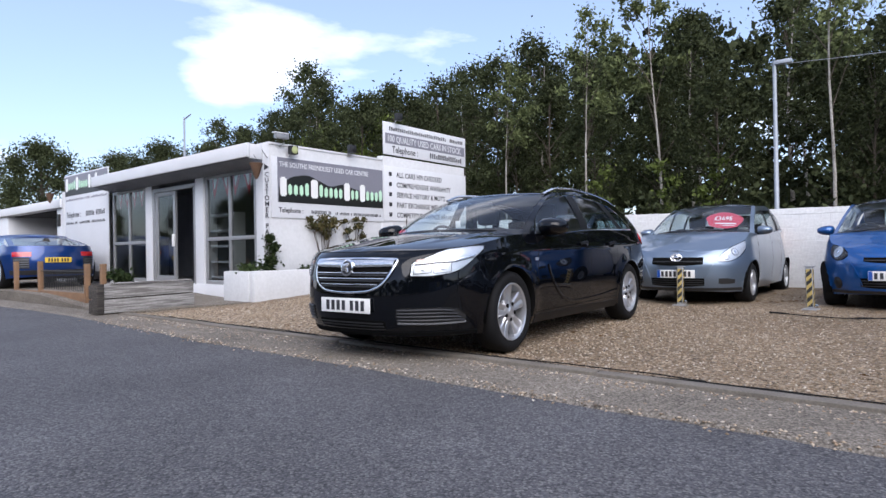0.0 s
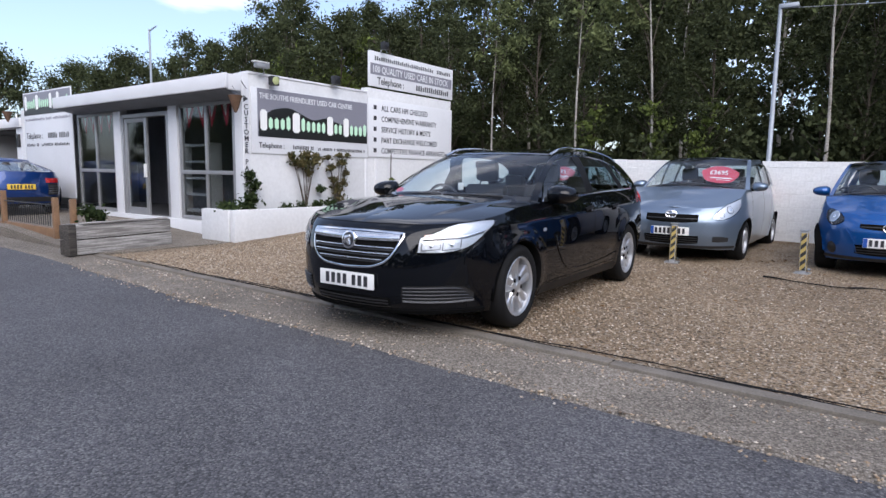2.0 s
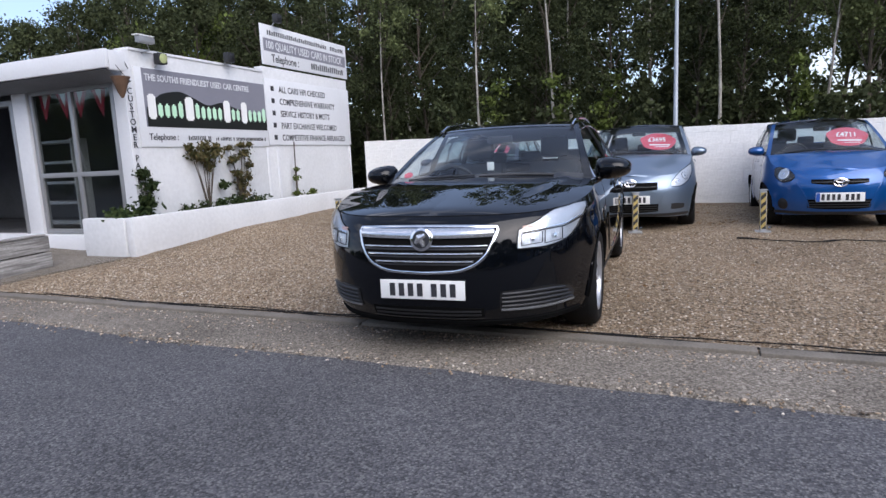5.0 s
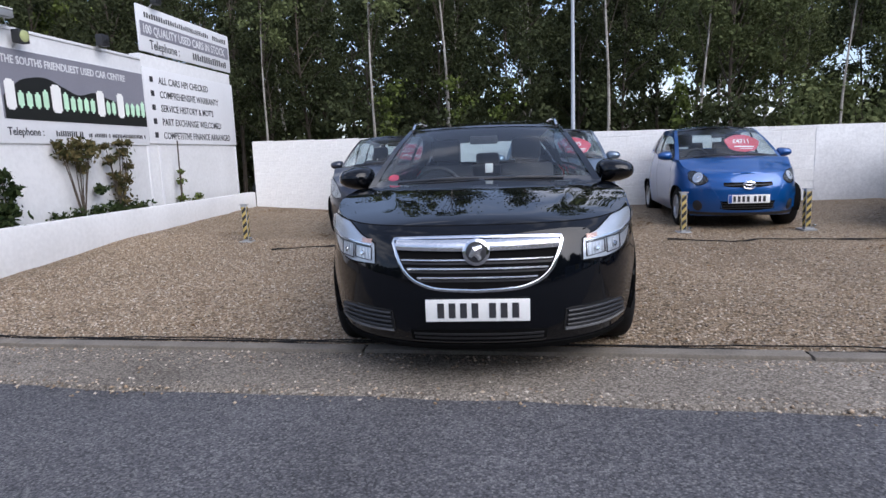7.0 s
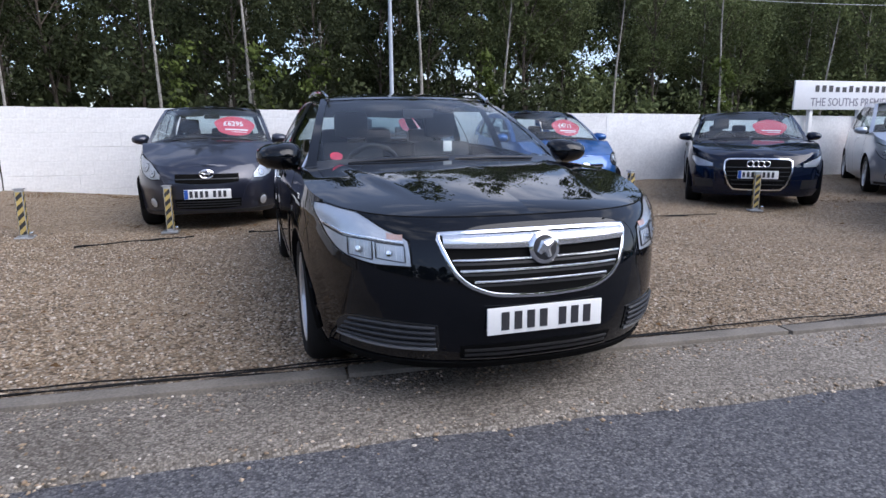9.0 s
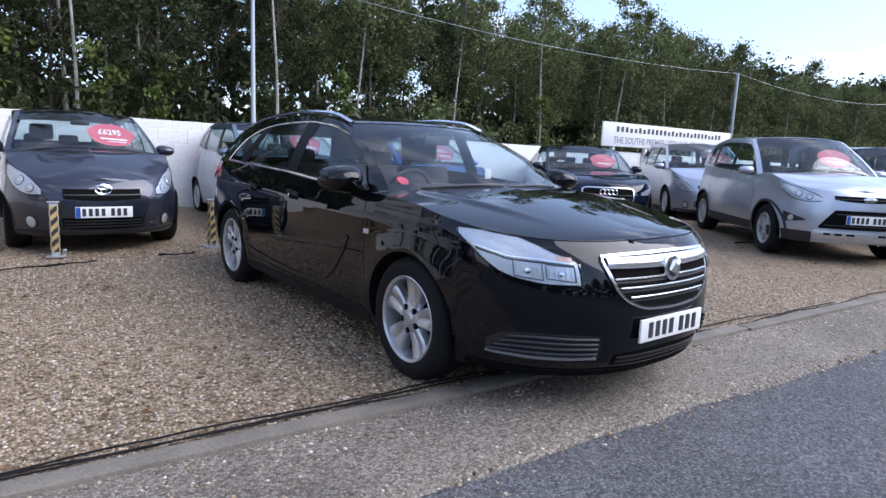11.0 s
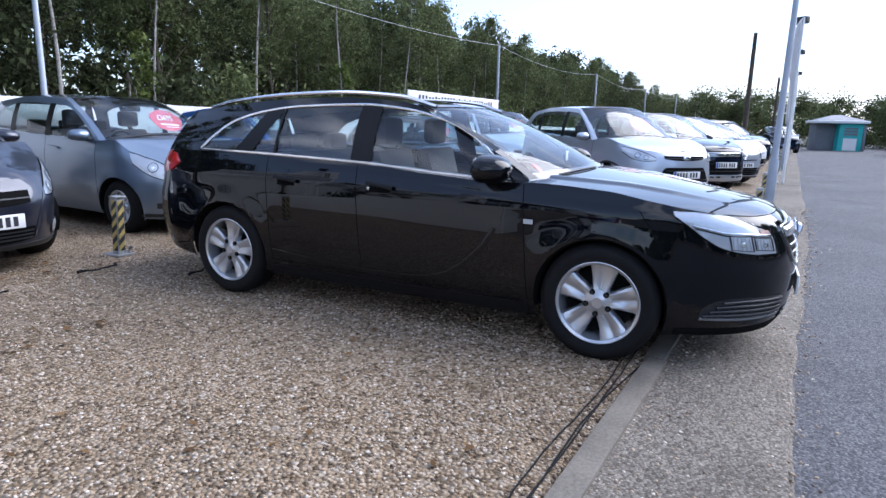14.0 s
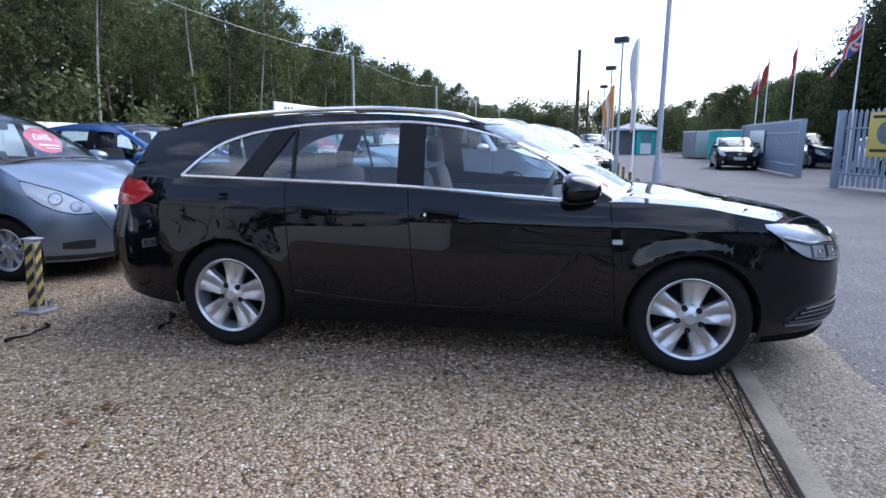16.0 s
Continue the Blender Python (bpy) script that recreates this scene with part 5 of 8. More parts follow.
def glasshouse(S, col, parent, tint):
    """Roof, pillars, windscreen, side and rear glass."""
    A0, A1, D0, D1 = S.a_base, S.a_top, S.d_base, S.d_top
    lo, hi = curve(*S.dlo_lo), curve(*S.dlo_hi)
    y0, y1 = S.dlo_lo[0][0], S.dlo_lo[-1][0]
    # the frame round the side windows: a ring from the window line out to the roof, waist and pillars
    n = 60
    for sg in (1, -1):
        inner = [(y, lo(y)) for y in fr(y0, y1, n)] + [(y, hi(y)) for y in fr(y1, y0, n)]
        outer = []
        for y in fr(A0[0], D0[0], n):
            outer.append((y, S.top(y) - 0.01))
        e = D0[0] - D1[0]
        k = n // 4
        back = [(D0[0] - e * i / k, D0[1] + (D1[1] - D0[1]) * i / k) for i in range(1, k)]
        m2 = n - k - k
        rf = [(y, S.roof_z(y)) for y in fr(D1[0], A1[0], m2)]
        front = [(A1[0] + (A0[0] - A1[0]) * i / k, A1[1] + (A0[1] - A1[1]) * i / k + 0.02 * math.sin(math.pi * i / k)) for i in range(1, k + 1)]
        up = back + rf + front
        outer += [up[min(len(up) - 1, round(i * (len(up) - 1) / n))] for i in range(n + 1)]
        vv, ff = [], []
        N = len(inner)
        for t in (0, 0.5, 1):
            for (a, b), (c, d) in zip(inner, outer):
                y, z = a + (c - a) * t, b + (d - b) * t
                vv.append(Vector((sg * S.side(y, z), y, z)))
        for r in range(2):
            for i in range(N):
                q = (r * N + i, r * N + (i + 1) % N, (r + 1) * N + (i + 1) % N, (r + 1) * N + i)
                ff.append(q if sg < 0 else q[::-1])
        mesh("window_frame", vv, ff, col, True, parent)
        # panes between the posts
        posts = [y0] + [c for c in S.posts] + [y1]
        for i in range(len(posts) - 1):
            a, b = posts[i] + 0.001, posts[i + 1] - 0.001
            vv = []
            for t in fr(0, 1, 6):
                for y in fr(a, b, 16):
                    z = lo(y) + (hi(y) - lo(y)) * t
                    vv.append(Vector((sg * S.side(y, z, -0.006), y, z)))
            mesh("side_window", vv, gridfaces(17, 7, sg < 0), tint if i > 0 else M["glass"], True, parent).visible_shadow = False
        for c, w, lean in S.pillars:
            vv = []
            for t in fr(0, 1, 8):
                for d in (-w / 2, w / 2):
                    y = c + d + lean * (t - 0.5)
                    z = lo(y) + (hi(y) - lo(y)) * (t * 1.03 - 0.015)
                    vv.append(Vector((sg * S.side(y, z, 0.002), y, z)))
            mesh("pillar", vv, gridfaces(2, 9, sg < 0), M["pillar"], True, parent)
    # windscreen: from the cowl line to the header
    def front_line(c, e, zc, ze, u, xe):
        b = 1 - abs(u) ** 2.2
        return Vector((u * xe, e + (c - e) * b, ze + (zc - ze) * b))
    xb, xt = S.side(A0[0], A0[1]), S.side(A1[0], A1[1])
    def ws(u, t):
        p, q = front_line(S.ws_base[0], A0[0], S.ws_base[1], A0[1], u, xb), front_line(S.ws_top[0], A1[0], S.ws_top[1], A1[1], u, xt)
        r = p + (q - p) * t
        return r + Vector((0, -0.55, 0.8)) * (0.03 * 4 * t * (1 - t))
    vv = [ws(u, t) for t in fr(0, 1, 12) for u in fr(-1, 1, 30)]
    mesh("windscreen", vv, gridfaces(31, 13), M["glass"], True, parent).visible_shadow = False
    # dark band and rubber at the edges of the windscreen
    for u0, u1 in ((-1.0, -0.93), (0.93, 1.0)):
        bm = bmesh.new()
        rows = [[bm.verts.new(ws(u, t) + Vector((0, -0.003, 0.004))) for u in (u0, u1)] for t in fr(0, 1, 12)]
        for r0, r1 in zip(rows, rows[1:]):
            bm.faces.new((r0[0], r0[1], r1[1], r1[0]))
        part("screen_edge", bm, col, parent)
    bm = bmesh.new()
    for t0, t1 in ((-0.03, 0.05), (0.955, 1.0)):
        rows = [[bm.verts.new(ws(u, t) + Vector((0, -0.002, 0.003))) for t in (t0, t1)] for u in fr(-1, 1, 30)]
        for r0, r1 in zip(rows, rows[1:]):
            bm.faces.new((r0[0], r1[0], r1[1], r0[1]))
    part("screen_band", bm, M["gloss"], parent)
    # roof
    vv = []
    NY = 30
    for i in range(NY + 1):
        for u in fr(-1, 1, 24):
            b = 1 - abs(u) ** 2.2
            yf = A1[0] + (S.ws_top[0] - A1[0]) * b
            yr = D1[0] + (S.rw_top[0] - D1[0]) * b
            y = yf + (yr - yf) * i / NY
            yy = min(max(y, A1[0]), D1[0])
            ze = S.roof_z(yy)
            zf = S.ws_top[1] - A1[1]
            vv.append(Vector((u * S.side(yy, ze), y, ze + zf * (1 - abs(u) ** 2.2) if i == 0 else ze + (zf + (S.crown - zf) * math.sin(math.pi * min(1, i / NY * 1.2) / 2) if i < NY else (S.rw_top[1] - D1[1])) * (1 - abs(u) ** 2.2))))
    mesh("roof", vv, gridfaces(25, NY + 1), col, True, parent)
    mesh("headlining", [Vector((p.x * 0.97, p.y, p.z - 0.03)) for p in vv], gridfaces(25, NY + 1, True), M["lining"], True, parent)
    # rear screen and tailgate top
    xb2, xt2 = S.side(D0[0], D0[1]), S.side(D1[0], D1[1])
    def rw(u, t):
        p, q = front_line(S.rw_base[0], D0[0], S.rw_base[1], D0[1], u, xb2), front_line(S.rw_top[0], D1[0], S.rw_top[1], D1[1], u, xt2)
        return p + (q - p) * t + Vector((0, 0.02 * 4 * t * (1 - t), 0))
    vv = [rw(u, t) for t in fr(0.12, 0.92, 8) for u in fr(-0.86, 0.86, 24)]
    mesh("rear_window", vv, gridfaces(25, 9, True), tint, True, parent).visible_shadow = False
    bm = bmesh.new()
    inn = [rw(u, 0.12) for u in fr(-0.86, 0.86, 12)] + [rw(0.86, t) for t in fr(0.12, 0.92, 6)][1:] + [rw(u, 0.92) for u in fr(0.86, -0.86, 12)][1:] + [rw(-0.86, t) for t in fr(0.92, 0.12, 6)][1:-1]
    out = [rw(u, 0) for u in fr(-1, 1, 12)] + [rw(1, t) for t in fr(0, 1, 6)][1:] + [rw(u, 1) for u in fr(1, -1, 12)][1:] + [rw(-1, t) for t in fr(1, 0, 6)][1:-1]
    a, b = [bm.verts.new(p) for p in inn], [bm.verts.new(p) for p in out]
    for i in range(len(a)):
        j = (i + 1) % len(a)
        bm.faces.new((a[i], a[j], b[j], b[i]))
    part("tailgate_frame", bm, col, parent)
    return ws


def wheel(S, x, y, sg, parent, spokes, material):
    R, r = S.R, S.rim
    w = empty("wheel")
    w.parent = parent
    w.matrix_basis = pose(x, y, R)
    h = 0.105
    prof = [(r - 0.01, -h), (r + 0.02, -h - 0.006), (r + 0.05, -h - 0.012), (R - 0.03, -h - 0.004), (R - 0.008, -h + 0.018), (R, -h + 0.05)]
    prof = prof + [(a, -b) for a, b in prof[::-1]]
    part("tyre", lathe(prof, 48 if S.wb == 2.737 else 28), M["rubber"], w)
    f = sg
    o = f * (h - 0.004)
    part("rim", lathe([(r + 0.004, o), (r - 0.008, o + f * 0.008), (r - 0.022, o), (r - 0.03, o - f * 0.05), (r - 0.04, -o)], 48), material, w)
    # Near-black backing disc puts the shade between the spokes into colour.
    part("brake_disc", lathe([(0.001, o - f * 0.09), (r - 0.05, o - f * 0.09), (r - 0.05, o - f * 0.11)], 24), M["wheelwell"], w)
    bm = lathe([(0.001, o - f * 0.004), (0.03, o - f * 0.004), (0.036, o - f * 0.01), (0.075, o - f * 0.018), (0.088, o - f * 0.04)], 24)
    part("hub", bm, material, w)
    for k in range(spokes):
        bm = bmesh.new()
        a = 2 * math.pi * k / spokes + math.pi / 2 + 0.12
        ca, sa = math.cos(a), math.sin(a)
        wi, wo = (0.040, 0.082) if spokes <= 5 else (0.022, 0.030)
        secs = []
        for t in fr(0, 1, 5):
            rr = 0.05 + (r - 0.022 - 0.05) * t
            wd = wi + (wo - wi) * t ** 1.3
            x0 = o - f * (0.012 + 0.012 * math.sin(math.pi * t))
            ring = []
            for d, dx in ((-wd - 0.006, -0.05), (-wd, -0.009), (-wd * 0.80, 0.0), (-wd * 0.22, -0.003), (-wd * 0.10, -0.009), (wd * 0.10, -0.009), (wd * 0.22, -0.003), (wd * 0.80, 0.0), (wd, -0.009), (wd + 0.006, -0.05)):
                yy, zz = rr * ca - d * sa, rr * sa + d * ca
                ring.append(bm.verts.new((x0 + f * dx, yy, zz)))
            secs.append(ring)
        for r0, r1 in zip(secs, secs[1:]):
            for i in range(9):
                bm.faces.new((r0[i], r0[i + 1], r1[i + 1], r1[i]))
        bmesh.ops.recalc_face_normals(bm, faces=bm.faces)
        part("spoke", bm, material, w)
    for k in range(5 if S.wb == 2.737 else 0):
        a = 2 * math.pi * (k + 0.5) / 5 + math.pi / 2 + 0.12
        c = Vector((o - f * 0.022, 0.066 * math.cos(a), 0.066 * math.sin(a)))
        part("nut_recess", tube([c, c + Vector((f * 0.012, 0, 0))], 0.0165, 12), M["wheelwell"], w)
        part("wheel_nut", tube([c + Vector((f * 0.0125, 0, 0)), c + Vector((f * 0.016, 0, 0))], 0.009, 6), M["ribgrey"], w)
    return w


def mirror(S, sg, y, z, col, parent, x=None):
    x = x or S.side(y, z)
    m = empty("door_mirror")
    m.parent = parent
    k = 1.0 if S.wb == 2.737 else 0.80
    bm = bmesh.new()
    bmesh.ops.create_uvsphere(bm, u_segments=20, v_segments=12, radius=1)
    for v in bm.verts:
        v.co.x = math.copysign(abs(v.co.x) ** 0.75, v.co.x) * 0.136
        v.co.z = math.copysign(abs(v.co.z) ** 0.8, v.co.z) * (0.083 - 0.016 * v.co.x / 0.136 * sg)
        v.co.y = v.co.y * (0.165 if v.co.y < 0 else 0.05)
    bmesh.ops.scale(bm, vec=(k, k, k), verts=bm.verts)
    bmesh.ops.translate(bm, vec=(sg * (x + 0.135 * k), y, z + 0.042), verts=bm.verts)
    part("mirror_shell", bm, col, m)
    bm = bmesh.new()
    bmesh.ops.create_uvsphere(bm, u_segments=16, v_segments=8, radius=1)
    bmesh.ops.scale(bm, vec=(0.098 * k, 0.006, 0.06 * k), verts=bm.verts)
    bmesh.ops.translate(bm, vec=(sg * (x + 0.135 * k), y + 0.05 * k - 0.008, z + 0.045), verts=bm.verts)
    part("mirror_glass", bm, M["chrome"], m)
    part("mirror_arm", tube([(sg * (x - 0.02), y - 0.01, z - 0.005), (sg * (x + 0.04), y - 0.01, z + 0.005), (sg * (x + 0.10), y - 0.01, z + 0.03)], [0.03, 0.028, 0.022], 10), M["plastic"], m)


def number_plate(parent, m, yellow=False, euro=False):
    pl = empty("number_plate")
    pl.parent = parent
    pl.matrix_basis = m
    part("plate", block(-0.26, -0.006, -0.056, 0.26, 0.006, 0.056, 0.003), M["plate_y" if yellow else "plate"], pl)
    if euro:
        part("flash", block(-0.257, -0.0085, -0.053, -0.215, -0.005, 0.053), M["blue_flash"], pl)
    x = -0.2
    for k in range(7):
        if k == 4:
            x += 0.03
        part("bar", block(x, -0.0085, -0.038, x + 0.034, -0.005, 0.038), M["ink"], pl, smooth=False)
        x += 0.057


def seats(S, parent, y, right=True):
    roomy = S.d_top[1] > 1.25
    for sx in (-0.36, 0.36) if roomy else ():
        st = empty("front_seat")
        st.parent = parent
        st.matrix_basis = pose(sx, y, 0)
        part("cushion", block(-0.25, -0.25, 0.42, 0.25, 0.27, 0.58, 0.05), M["seat"], st)
        bm = block(-0.24, -0.06, 0.5, 0.24, 0.07, 1.12, 0.05)
        bmesh.ops.rotate(bm, cent=(0, 0, 0.5), matrix=Matrix.Rotation(radians(-16), 3, "X"), verts=bm.verts)
        bmesh.ops.translate(bm, vec=(0, 0.25, 0), verts=bm.verts)
        part("backrest", bm, M["seat"], st)
        bm = block(-0.13, 0.37, 1.13, 0.13, 0.47, 1.33, 0.045)
        part("headrest", bm, M["seat"], st)
    if roomy:
        part("rear_seat", block(-0.62, y + 1.05, 0.5, 0.62, y + 1.25, 1.08, 0.06), M["seat"], parent)
    for sx in (-0.4, 0, 0.4) if roomy else ():
        part("headrest", block(sx - 0.12, y + 1.12, 1.07, sx + 0.12, y + 1.21, 1.20, 0.04), M["seat"], parent)
    cy = S.ws_base[0] + 0.12
    part("dashboard", block(-0.68, cy, 0.55, 0.68, cy + 0.42, S.ws_base[1] - 0.06, 0.06), M["interior"], parent)
    bm = bmesh.new()
    sx, sy, sz = -0.36, y - 0.42, 0.93
    tube([(sx + 0.18 * math.cos(a), sy - 0.07 * math.sin(a), sz + 0.165 * math.sin(a)) for a in fr(0, 2 * math.pi, 24)], 0.015, 8, bm)
    tube([(sx - 0.17, sy, sz), (sx + 0.17, sy, sz)], 0.018, 6, bm)
    part("steering_wheel", bm, M["interior"], parent)
    part("cabin_floor", block(-0.66, S.ws_base[0] + 0.2, 0.35, 0.66, S.d_base[0] - 0.25, 0.42), M["interior"], parent)
    part("door_lining", block(-0.70, S.ws_base[0] + 0.3, 0.42, -0.68, S.d_base[0] - 0.3, 0.94), M["interior"], parent)
    part("door_lining", block(0.68, S.ws_base[0] + 0.3, 0.42, 0.70, S.d_base[0] - 0.3, 0.94), M["interior"], parent)


def wipers(ws, parent):
    for u0, u1 in ((-0.72, -0.02), (0.02, 0.68)):
        pts = [ws(u0 + (u1 - u0) * t, 0.004 + 0.016 * math.sin(t * 2.2)) + Vector((0, -0.006, 0.008)) for t in fr(0, 1, 10)]
        part("wiper", tube(pts, 0.005, 6), M["plastic"], parent)


def price_card(ws, parent, words, u=0.42, t=0.46):
    p = ws(u, t)
    a, b = (ws(u + 0.05, t) - p).normalized(), (ws(u, t + 0.05) - p).normalized()
    n = a.cross(b).normalized()
    if n.y > 0:
        n.negate()
    n = Vector((n.x, n.y * 1.6, n.z * 0.55)).normalized()
    a = (a - n * a.dot(n)).normalized()
    bb = n.cross(a).normalized()
    if bb.z < 0:
        bb.negate()
    base = p + Vector((0, 0.10, -0.05))
    card = empty("price_card")
    card.parent = parent
    R = Matrix((a, bb, n)).transposed().to_4x4()
    card.matrix_basis = Matrix.Translation(base) @ R
    bm = bmesh.new()
    vs = [bm.verts.new((0.26 * math.cos(k * math.pi / 16) * (1 + 0.06 * math.sin(k)), 0.155 * math.sin(k * math.pi / 16), 0)) for k in range(32)]
    f = bm.faces.new(vs)
    r = bmesh.ops.extrude_face_region(bm, geom=[f])
    bmesh.ops.translate(bm, vec=(0, 0, 0.003), verts=[v for v in r["geom"] if isinstance(v, bmesh.types.BMVert)])
    bmesh.ops.recalc_face_normals(bm, faces=bm.faces)
    part("card", bm, M["sticker"], card, smooth=False)
    if words:
        letters("price", words, 0.105, M["whiteboard"], pose(-0.02, 0.0, 0.006), card, 0.001, "CENTER")
    part("print_bar", block(-0.13, -0.07, 0.003, 0.17, -0.052, 0.006), M["whiteboard"], card)
    part("print_bar", block(-0.05, -0.10, 0.003, 0.15, -0.092, 0.006), M["whiteboard"], card)


def car(name, S, colour, place, label, plate_z=0.43, spokes=5, wheel_mat=None, price=None, card=True, tint=None, euro=True, group="", lamps=None, grille=None, extras=None, far=False):
    c = empty(name, place)
    tagged(c, label, "car", group)
    col = M[colour]
    body_shell(S, col, c)
    ws = glasshouse(S, col, c, tint or M["tint"])
    tx = S.fw(0.5) - 0.11 - 0.015
    for y in (0, S.wb):
        for sg in (1, -1):
            wheel(S, sg * tx, y, sg, c, spokes, wheel_mat or M["silverwheel"])
    for sg in (1, -1):
        mirror(S, sg, S.mirror[0], S.mirror[1], col, c)
    seats(S, c, S.seat_y)
    wipers(ws, c)
    if card:
        price_card(ws, c, price)
    number_plate(c, pose(0, S.nose(plate_z) - 0.012, plate_z), euro=euro)
    for d in lamps or []:
        patch(S, "headlamp_bowl", d["s"][0], d["s"][1], curve(*d["lo"]), curve(*d["hi"]), M[d.get("back", "bowl")], c, 0.002, 40, 8)
        for sg in (1, -1):
            for s, z, r in d.get("round", ()):
                q = S.skin(sg * s, z, 0.004)
                n = (S.skin(sg * s, z, 0.05) - q).normalized()
                part("reflector_rim", disc(q, n, r, 0.003, 20), M["plastic" if "back" not in d else "chrome"], c)
                part("reflector", disc(q + n * 0.002, n, r * 0.86, 0.004, 20), M["bowl"], c)
                part("bulb", disc(q + n * 0.006, n, r * 0.3, 0.004, 12), M["chrome"], c)
        if colour != "black":
            for line in ("lo", "hi"):
                lf = curve(*d[line])
                band(S, "lamp_joint", [(a, min(lf(a), S.top(S.outline(a, 0.7).y) - 0.008)) for a in fr(d["s"][0], d["s"][1], 16)], 0.009, M["wheelwell"], c, 0.004)
        patch(S, "headlamp", d["s"][0] - 0.004, d["s"][1] + 0.004, curve(*d["lo"]), curve(*d["hi"]), M["lampglass"], c, 0.014, 40, 8, label="clear headlamp cover", bulge=0.006)
    if extras:
        extras(S, c, col, ws)
    # handles and seams
    for a, b in S.doors:
        zh = S.handle_z
        band(S, "door_handle", [(S.s_of_y(b - 0.30 + 0.04 * i), zh + 0.004 * i) for i in range(6)], 0.028, M["pillar"] if colour in ("black", "grey", "navy") else col, c, 0.022)
    for ys in sorted({q for d in S.doors for q in d}):
        band(S, "door_seam", [(S.s_of_y(ys - S.seam_lean * k), z) for k, z in enumerate(fr(S.top(ys) - 0.01, S.sill(ys) + 0.1, 14))], 0.006, M["wheelwell"], c, 0.0003)
    return c, ws


# the estate car on show
EST = Shape(
    wb=2.737, R=0.335, rim=0.238, arch=0.365, mid=1.45, taper=0.045, flare=0.016, crease=0.006, crease_z=0.87,
    widths=[(0.15, 0.84), (0.25, 0.885), (0.4, 0.915), (0.6, 0.93), (0.8, 0.925), (0.92, 0.905), (1.0, 0.88), (1.06, 0.855), (1.2, 0.82)],
    noses=[(0.15, -0.86), (0.24, -0.93), (0.36, -0.975), (0.48, -0.985), (0.6, -0.975), (0.72, -0.942), (0.80, -0.893), (0.845, -0.838), (0.9, -0.76), (1.0, -0.58)],
    tails=[(0.2, 3.78), (0.35, 3.86), (0.5, 3.92), (0.65, 3.92), (0.8, 3.87), (1.0, 3.80), (1.1, 3.74)],
    tops=[(-1.0, 0.842), (-0.85, 0.845), (-0.6, 0.870), (-0.3, 0.915), (0.0, 0.955), (0.4, 0.975), (0.6, 0.965), (1.0, 0.985), (1.6, 1.025), (2.5, 1.05), (3.1, 1.055), (3.9, 1.06)],
    sills=[(-1.0, 0.235), (-0.7, 0.215), (-0.4, 0.195), (0.4, 0.20), (2.3, 0.22), (3.2, 0.26), (3.9, 0.32)],
    beltx=[(0.2, 0.80), (0.6, 0.845), (1.5, 0.86), (2.6, 0.845), (3.2, 0.80), (3.8, 0.70)],
    roofx=[(0.6, 0.62), (1.2, 0.625), (1.8, 0.64), (2.6, 0.62), (3.2, 0.58), (3.7, 0.53)],
    roofz=[(0.5, 1.18), (0.9, 1.30), (1.2, 1.385), (1.5, 1.435), (1.9, 1.455), (2.3, 1.445), (2.8, 1.41), (3.2, 1.365), (3.6, 1.30)],
    bow=0.02, cf=-0.05, cr=3.05, arc_f=1.42, arc_r=1.3, pf=2.35, qf=2.6, pr=2.3, qr=2.5,
    cowl=0.42, cowl_mid=0.26, bonnet=curve((-1.0, 0.81), (-0.838, 0.843), (-0.78, 0.864), (-0.7, 0.884), (-0.3, 0.950), (0.0, 0.99), (0.3, 1.02)),
    a_base=(0.45, 0.985), a_top=(1.30, 1.405), d_base=(3.45, 1.06), d_top=(3.38, 1.34),
    ws_base=(0.24, 1.015), ws_top=(1.16, 1.42), rw_base=(3.78, 1.06), rw_top=(3.52, 1.36), crown=0.045,
    dlo_lo=[(0.56, 0.975), (1.0, 1.0), (1.6, 1.04), (2.5, 1.065), (3.05, 1.075)],
    dlo_hi=[(0.56, 0.985), (0.64, 1.05), (0.84, 1.20), (1.1, 1.315), (1.37, 1.375), (1.67, 1.40), (2.2, 1.385), (2.54, 1.345), (2.81, 1.27), (2.98, 1.15), (3.05, 1.082)],
    posts=[1.62, 2.50], pillars=[(1.60, 0.16, 0.02), (2.33, 0.022, 0.03), (2.52, 0.17, -0.20)],
    doors=[(0.46, 1.60), (1.60, 2.36)], seam_lean=0.004, handle_z=0.885, mirror=(0.68, 1.0), seat_y=1.25)


LAMP_LO = [(0.49, 0.652), (0.65, 0.653), (0.80, 0.668), (0.90, 0.692), (1.0, 0.748), (1.06, 0.80), (1.115, 0.846)]
LAMP_HI = [(0.49, 0.745), (0.53, 0.765), (0.60, 0.785), (0.68, 0.820), (0.78, 0.852), (0.90, 0.866), (1.115, 0.870)]


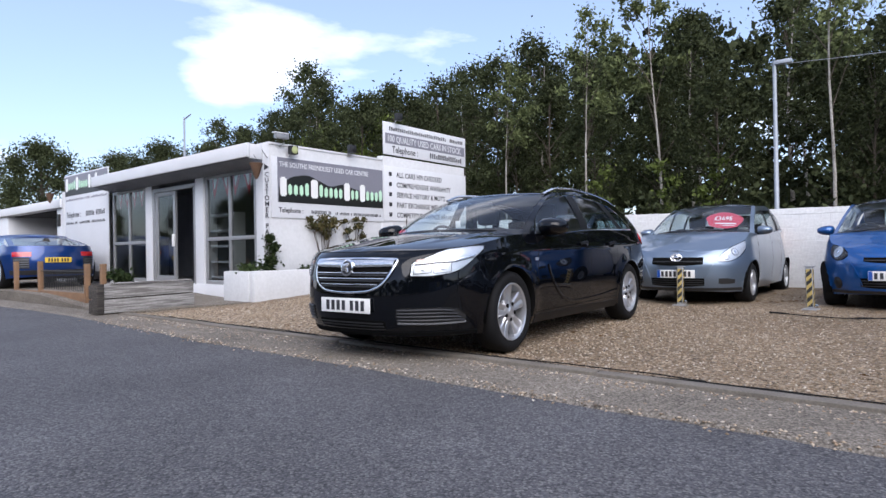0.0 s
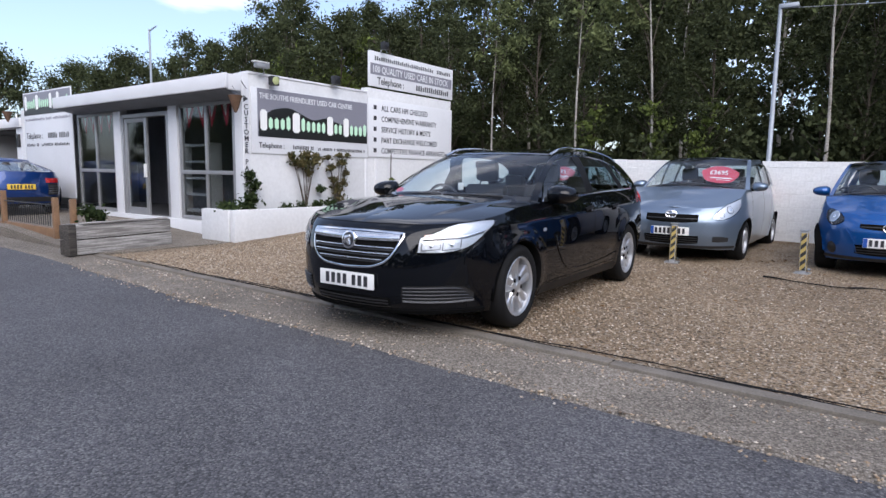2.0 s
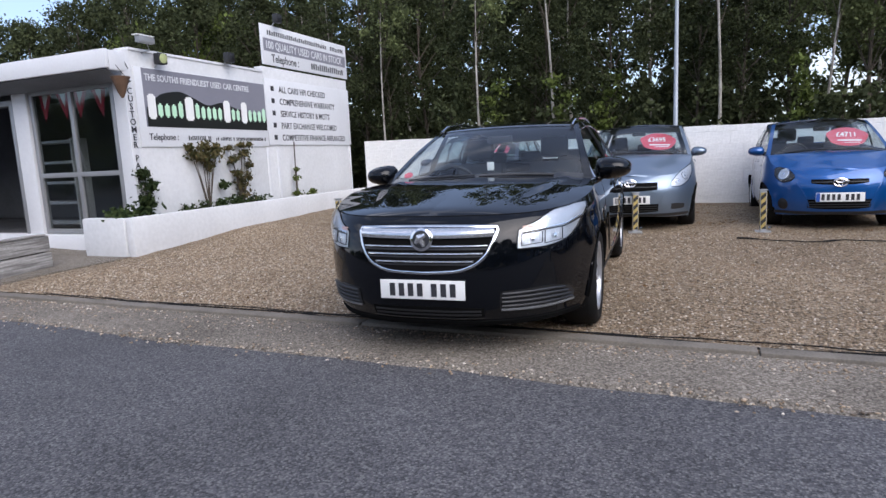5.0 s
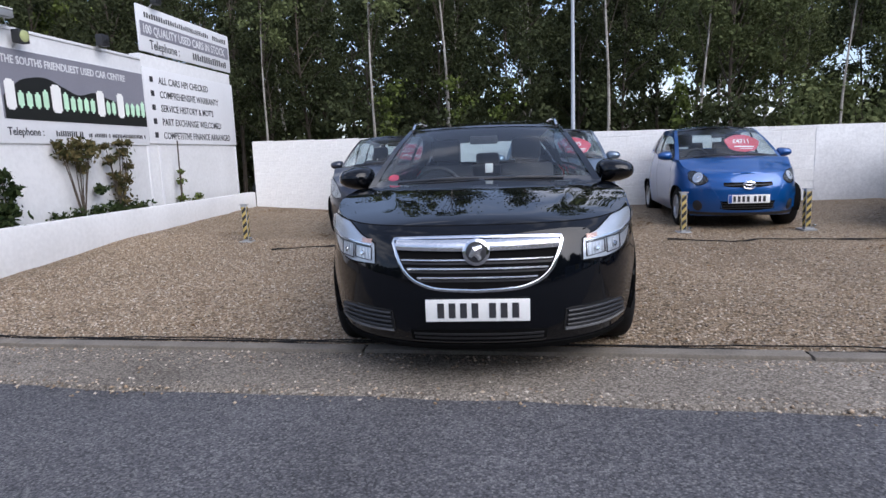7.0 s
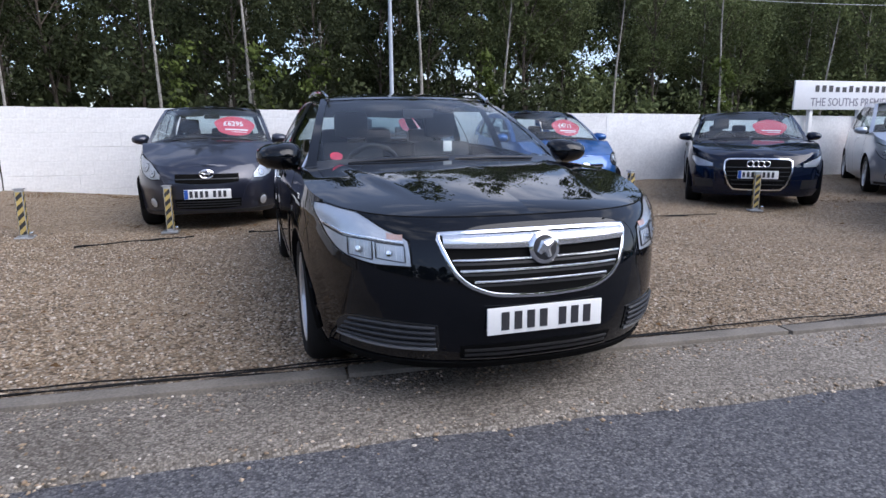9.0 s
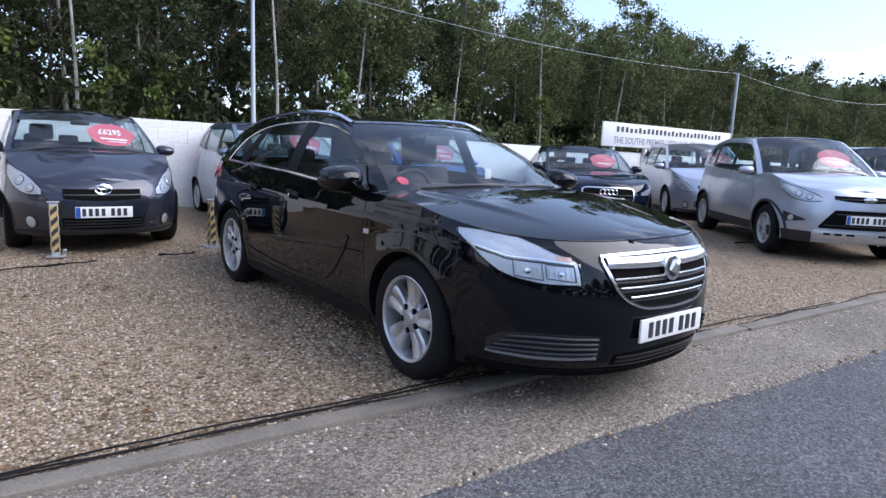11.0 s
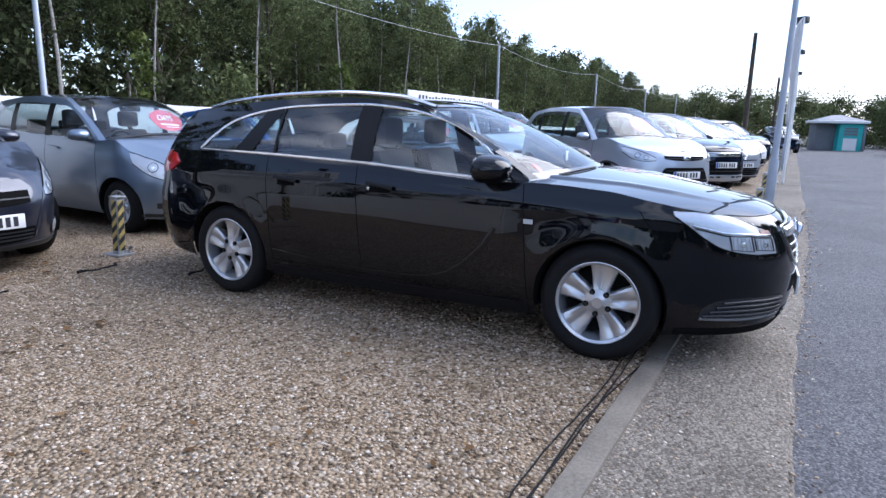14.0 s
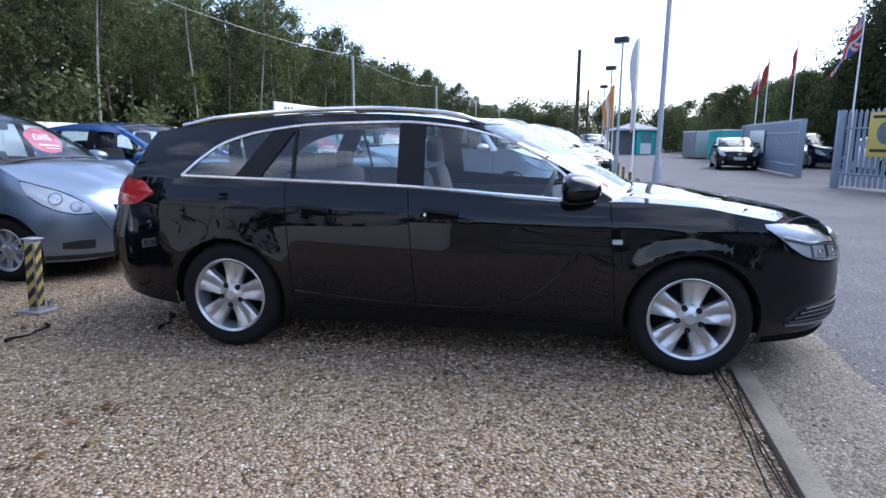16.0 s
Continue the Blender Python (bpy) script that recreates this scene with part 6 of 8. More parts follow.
def estate_details(S, c, col, ws):
    # grille: dark recess, chrome surround, thick upper bar, slats and badge
    lo = curve((0, 0.530), (0.13, 0.540), (0.225, 0.572), (0.29, 0.624), (0.335, 0.705), (0.352, 0.752))
    hi = curve((0, 0.776), (0.27, 0.774), (0.352, 0.764))
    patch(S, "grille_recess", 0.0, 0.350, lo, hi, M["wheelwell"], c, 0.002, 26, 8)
    ring = [(0.0, 0.783)] + [(0.352 * i / 8, 0.783 - 0.008 * (i / 8) ** 2) for i in range(1, 9)] + [(0.358, 0.757)] + [(0.352 - 0.352 * i / 20, lo(0.352 - 0.352 * i / 20) - 0.004) for i in range(1, 21)]
    band(S, "grille_surround", ring, 0.016, M["chrome"], c, 0.012)
    patch(S, "grille_bar", 0.0, 0.336, lambda s: 0.716 + 0.02 * s, lambda s: 0.770, M["satin"], c, 0.014, 20, 6, bulge=0.010)
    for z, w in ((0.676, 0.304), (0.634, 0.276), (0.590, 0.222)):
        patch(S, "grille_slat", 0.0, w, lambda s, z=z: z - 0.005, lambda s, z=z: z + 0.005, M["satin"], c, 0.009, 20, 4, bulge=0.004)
        # Dark strip below each slat puts the slat's shade into colour.
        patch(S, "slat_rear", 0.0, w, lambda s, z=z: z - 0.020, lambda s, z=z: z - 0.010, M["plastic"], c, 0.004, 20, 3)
    p = S.skin(0, 0.712, 0.016)
    part("badge", disc(p, (0, -1, 0.15), 0.068, 0.014, 32), M["chrome"], c)
    part("badge_ground", disc(p + Vector((0, -0.0135, 0.002)), (0, -1, 0.15), 0.052, 0.003, 24), M["ribgrey"], c)
    bm = bmesh.new()
    tube([p + Vector((-0.03, -0.019, -0.02)), p + Vector((-0.005, -0.02, 0.012)), p + Vector((0.03, -0.018, 0.028))], [0.012, 0.026, 0.014], 8, bm)
    tube([p + Vector((-0.005, -0.02, 0.01)), p + Vector((0.018, -0.019, -0.036))], [0.022, 0.012], 8, bm)
    part("badge_emblem", bm, M["satin"], c)
    # lower intake under the number plate
    patch(S, "lower_intake", 0.0, 0.285, lambda s: 0.258 + 0.06 * s * s, lambda s: 0.325 - 0.03 * s, M["wheelwell"], c, 0.002, 20, 6)
    for z in (0.276, 0.298):
        patch(S, "intake_bar", 0.0, 0.265, lambda s, z=z: z - 0.005, lambda s, z=z: z + 0.004, M["plastic"], c, 0.010, 16, 3)
    band(S, "intake_edge", [(0.28 * i / 10, 0.252 + 0.06 * (0.28 * i / 10) ** 2) for i in range(11)], 0.008, M["gloss"], c, 0.008)
    # ribbed corner grilles with a pale lower lip
    flo, fhi = curve((0.385, 0.305), (0.7, 0.300), (1.0, 0.305)), curve((0.385, 0.408), (0.7, 0.412), (0.90, 0.398), (1.0, 0.345))
    patch(S, "corner_grille", 0.385, 0.99, flo, fhi, M["plastic"], c, 0.001)
    for k in range(4):
        t = 0.22 + 0.23 * k
        patch(S, "rib", 0.395, 0.975 - 0.035 * k, lambda s, t=t: flo(s) + (fhi(s) - flo(s)) * t - 0.008, lambda s, t=t: flo(s) + (fhi(s) - flo(s)) * t + 0.007, M["ribgrey"], c, 0.010, 20, 4, bulge=0.005)
    band(S, "corner_trim", [(0.39 + 0.60 * i / 14, flo(0.39 + 0.60 * i / 14) - 0.001) for i in range(15)], 0.012, M["satin_dark"], c, 0.010)
    band(S, "corner_frame", [(0.385, 0.30), (0.381, 0.35), (0.385, 0.408)] + [(0.385 + 0.605 * i / 14, fhi(0.385 + 0.605 * i / 14) + 0.004) for i in range(1, 15)], 0.007, M["gloss"], c, 0.004)
    # lamp insides: two square reflectors below, a clear upper lamp, a pale indicator by the grille
    for sg in (1, -1):
        for s, z, r in ((0.59, 0.698, 0.013), (0.76, 0.706, 0.015)):
            q = S.skin(sg * s, z, 0.008)
            n = (S.skin(sg * s, z, 0.05) - q).normalized()
            part("lamp_bulb", disc(q, n, r, 0.008, 20), M["chrome"], c)
    for s0, s1, z0, z1 in ((0.515, 0.665, 0.664, 0.730), (0.685, 0.835, 0.668, 0.744)):
        ring = along([(s0, z0), (s1, z0 + 0.012), (s1, z1 + 0.008), (s0, z1), (s0, z0)], 5)
        band(S, "reflector_frame", ring, 0.004, M["plastic"], c, 0.007)
        for k in range(5):
            sk = s0 + (s1 - s0) * (0.12 + 0.19 * k)
            band(S, "flute", [(sk, z0 + 0.008), (sk, (z0 + z1) / 2), (sk, z1 - 0.004)], 0.006, M["bowl"], c, 0.006)
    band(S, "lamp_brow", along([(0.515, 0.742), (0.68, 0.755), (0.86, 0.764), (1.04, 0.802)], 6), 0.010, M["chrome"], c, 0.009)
    # Shade under the brow, painted as a dark band.
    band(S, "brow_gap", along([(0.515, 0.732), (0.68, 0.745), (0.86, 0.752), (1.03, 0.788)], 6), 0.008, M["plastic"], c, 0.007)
    patch(S, "indicator", 0.52, 0.60, lambda s: 0.752, lambda s: 0.772 + 0.10 * max(0, s - 0.55), M["peach"], c, 0.006, 12, 4, label="pale peach indicator behind the lamp cover")
    lamp_lo, lamp_hi = curve(*LAMP_LO), curve(*LAMP_HI)
    edge_l = [(a, lamp_lo(a) - 0.004) for a in fr(0.49, 1.115, 24)]
    edge_h = [(a, min(lamp_hi(a) + 0.003, S.top(S.outline(a, 0.7).y) - 0.008)) for a in fr(0.49, 1.115, 24)]
    band(S, "lamp_rim", edge_l, 0.008, M["wheelwell"], c, 0.003)
    band(S, "lamp_rim", edge_h, 0.006, M["wheelwell"], c, 0.003)
    band(S, "lamp_rim", [(0.487, 0.655), (0.487, 0.70), (0.495, 0.755)], 0.007, M["wheelwell"], c, 0.003)
    # chrome line round the side windows
    lo2, hi2 = curve(*S.dlo_lo), curve(*S.dlo_hi)
    y0, y1 = S.dlo_lo[0][0], S.dlo_lo[-1][0]
    band(S, "window_chrome", [(y, lo2(y) - 0.006) for y in fr(y0 - 0.02, y1 + 0.02, 50)], 0.017, M["chrome"], c, 0.006, on="side")
    band(S, "window_chrome", [(y0 - 0.02, lo2(y0))] + [(y, hi2(y) + 0.006) for y in fr(y0, y1, 70)] + [(y1 + 0.02, lo2(y1) - 0.002)], 0.015, M["chrome"], c, 0.006, on="side")
    # roof rails
    for sg in (1, -1):
        pts = []
        for y in fr(1.18, 3.2, 40):
            t = (y - 1.18) / 2.02
            lift = 0.018 * step(0, 0.10, t) * step(0, 0.12, 1 - t) + 0.004
            pts.append((sg * (S.roof_x(y) - 0.035), y, S.roof_z(y) + 0.012 + lift))
        part("roof_rail", tube(pts, 0.014, 8), M["chrome"], c, "satin silver roof rail")
    # tail lamps wrap the corner
    s0 = S.s_of_y(3.05)
    patch(S, "tail_lamp", s0 + 0.17, s0 + 0.60, curve((s0 + 0.17, 0.955), (s0 + 0.3, 0.89), (s0 + 0.6, 0.86)), curve((s0 + 0.17, 0.965), (s0 + 0.3, 1.03), (s0 + 0.6, 1.045)), M["redlens"], c, 0.008, bulge=0.01)
    # indicator on the wing, fuel cap seam, sill blade
    patch(S, "side_repeater", S.s_of_y(0.385), S.s_of_y(0.445), lambda s: 0.742, lambda s: 0.772, M["lampglass"], c, 0.006, 6, 3)
    patch(S, "repeater_base", S.s_of_y(0.388), S.s_of_y(0.442), lambda s: 0.744, lambda s: 0.770, M["bowl"], c, 0.002, 6, 3)
    band(S, "sill_line", [(S.s_of_y(y), 0.292 + 0.012 * (y - 0.4)) for y in fr(0.42, 2.32, 30)], 0.006, M["wheelwell"], c, 0.0005)
    patch(S, "sill_cover", S.s_of_y(0.40), S.s_of_y(2.34), lambda s: 0.20, lambda s: 0.275, M["pillar"], c, 0.004, 20, 4)
    # pressed crease low on the front door
    pts = [(2.30, 0.385), (2.1, 0.365), (1.8, 0.345), (1.5, 0.335), (1.25, 0.335), (1.06, 0.35), (0.93, 0.39), (0.83, 0.45), (0.75, 0.52), (0.68, 0.60), (0.62, 0.70)]
    band(S, "door_crease", [(S.s_of_y(y), z) for y, z in along(pts, 6)], 0.030, col, c, 0.005)
    for b in (1.60, 2.36):
        patch(S, "handle_cup", S.s_of_y(b - 0.27), S.s_of_y(b - 0.12), lambda s: 0.855, lambda s: 0.905, M["wheelwell"], c, 0.0015, 12, 4)
    for sg in (1, -1):
        part("door_lock", disc(S.skin(sg * S.s_of_y(1.49), 0.878, 0.002), (sg, 0, 0.05), 0.010, 0.004, 12), M["chrome"], c)
    # bumper and lamp joints, bonnet edge
    band(S, "bonnet_seam", [(a, S.top(S.outline(a, 0.7).y) - 0.004) for a in fr(0.0, 0.80, 24)], 0.006, M["wheelwell"], c, 0.0006)
    band(S, "bumper_seam", [(1.30 - 0.1 * i / 8, 0.86 - 0.22 * i / 8) for i in range(9)], 0.005, M["wheelwell"], c, 0.0003)
    # aerial and inner mirror
    part("aerial", tube([(0, 3.25, 1.41), (0, 3.33, 1.52)], [0.006, 0.003], 6), M["plastic"], c)
    part("inner_mirror", block(-0.11, 0.98, 1.27, 0.11, 1.01, 1.335, 0.012), M["interior"], c)
    q = ws(-0.80, 0.10)
    part("red_sticker", disc(q + Vector((0, 0.012, -0.004)), (0, -0.6, 0.8), 0.038, 0.002, 20), M["sticker"], c, "round red sticker inside the windscreen")
    part("tax_disc", block(0.02, 0.47, 1.06, 0.075, 0.475, 1.125, 0.004), M["plate"], c)
    # splitter under the bumper, near-black to put the shade there into its colour
    patch(S, "bumper_lip", 0.0, 1.1, lambda s: 0.205, lambda s: 0.235, M["wheelwell"], c, 0.008, 24, 3)


estate, _ = car("estate_car", EST, "black", pose(0, 0, 0.004), "glossy black estate car with chrome grille and silver wheels on gravel", plate_z=0.43, card=False, euro=False,
    lamps=[dict(s=(0.49, 1.115), lo=LAMP_LO, hi=LAMP_HI)],
    extras=estate_details)


# ---- the other cars ----
def shape(L, W, H, wb, fo, R, rim, nose_z, cowl_z, ws0, ws1, belt0, belt1, rt, rb, posts, doors, sill=0.2, roof_drop=0.06, pf=2.3, crease=0.005, pillars=None, flare=0.016, mirror_y=None):
    """A car's skin from its main sizes: length, width, height, wheelbase, front overhang and so on."""
    w, yF, yR = W / 2, -fo, L - fo
    hr = H - 0.05
    lo0, lo1 = ws0 + 0.34, rb - 0.30
    hs = hr - 0.075
    m1 = (ws1 + rt) / 2
    slope = (hr - 0.03 - belt0) / (ws1 + 0.14 - ws0 - 0.2)
    hi = [(lo0, belt0 + 0.03), (lo0 + 0.16, belt0 + 0.05 + 0.16 * slope), (ws1 + 0.12, hs - 0.03), (m1, hs), (rt - 0.25, hs - 0.03 - roof_drop * 0.4), (lo1, belt1 + 0.06)]
    ds = doors
    ps = pillars or [(p, 0.11, 0.02) for p in posts]
    return Shape(
        wb=wb, R=R, rim=rim, arch=R + 0.035, mid=(yF + yR) / 2, taper=0.05, flare=flare, crease=crease, crease_z=belt0 - 0.12,
        widths=[(0.12, 0.90 * w), (0.25, 0.955 * w), (0.42, 0.985 * w), (0.6, w), (0.78, 0.99 * w), (belt0, 0.945 * w), (belt1 + 0.05, 0.92 * w), (belt1 + 0.25, 0.86 * w)],
        noses=[(0.12, yF + 0.12), (0.25, yF + 0.03), (0.40, yF), (0.55, yF + 0.005), (nose_z - 0.08, yF + 0.04), (nose_z + 0.02, yF + 0.12), (nose_z + 0.14, yF + 0.28), (1.3, yF + 0.9)],
        tails=[(0.2, yR - 0.10), (0.38, yR - 0.02), (0.55, yR), (0.75, yR - 0.03), (belt1, yR - 0.10), (belt1 + 0.3, yR - 0.2)],
        tops=[(yF - 0.1, nose_z), (yF + 0.15, nose_z + 0.03), (yF + 0.45, nose_z + 0.45 * (cowl_z - nose_z)), (ws0 - 0.1, cowl_z - 0.035), (ws0 + 0.35, belt0), (wb * 0.7, (belt0 + belt1) / 2), (rb - 0.3, belt1), (yR + 0.1, belt1 + 0.01)],
        sills=[(yF - 0.1, sill + 0.01), (yF + 0.3, sill - 0.02), (0.4, sill), (wb - 0.3, sill + 0.02), (yR, sill + 0.10)],
        beltx=[(ws0, 0.87 * w), (ws0 + 0.5, 0.93 * w), (wb * 0.6, 0.935 * w), (wb, 0.91 * w), (rb, 0.83 * w)],
        roofx=[(ws0 + 0.2, 0.73 * w), (ws1, 0.745 * w), (m1, 0.755 * w), (rt, 0.70 * w)],
        roofz=[(ws0 + 0.2, belt0 + 0.1), (ws0 + (ws1 - ws0) * 0.6, belt0 + (hr - belt0) * 0.60), (ws1 + 0.12, hr - 0.035), (m1, hr), (rt - 0.3, hr - roof_drop * 0.5), (rt + 0.05, hr - roof_drop)],
        bow=0.02, cf=yF + 0.9, cr=yR - 0.75, arc_f=1.32, arc_r=1.15, pf=pf, qf=2.6, pr=2.3, qr=2.6,
        cowl=ws0 + 0.18, cowl_mid=ws0 + 0.02, bonnet=curve((yF - 0.05, nose_z), (yF + 0.1, nose_z + 0.035), (yF + 0.3, nose_z + 0.45 * (cowl_z - nose_z)), (ws0 - 0.2, cowl_z - 0.02), (ws0 + 0.1, cowl_z + 0.01)),
        a_base=(ws0 + 0.2, belt0 - 0.01), a_top=(ws1 + 0.14, hr - 0.03), d_base=(rb - 0.05, belt1), d_top=(rt, hr - roof_drop),
        ws_base=(ws0, cowl_z + 0.005), ws_top=(ws1, H - 0.035), rw_base=(rb + 0.12, belt1), rw_top=(rt + 0.10, hr - roof_drop + 0.02), crown=0.045,
        dlo_lo=[(lo0, belt0 + 0.015), (m1, (belt0 + belt1) / 2 + 0.02), (lo1, belt1 + 0.045)], dlo_hi=hi,
        posts=posts, pillars=ps, doors=ds, seam_lean=0.003, handle_z=belt0 - 0.10, mirror=(mirror_y or lo0 + 0.10, belt0 + 0.02), seat_y=ws0 + 0.95)


def facing(x, y, rz, fo):
    """The pose that puts the front bumper's middle at (x, y)."""
    q = SITE.inverted() @ Vector((x, y, 0))
    return pose(x, y, 0.008 + (rise(q.x, q.y) if q.y > 0.2 else 0), 0, 0, rz) @ pose(0, fo, 0)


def hi2_edge(t, lower, top):
    """Height along the moulded edge that runs from the lower grille up to the lamp."""
    return lower[1] + 0.02 + (top - 0.06 - lower[1]) * t


def small_face(upper, lower, badge_z, fogs=True, plate_dark=True):
    """Nose details of a small car: grilles, badge, fog lamps."""
    def f(S, c, col, ws):
        s, lo, hi = upper
        patch(S, "upper_grille", 0, s, lambda a: lo + 0.02 * (a / s) ** 2, lambda a: hi, M["wheelwell"], c, 0.003, 18, 5)
        patch(S, "grille_bar", 0, s * 0.96, lambda a: (lo + hi) / 2 - 0.006, lambda a: (lo + hi) / 2 + 0.005, M["ribgrey"], c, 0.008, 14, 3)
        band(S, "bumper_crease", [(s + 0.03 + 0.16 * (i / 10) ** 1.6, hi2_edge(i / 10, lower, hi)) for i in range(11)], 0.014, col, c, 0.004)
        s2, lo2, hi2 = lower
        patch(S, "lower_grille", 0, s2, lambda a: lo2 + 0.02 * (a / s2) ** 2, lambda a: hi2, M["wheelwell"], c, 0.003, 18, 5)
        for k in range(3):
            z = lo2 + (hi2 - lo2) * (0.25 + 0.25 * k)
            patch(S, "grille_bar", 0, s2 * 0.95, lambda a: z - 0.006, lambda a: z + 0.006, M["ribgrey"], c, 0.008, 14, 3)
        p = S.skin(0, badge_z, 0.022)
        bm = bmesh.new()
        tube([p + Vector((0.075 * math.cos(a), -0.004, 0.05 * math.sin(a))) for a in fr(0, 2 * math.pi, 20)], 0.008, 6, bm)
        tube([p + Vector((0.028 * math.cos(a), -0.006, 0.046 * math.sin(a))) for a in fr(0, 2 * math.pi, 16)], 0.007, 6, bm)
        tube([p + Vector((0.05 * math.cos(a), -0.006, 0.02 + 0.02 * math.sin(a))) for a in fr(0, 2 * math.pi, 16)], 0.007, 6, bm)
        part("badge", bm, M["chrome"], c)
        if fogs == "slot":
            patch(S, "fog_recess", 0.52, 0.80, lambda a: 0.292 + 0.05 * abs(a - 0.62), lambda a: 0.372 - 0.12 * max(0, a - 0.66), M["plastic"], c, 0.003, 12, 5)
        elif fogs:
            for sg in (1, -1):
                q = S.skin(sg * 0.66, 0.33, 0.002)
                n = (S.skin(sg * 0.66, 0.33, 0.05) - q).normalized()
                part("fog_lamp", disc(q, n, 0.055, 0.010), M["plastic" if fogs == "dark" else "bowl"], c)
                part("fog_lamp_ring", disc(q - n * 0.002, n, 0.075, 0.006), M["plastic"], c)
        patch(S, "bumper_lip", 0, 1.0, lambda a: S.sill(-1) - 0.005, lambda a: S.sill(-1) + 0.03, M["plastic"], c, 0.008, 20, 3)
        s0 = S.s_of_y(S.cr)
        patch(S, "tail_lamp", s0 + 0.42, s0 + 0.72, lambda a: 0.78, lambda a: 1.0, M["redlens"], c, 0.006, 10, 4)
        part("inner_mirror", block(-0.10, S.ws_top[0] - 0.16, S.ws_top[1] - 0.17, 0.10, S.ws_top[0] - 0.13, S.ws_top[1] - 0.11, 0.01), M["interior"], c)
    return f


HATCH_A = shape(3.75, 1.695, 1.53, 2.46, 0.80, 0.292, 0.19, 0.735, 1.05, 0.10, 0.98, 0.99, 1.07, 2.62, 2.78, [1.30, 2.05], [(0.36, 1.32), (1.32, 2.02)], roof_drop=0.07)
yl = [dict(round=((0.62, 0.665, 0.045), (0.76, 0.735, 0.056)), s=(0.50, 0.99), lo=[(0.50, 0.605), (0.62, 0.60), (0.75, 0.625), (0.88, 0.68), (0.99, 0.765)], hi=[(0.50, 0.665), (0.56, 0.72), (0.66, 0.79), (0.80, 0.85), (0.99, 0.89)])]
yd = small_face((0.285, 0.55, 0.665), (0.31, 0.255, 0.375), 0.655)
car("hatchback", HATCH_A, "grey", facing(-1.63, 4.45, -1, 0.80), "dark grey small hatchback with a red price card, parked on gravel", 0.435, 8, price="£6295", lamps=yl, extras=yd, group="hatchbacks in the yard")
car("hatchback", HATCH_A, "silver", facing(0.93, 4.56, -2.5, 0.80), "silver-blue small hatchback with a red price card, parked on gravel", 0.435, 8, price="£3695", lamps=yl, extras=small_face((0.285, 0.55, 0.665), (0.31, 0.255, 0.375), 0.655, "slot"), group="hatchbacks in the yard")
HATCH_B = shape(3.405, 1.615, 1.465, 2.34, 0.68, 0.28, 0.18, 0.74, 0.99, 0.12, 0.98, 0.95, 1.06, 2.42, 2.56, [1.42, 1.95], [(0.38, 1.45)], roof_drop=0.08)
car("hatchback", HATCH_B, "blue", facing(3.42, 4.55, -3.5, 0.68), "bright blue three-door hatchback with a red price card", 0.425, 8, price="£4711",
    lamps=[dict(back="plastic", round=((0.63, 0.715, 0.078),), s=(0.46, 0.82), lo=[(0.46, 0.67), (0.54, 0.625), (0.64, 0.61), (0.74, 0.64), (0.82, 0.70)], hi=[(0.46, 0.70), (0.54, 0.76), (0.64, 0.795), (0.74, 0.80), (0.82, 0.77)])], extras=small_face((0.25, 0.577, 0.645), (0.30, 0.27, 0.395), 0.60, "dark"), group="hatchbacks in the yard")


def saloon_face(S, c, col, ws):
    patch(S, "grille", 0, 0.33, lambda a: 0.30 + 0.5 * max(0, a - 0.22), lambda a: 0.70 - 0.12 * max(0, a - 0.25), M["wheelwell"], c, 0.003, 22, 8)
    ring = [(0, 0.715), (0.2, 0.715), (0.29, 0.71), (0.335, 0.68), (0.34, 0.55), (0.28, 0.36), (0.22, 0.29), (0.1, 0.285), (0, 0.285)]
    band(S, "grille_surround", along(ring, 5), 0.022, M["chrome"], c, 0.010)
    for k in range(5):
        z = 0.36 + 0.06 * k
        patch(S, "grille_bar", 0, 0.25 if z < 0.45 else 0.31, lambda a: z - 0.006, lambda a: z + 0.006, M["plastic"], c, 0.008, 14, 3)
    for k in range(4):
        p = S.skin(0, 0.645, 0.012) + Vector((-0.105 + 0.07 * k, 0, 0))
        part("badge_ring", tube([p + Vector((0.043 * math.cos(a), 0, 0.043 * math.sin(a))) for a in fr(0, 2 * math.pi, 18)], 0.007, 6), M["chrome"], c)
    patch(S, "bumper_intake", 0.52, 0.92, lambda a: 0.30, lambda a: 0.42, M["plastic"], c, 0.003, 14, 4)


SALOON = shape(4.915, 1.874, 1.455, 2.912, 0.92, 0.335, 0.235, 0.74, 0.98, 0.45, 1.35, 0.95, 1.02, 3.0, 3.45, [1.75, 2.75], [(0.62, 1.78), (1.78, 2.6)], roof_drop=0.10)
car("saloon", SALOON, "navy", pose(6.3, 4.5, 0.03, 0, 0, -38), "dark navy saloon with a large chrome-edged grille and price card", 0.50, 5, price=None,
    lamps=[dict(s=(0.52, 1.02), lo=[(0.52, 0.60), (0.8, 0.60), (1.02, 0.70)], hi=[(0.52, 0.655), (0.7, 0.70), (1.02, 0.76)])], extras=saloon_face)


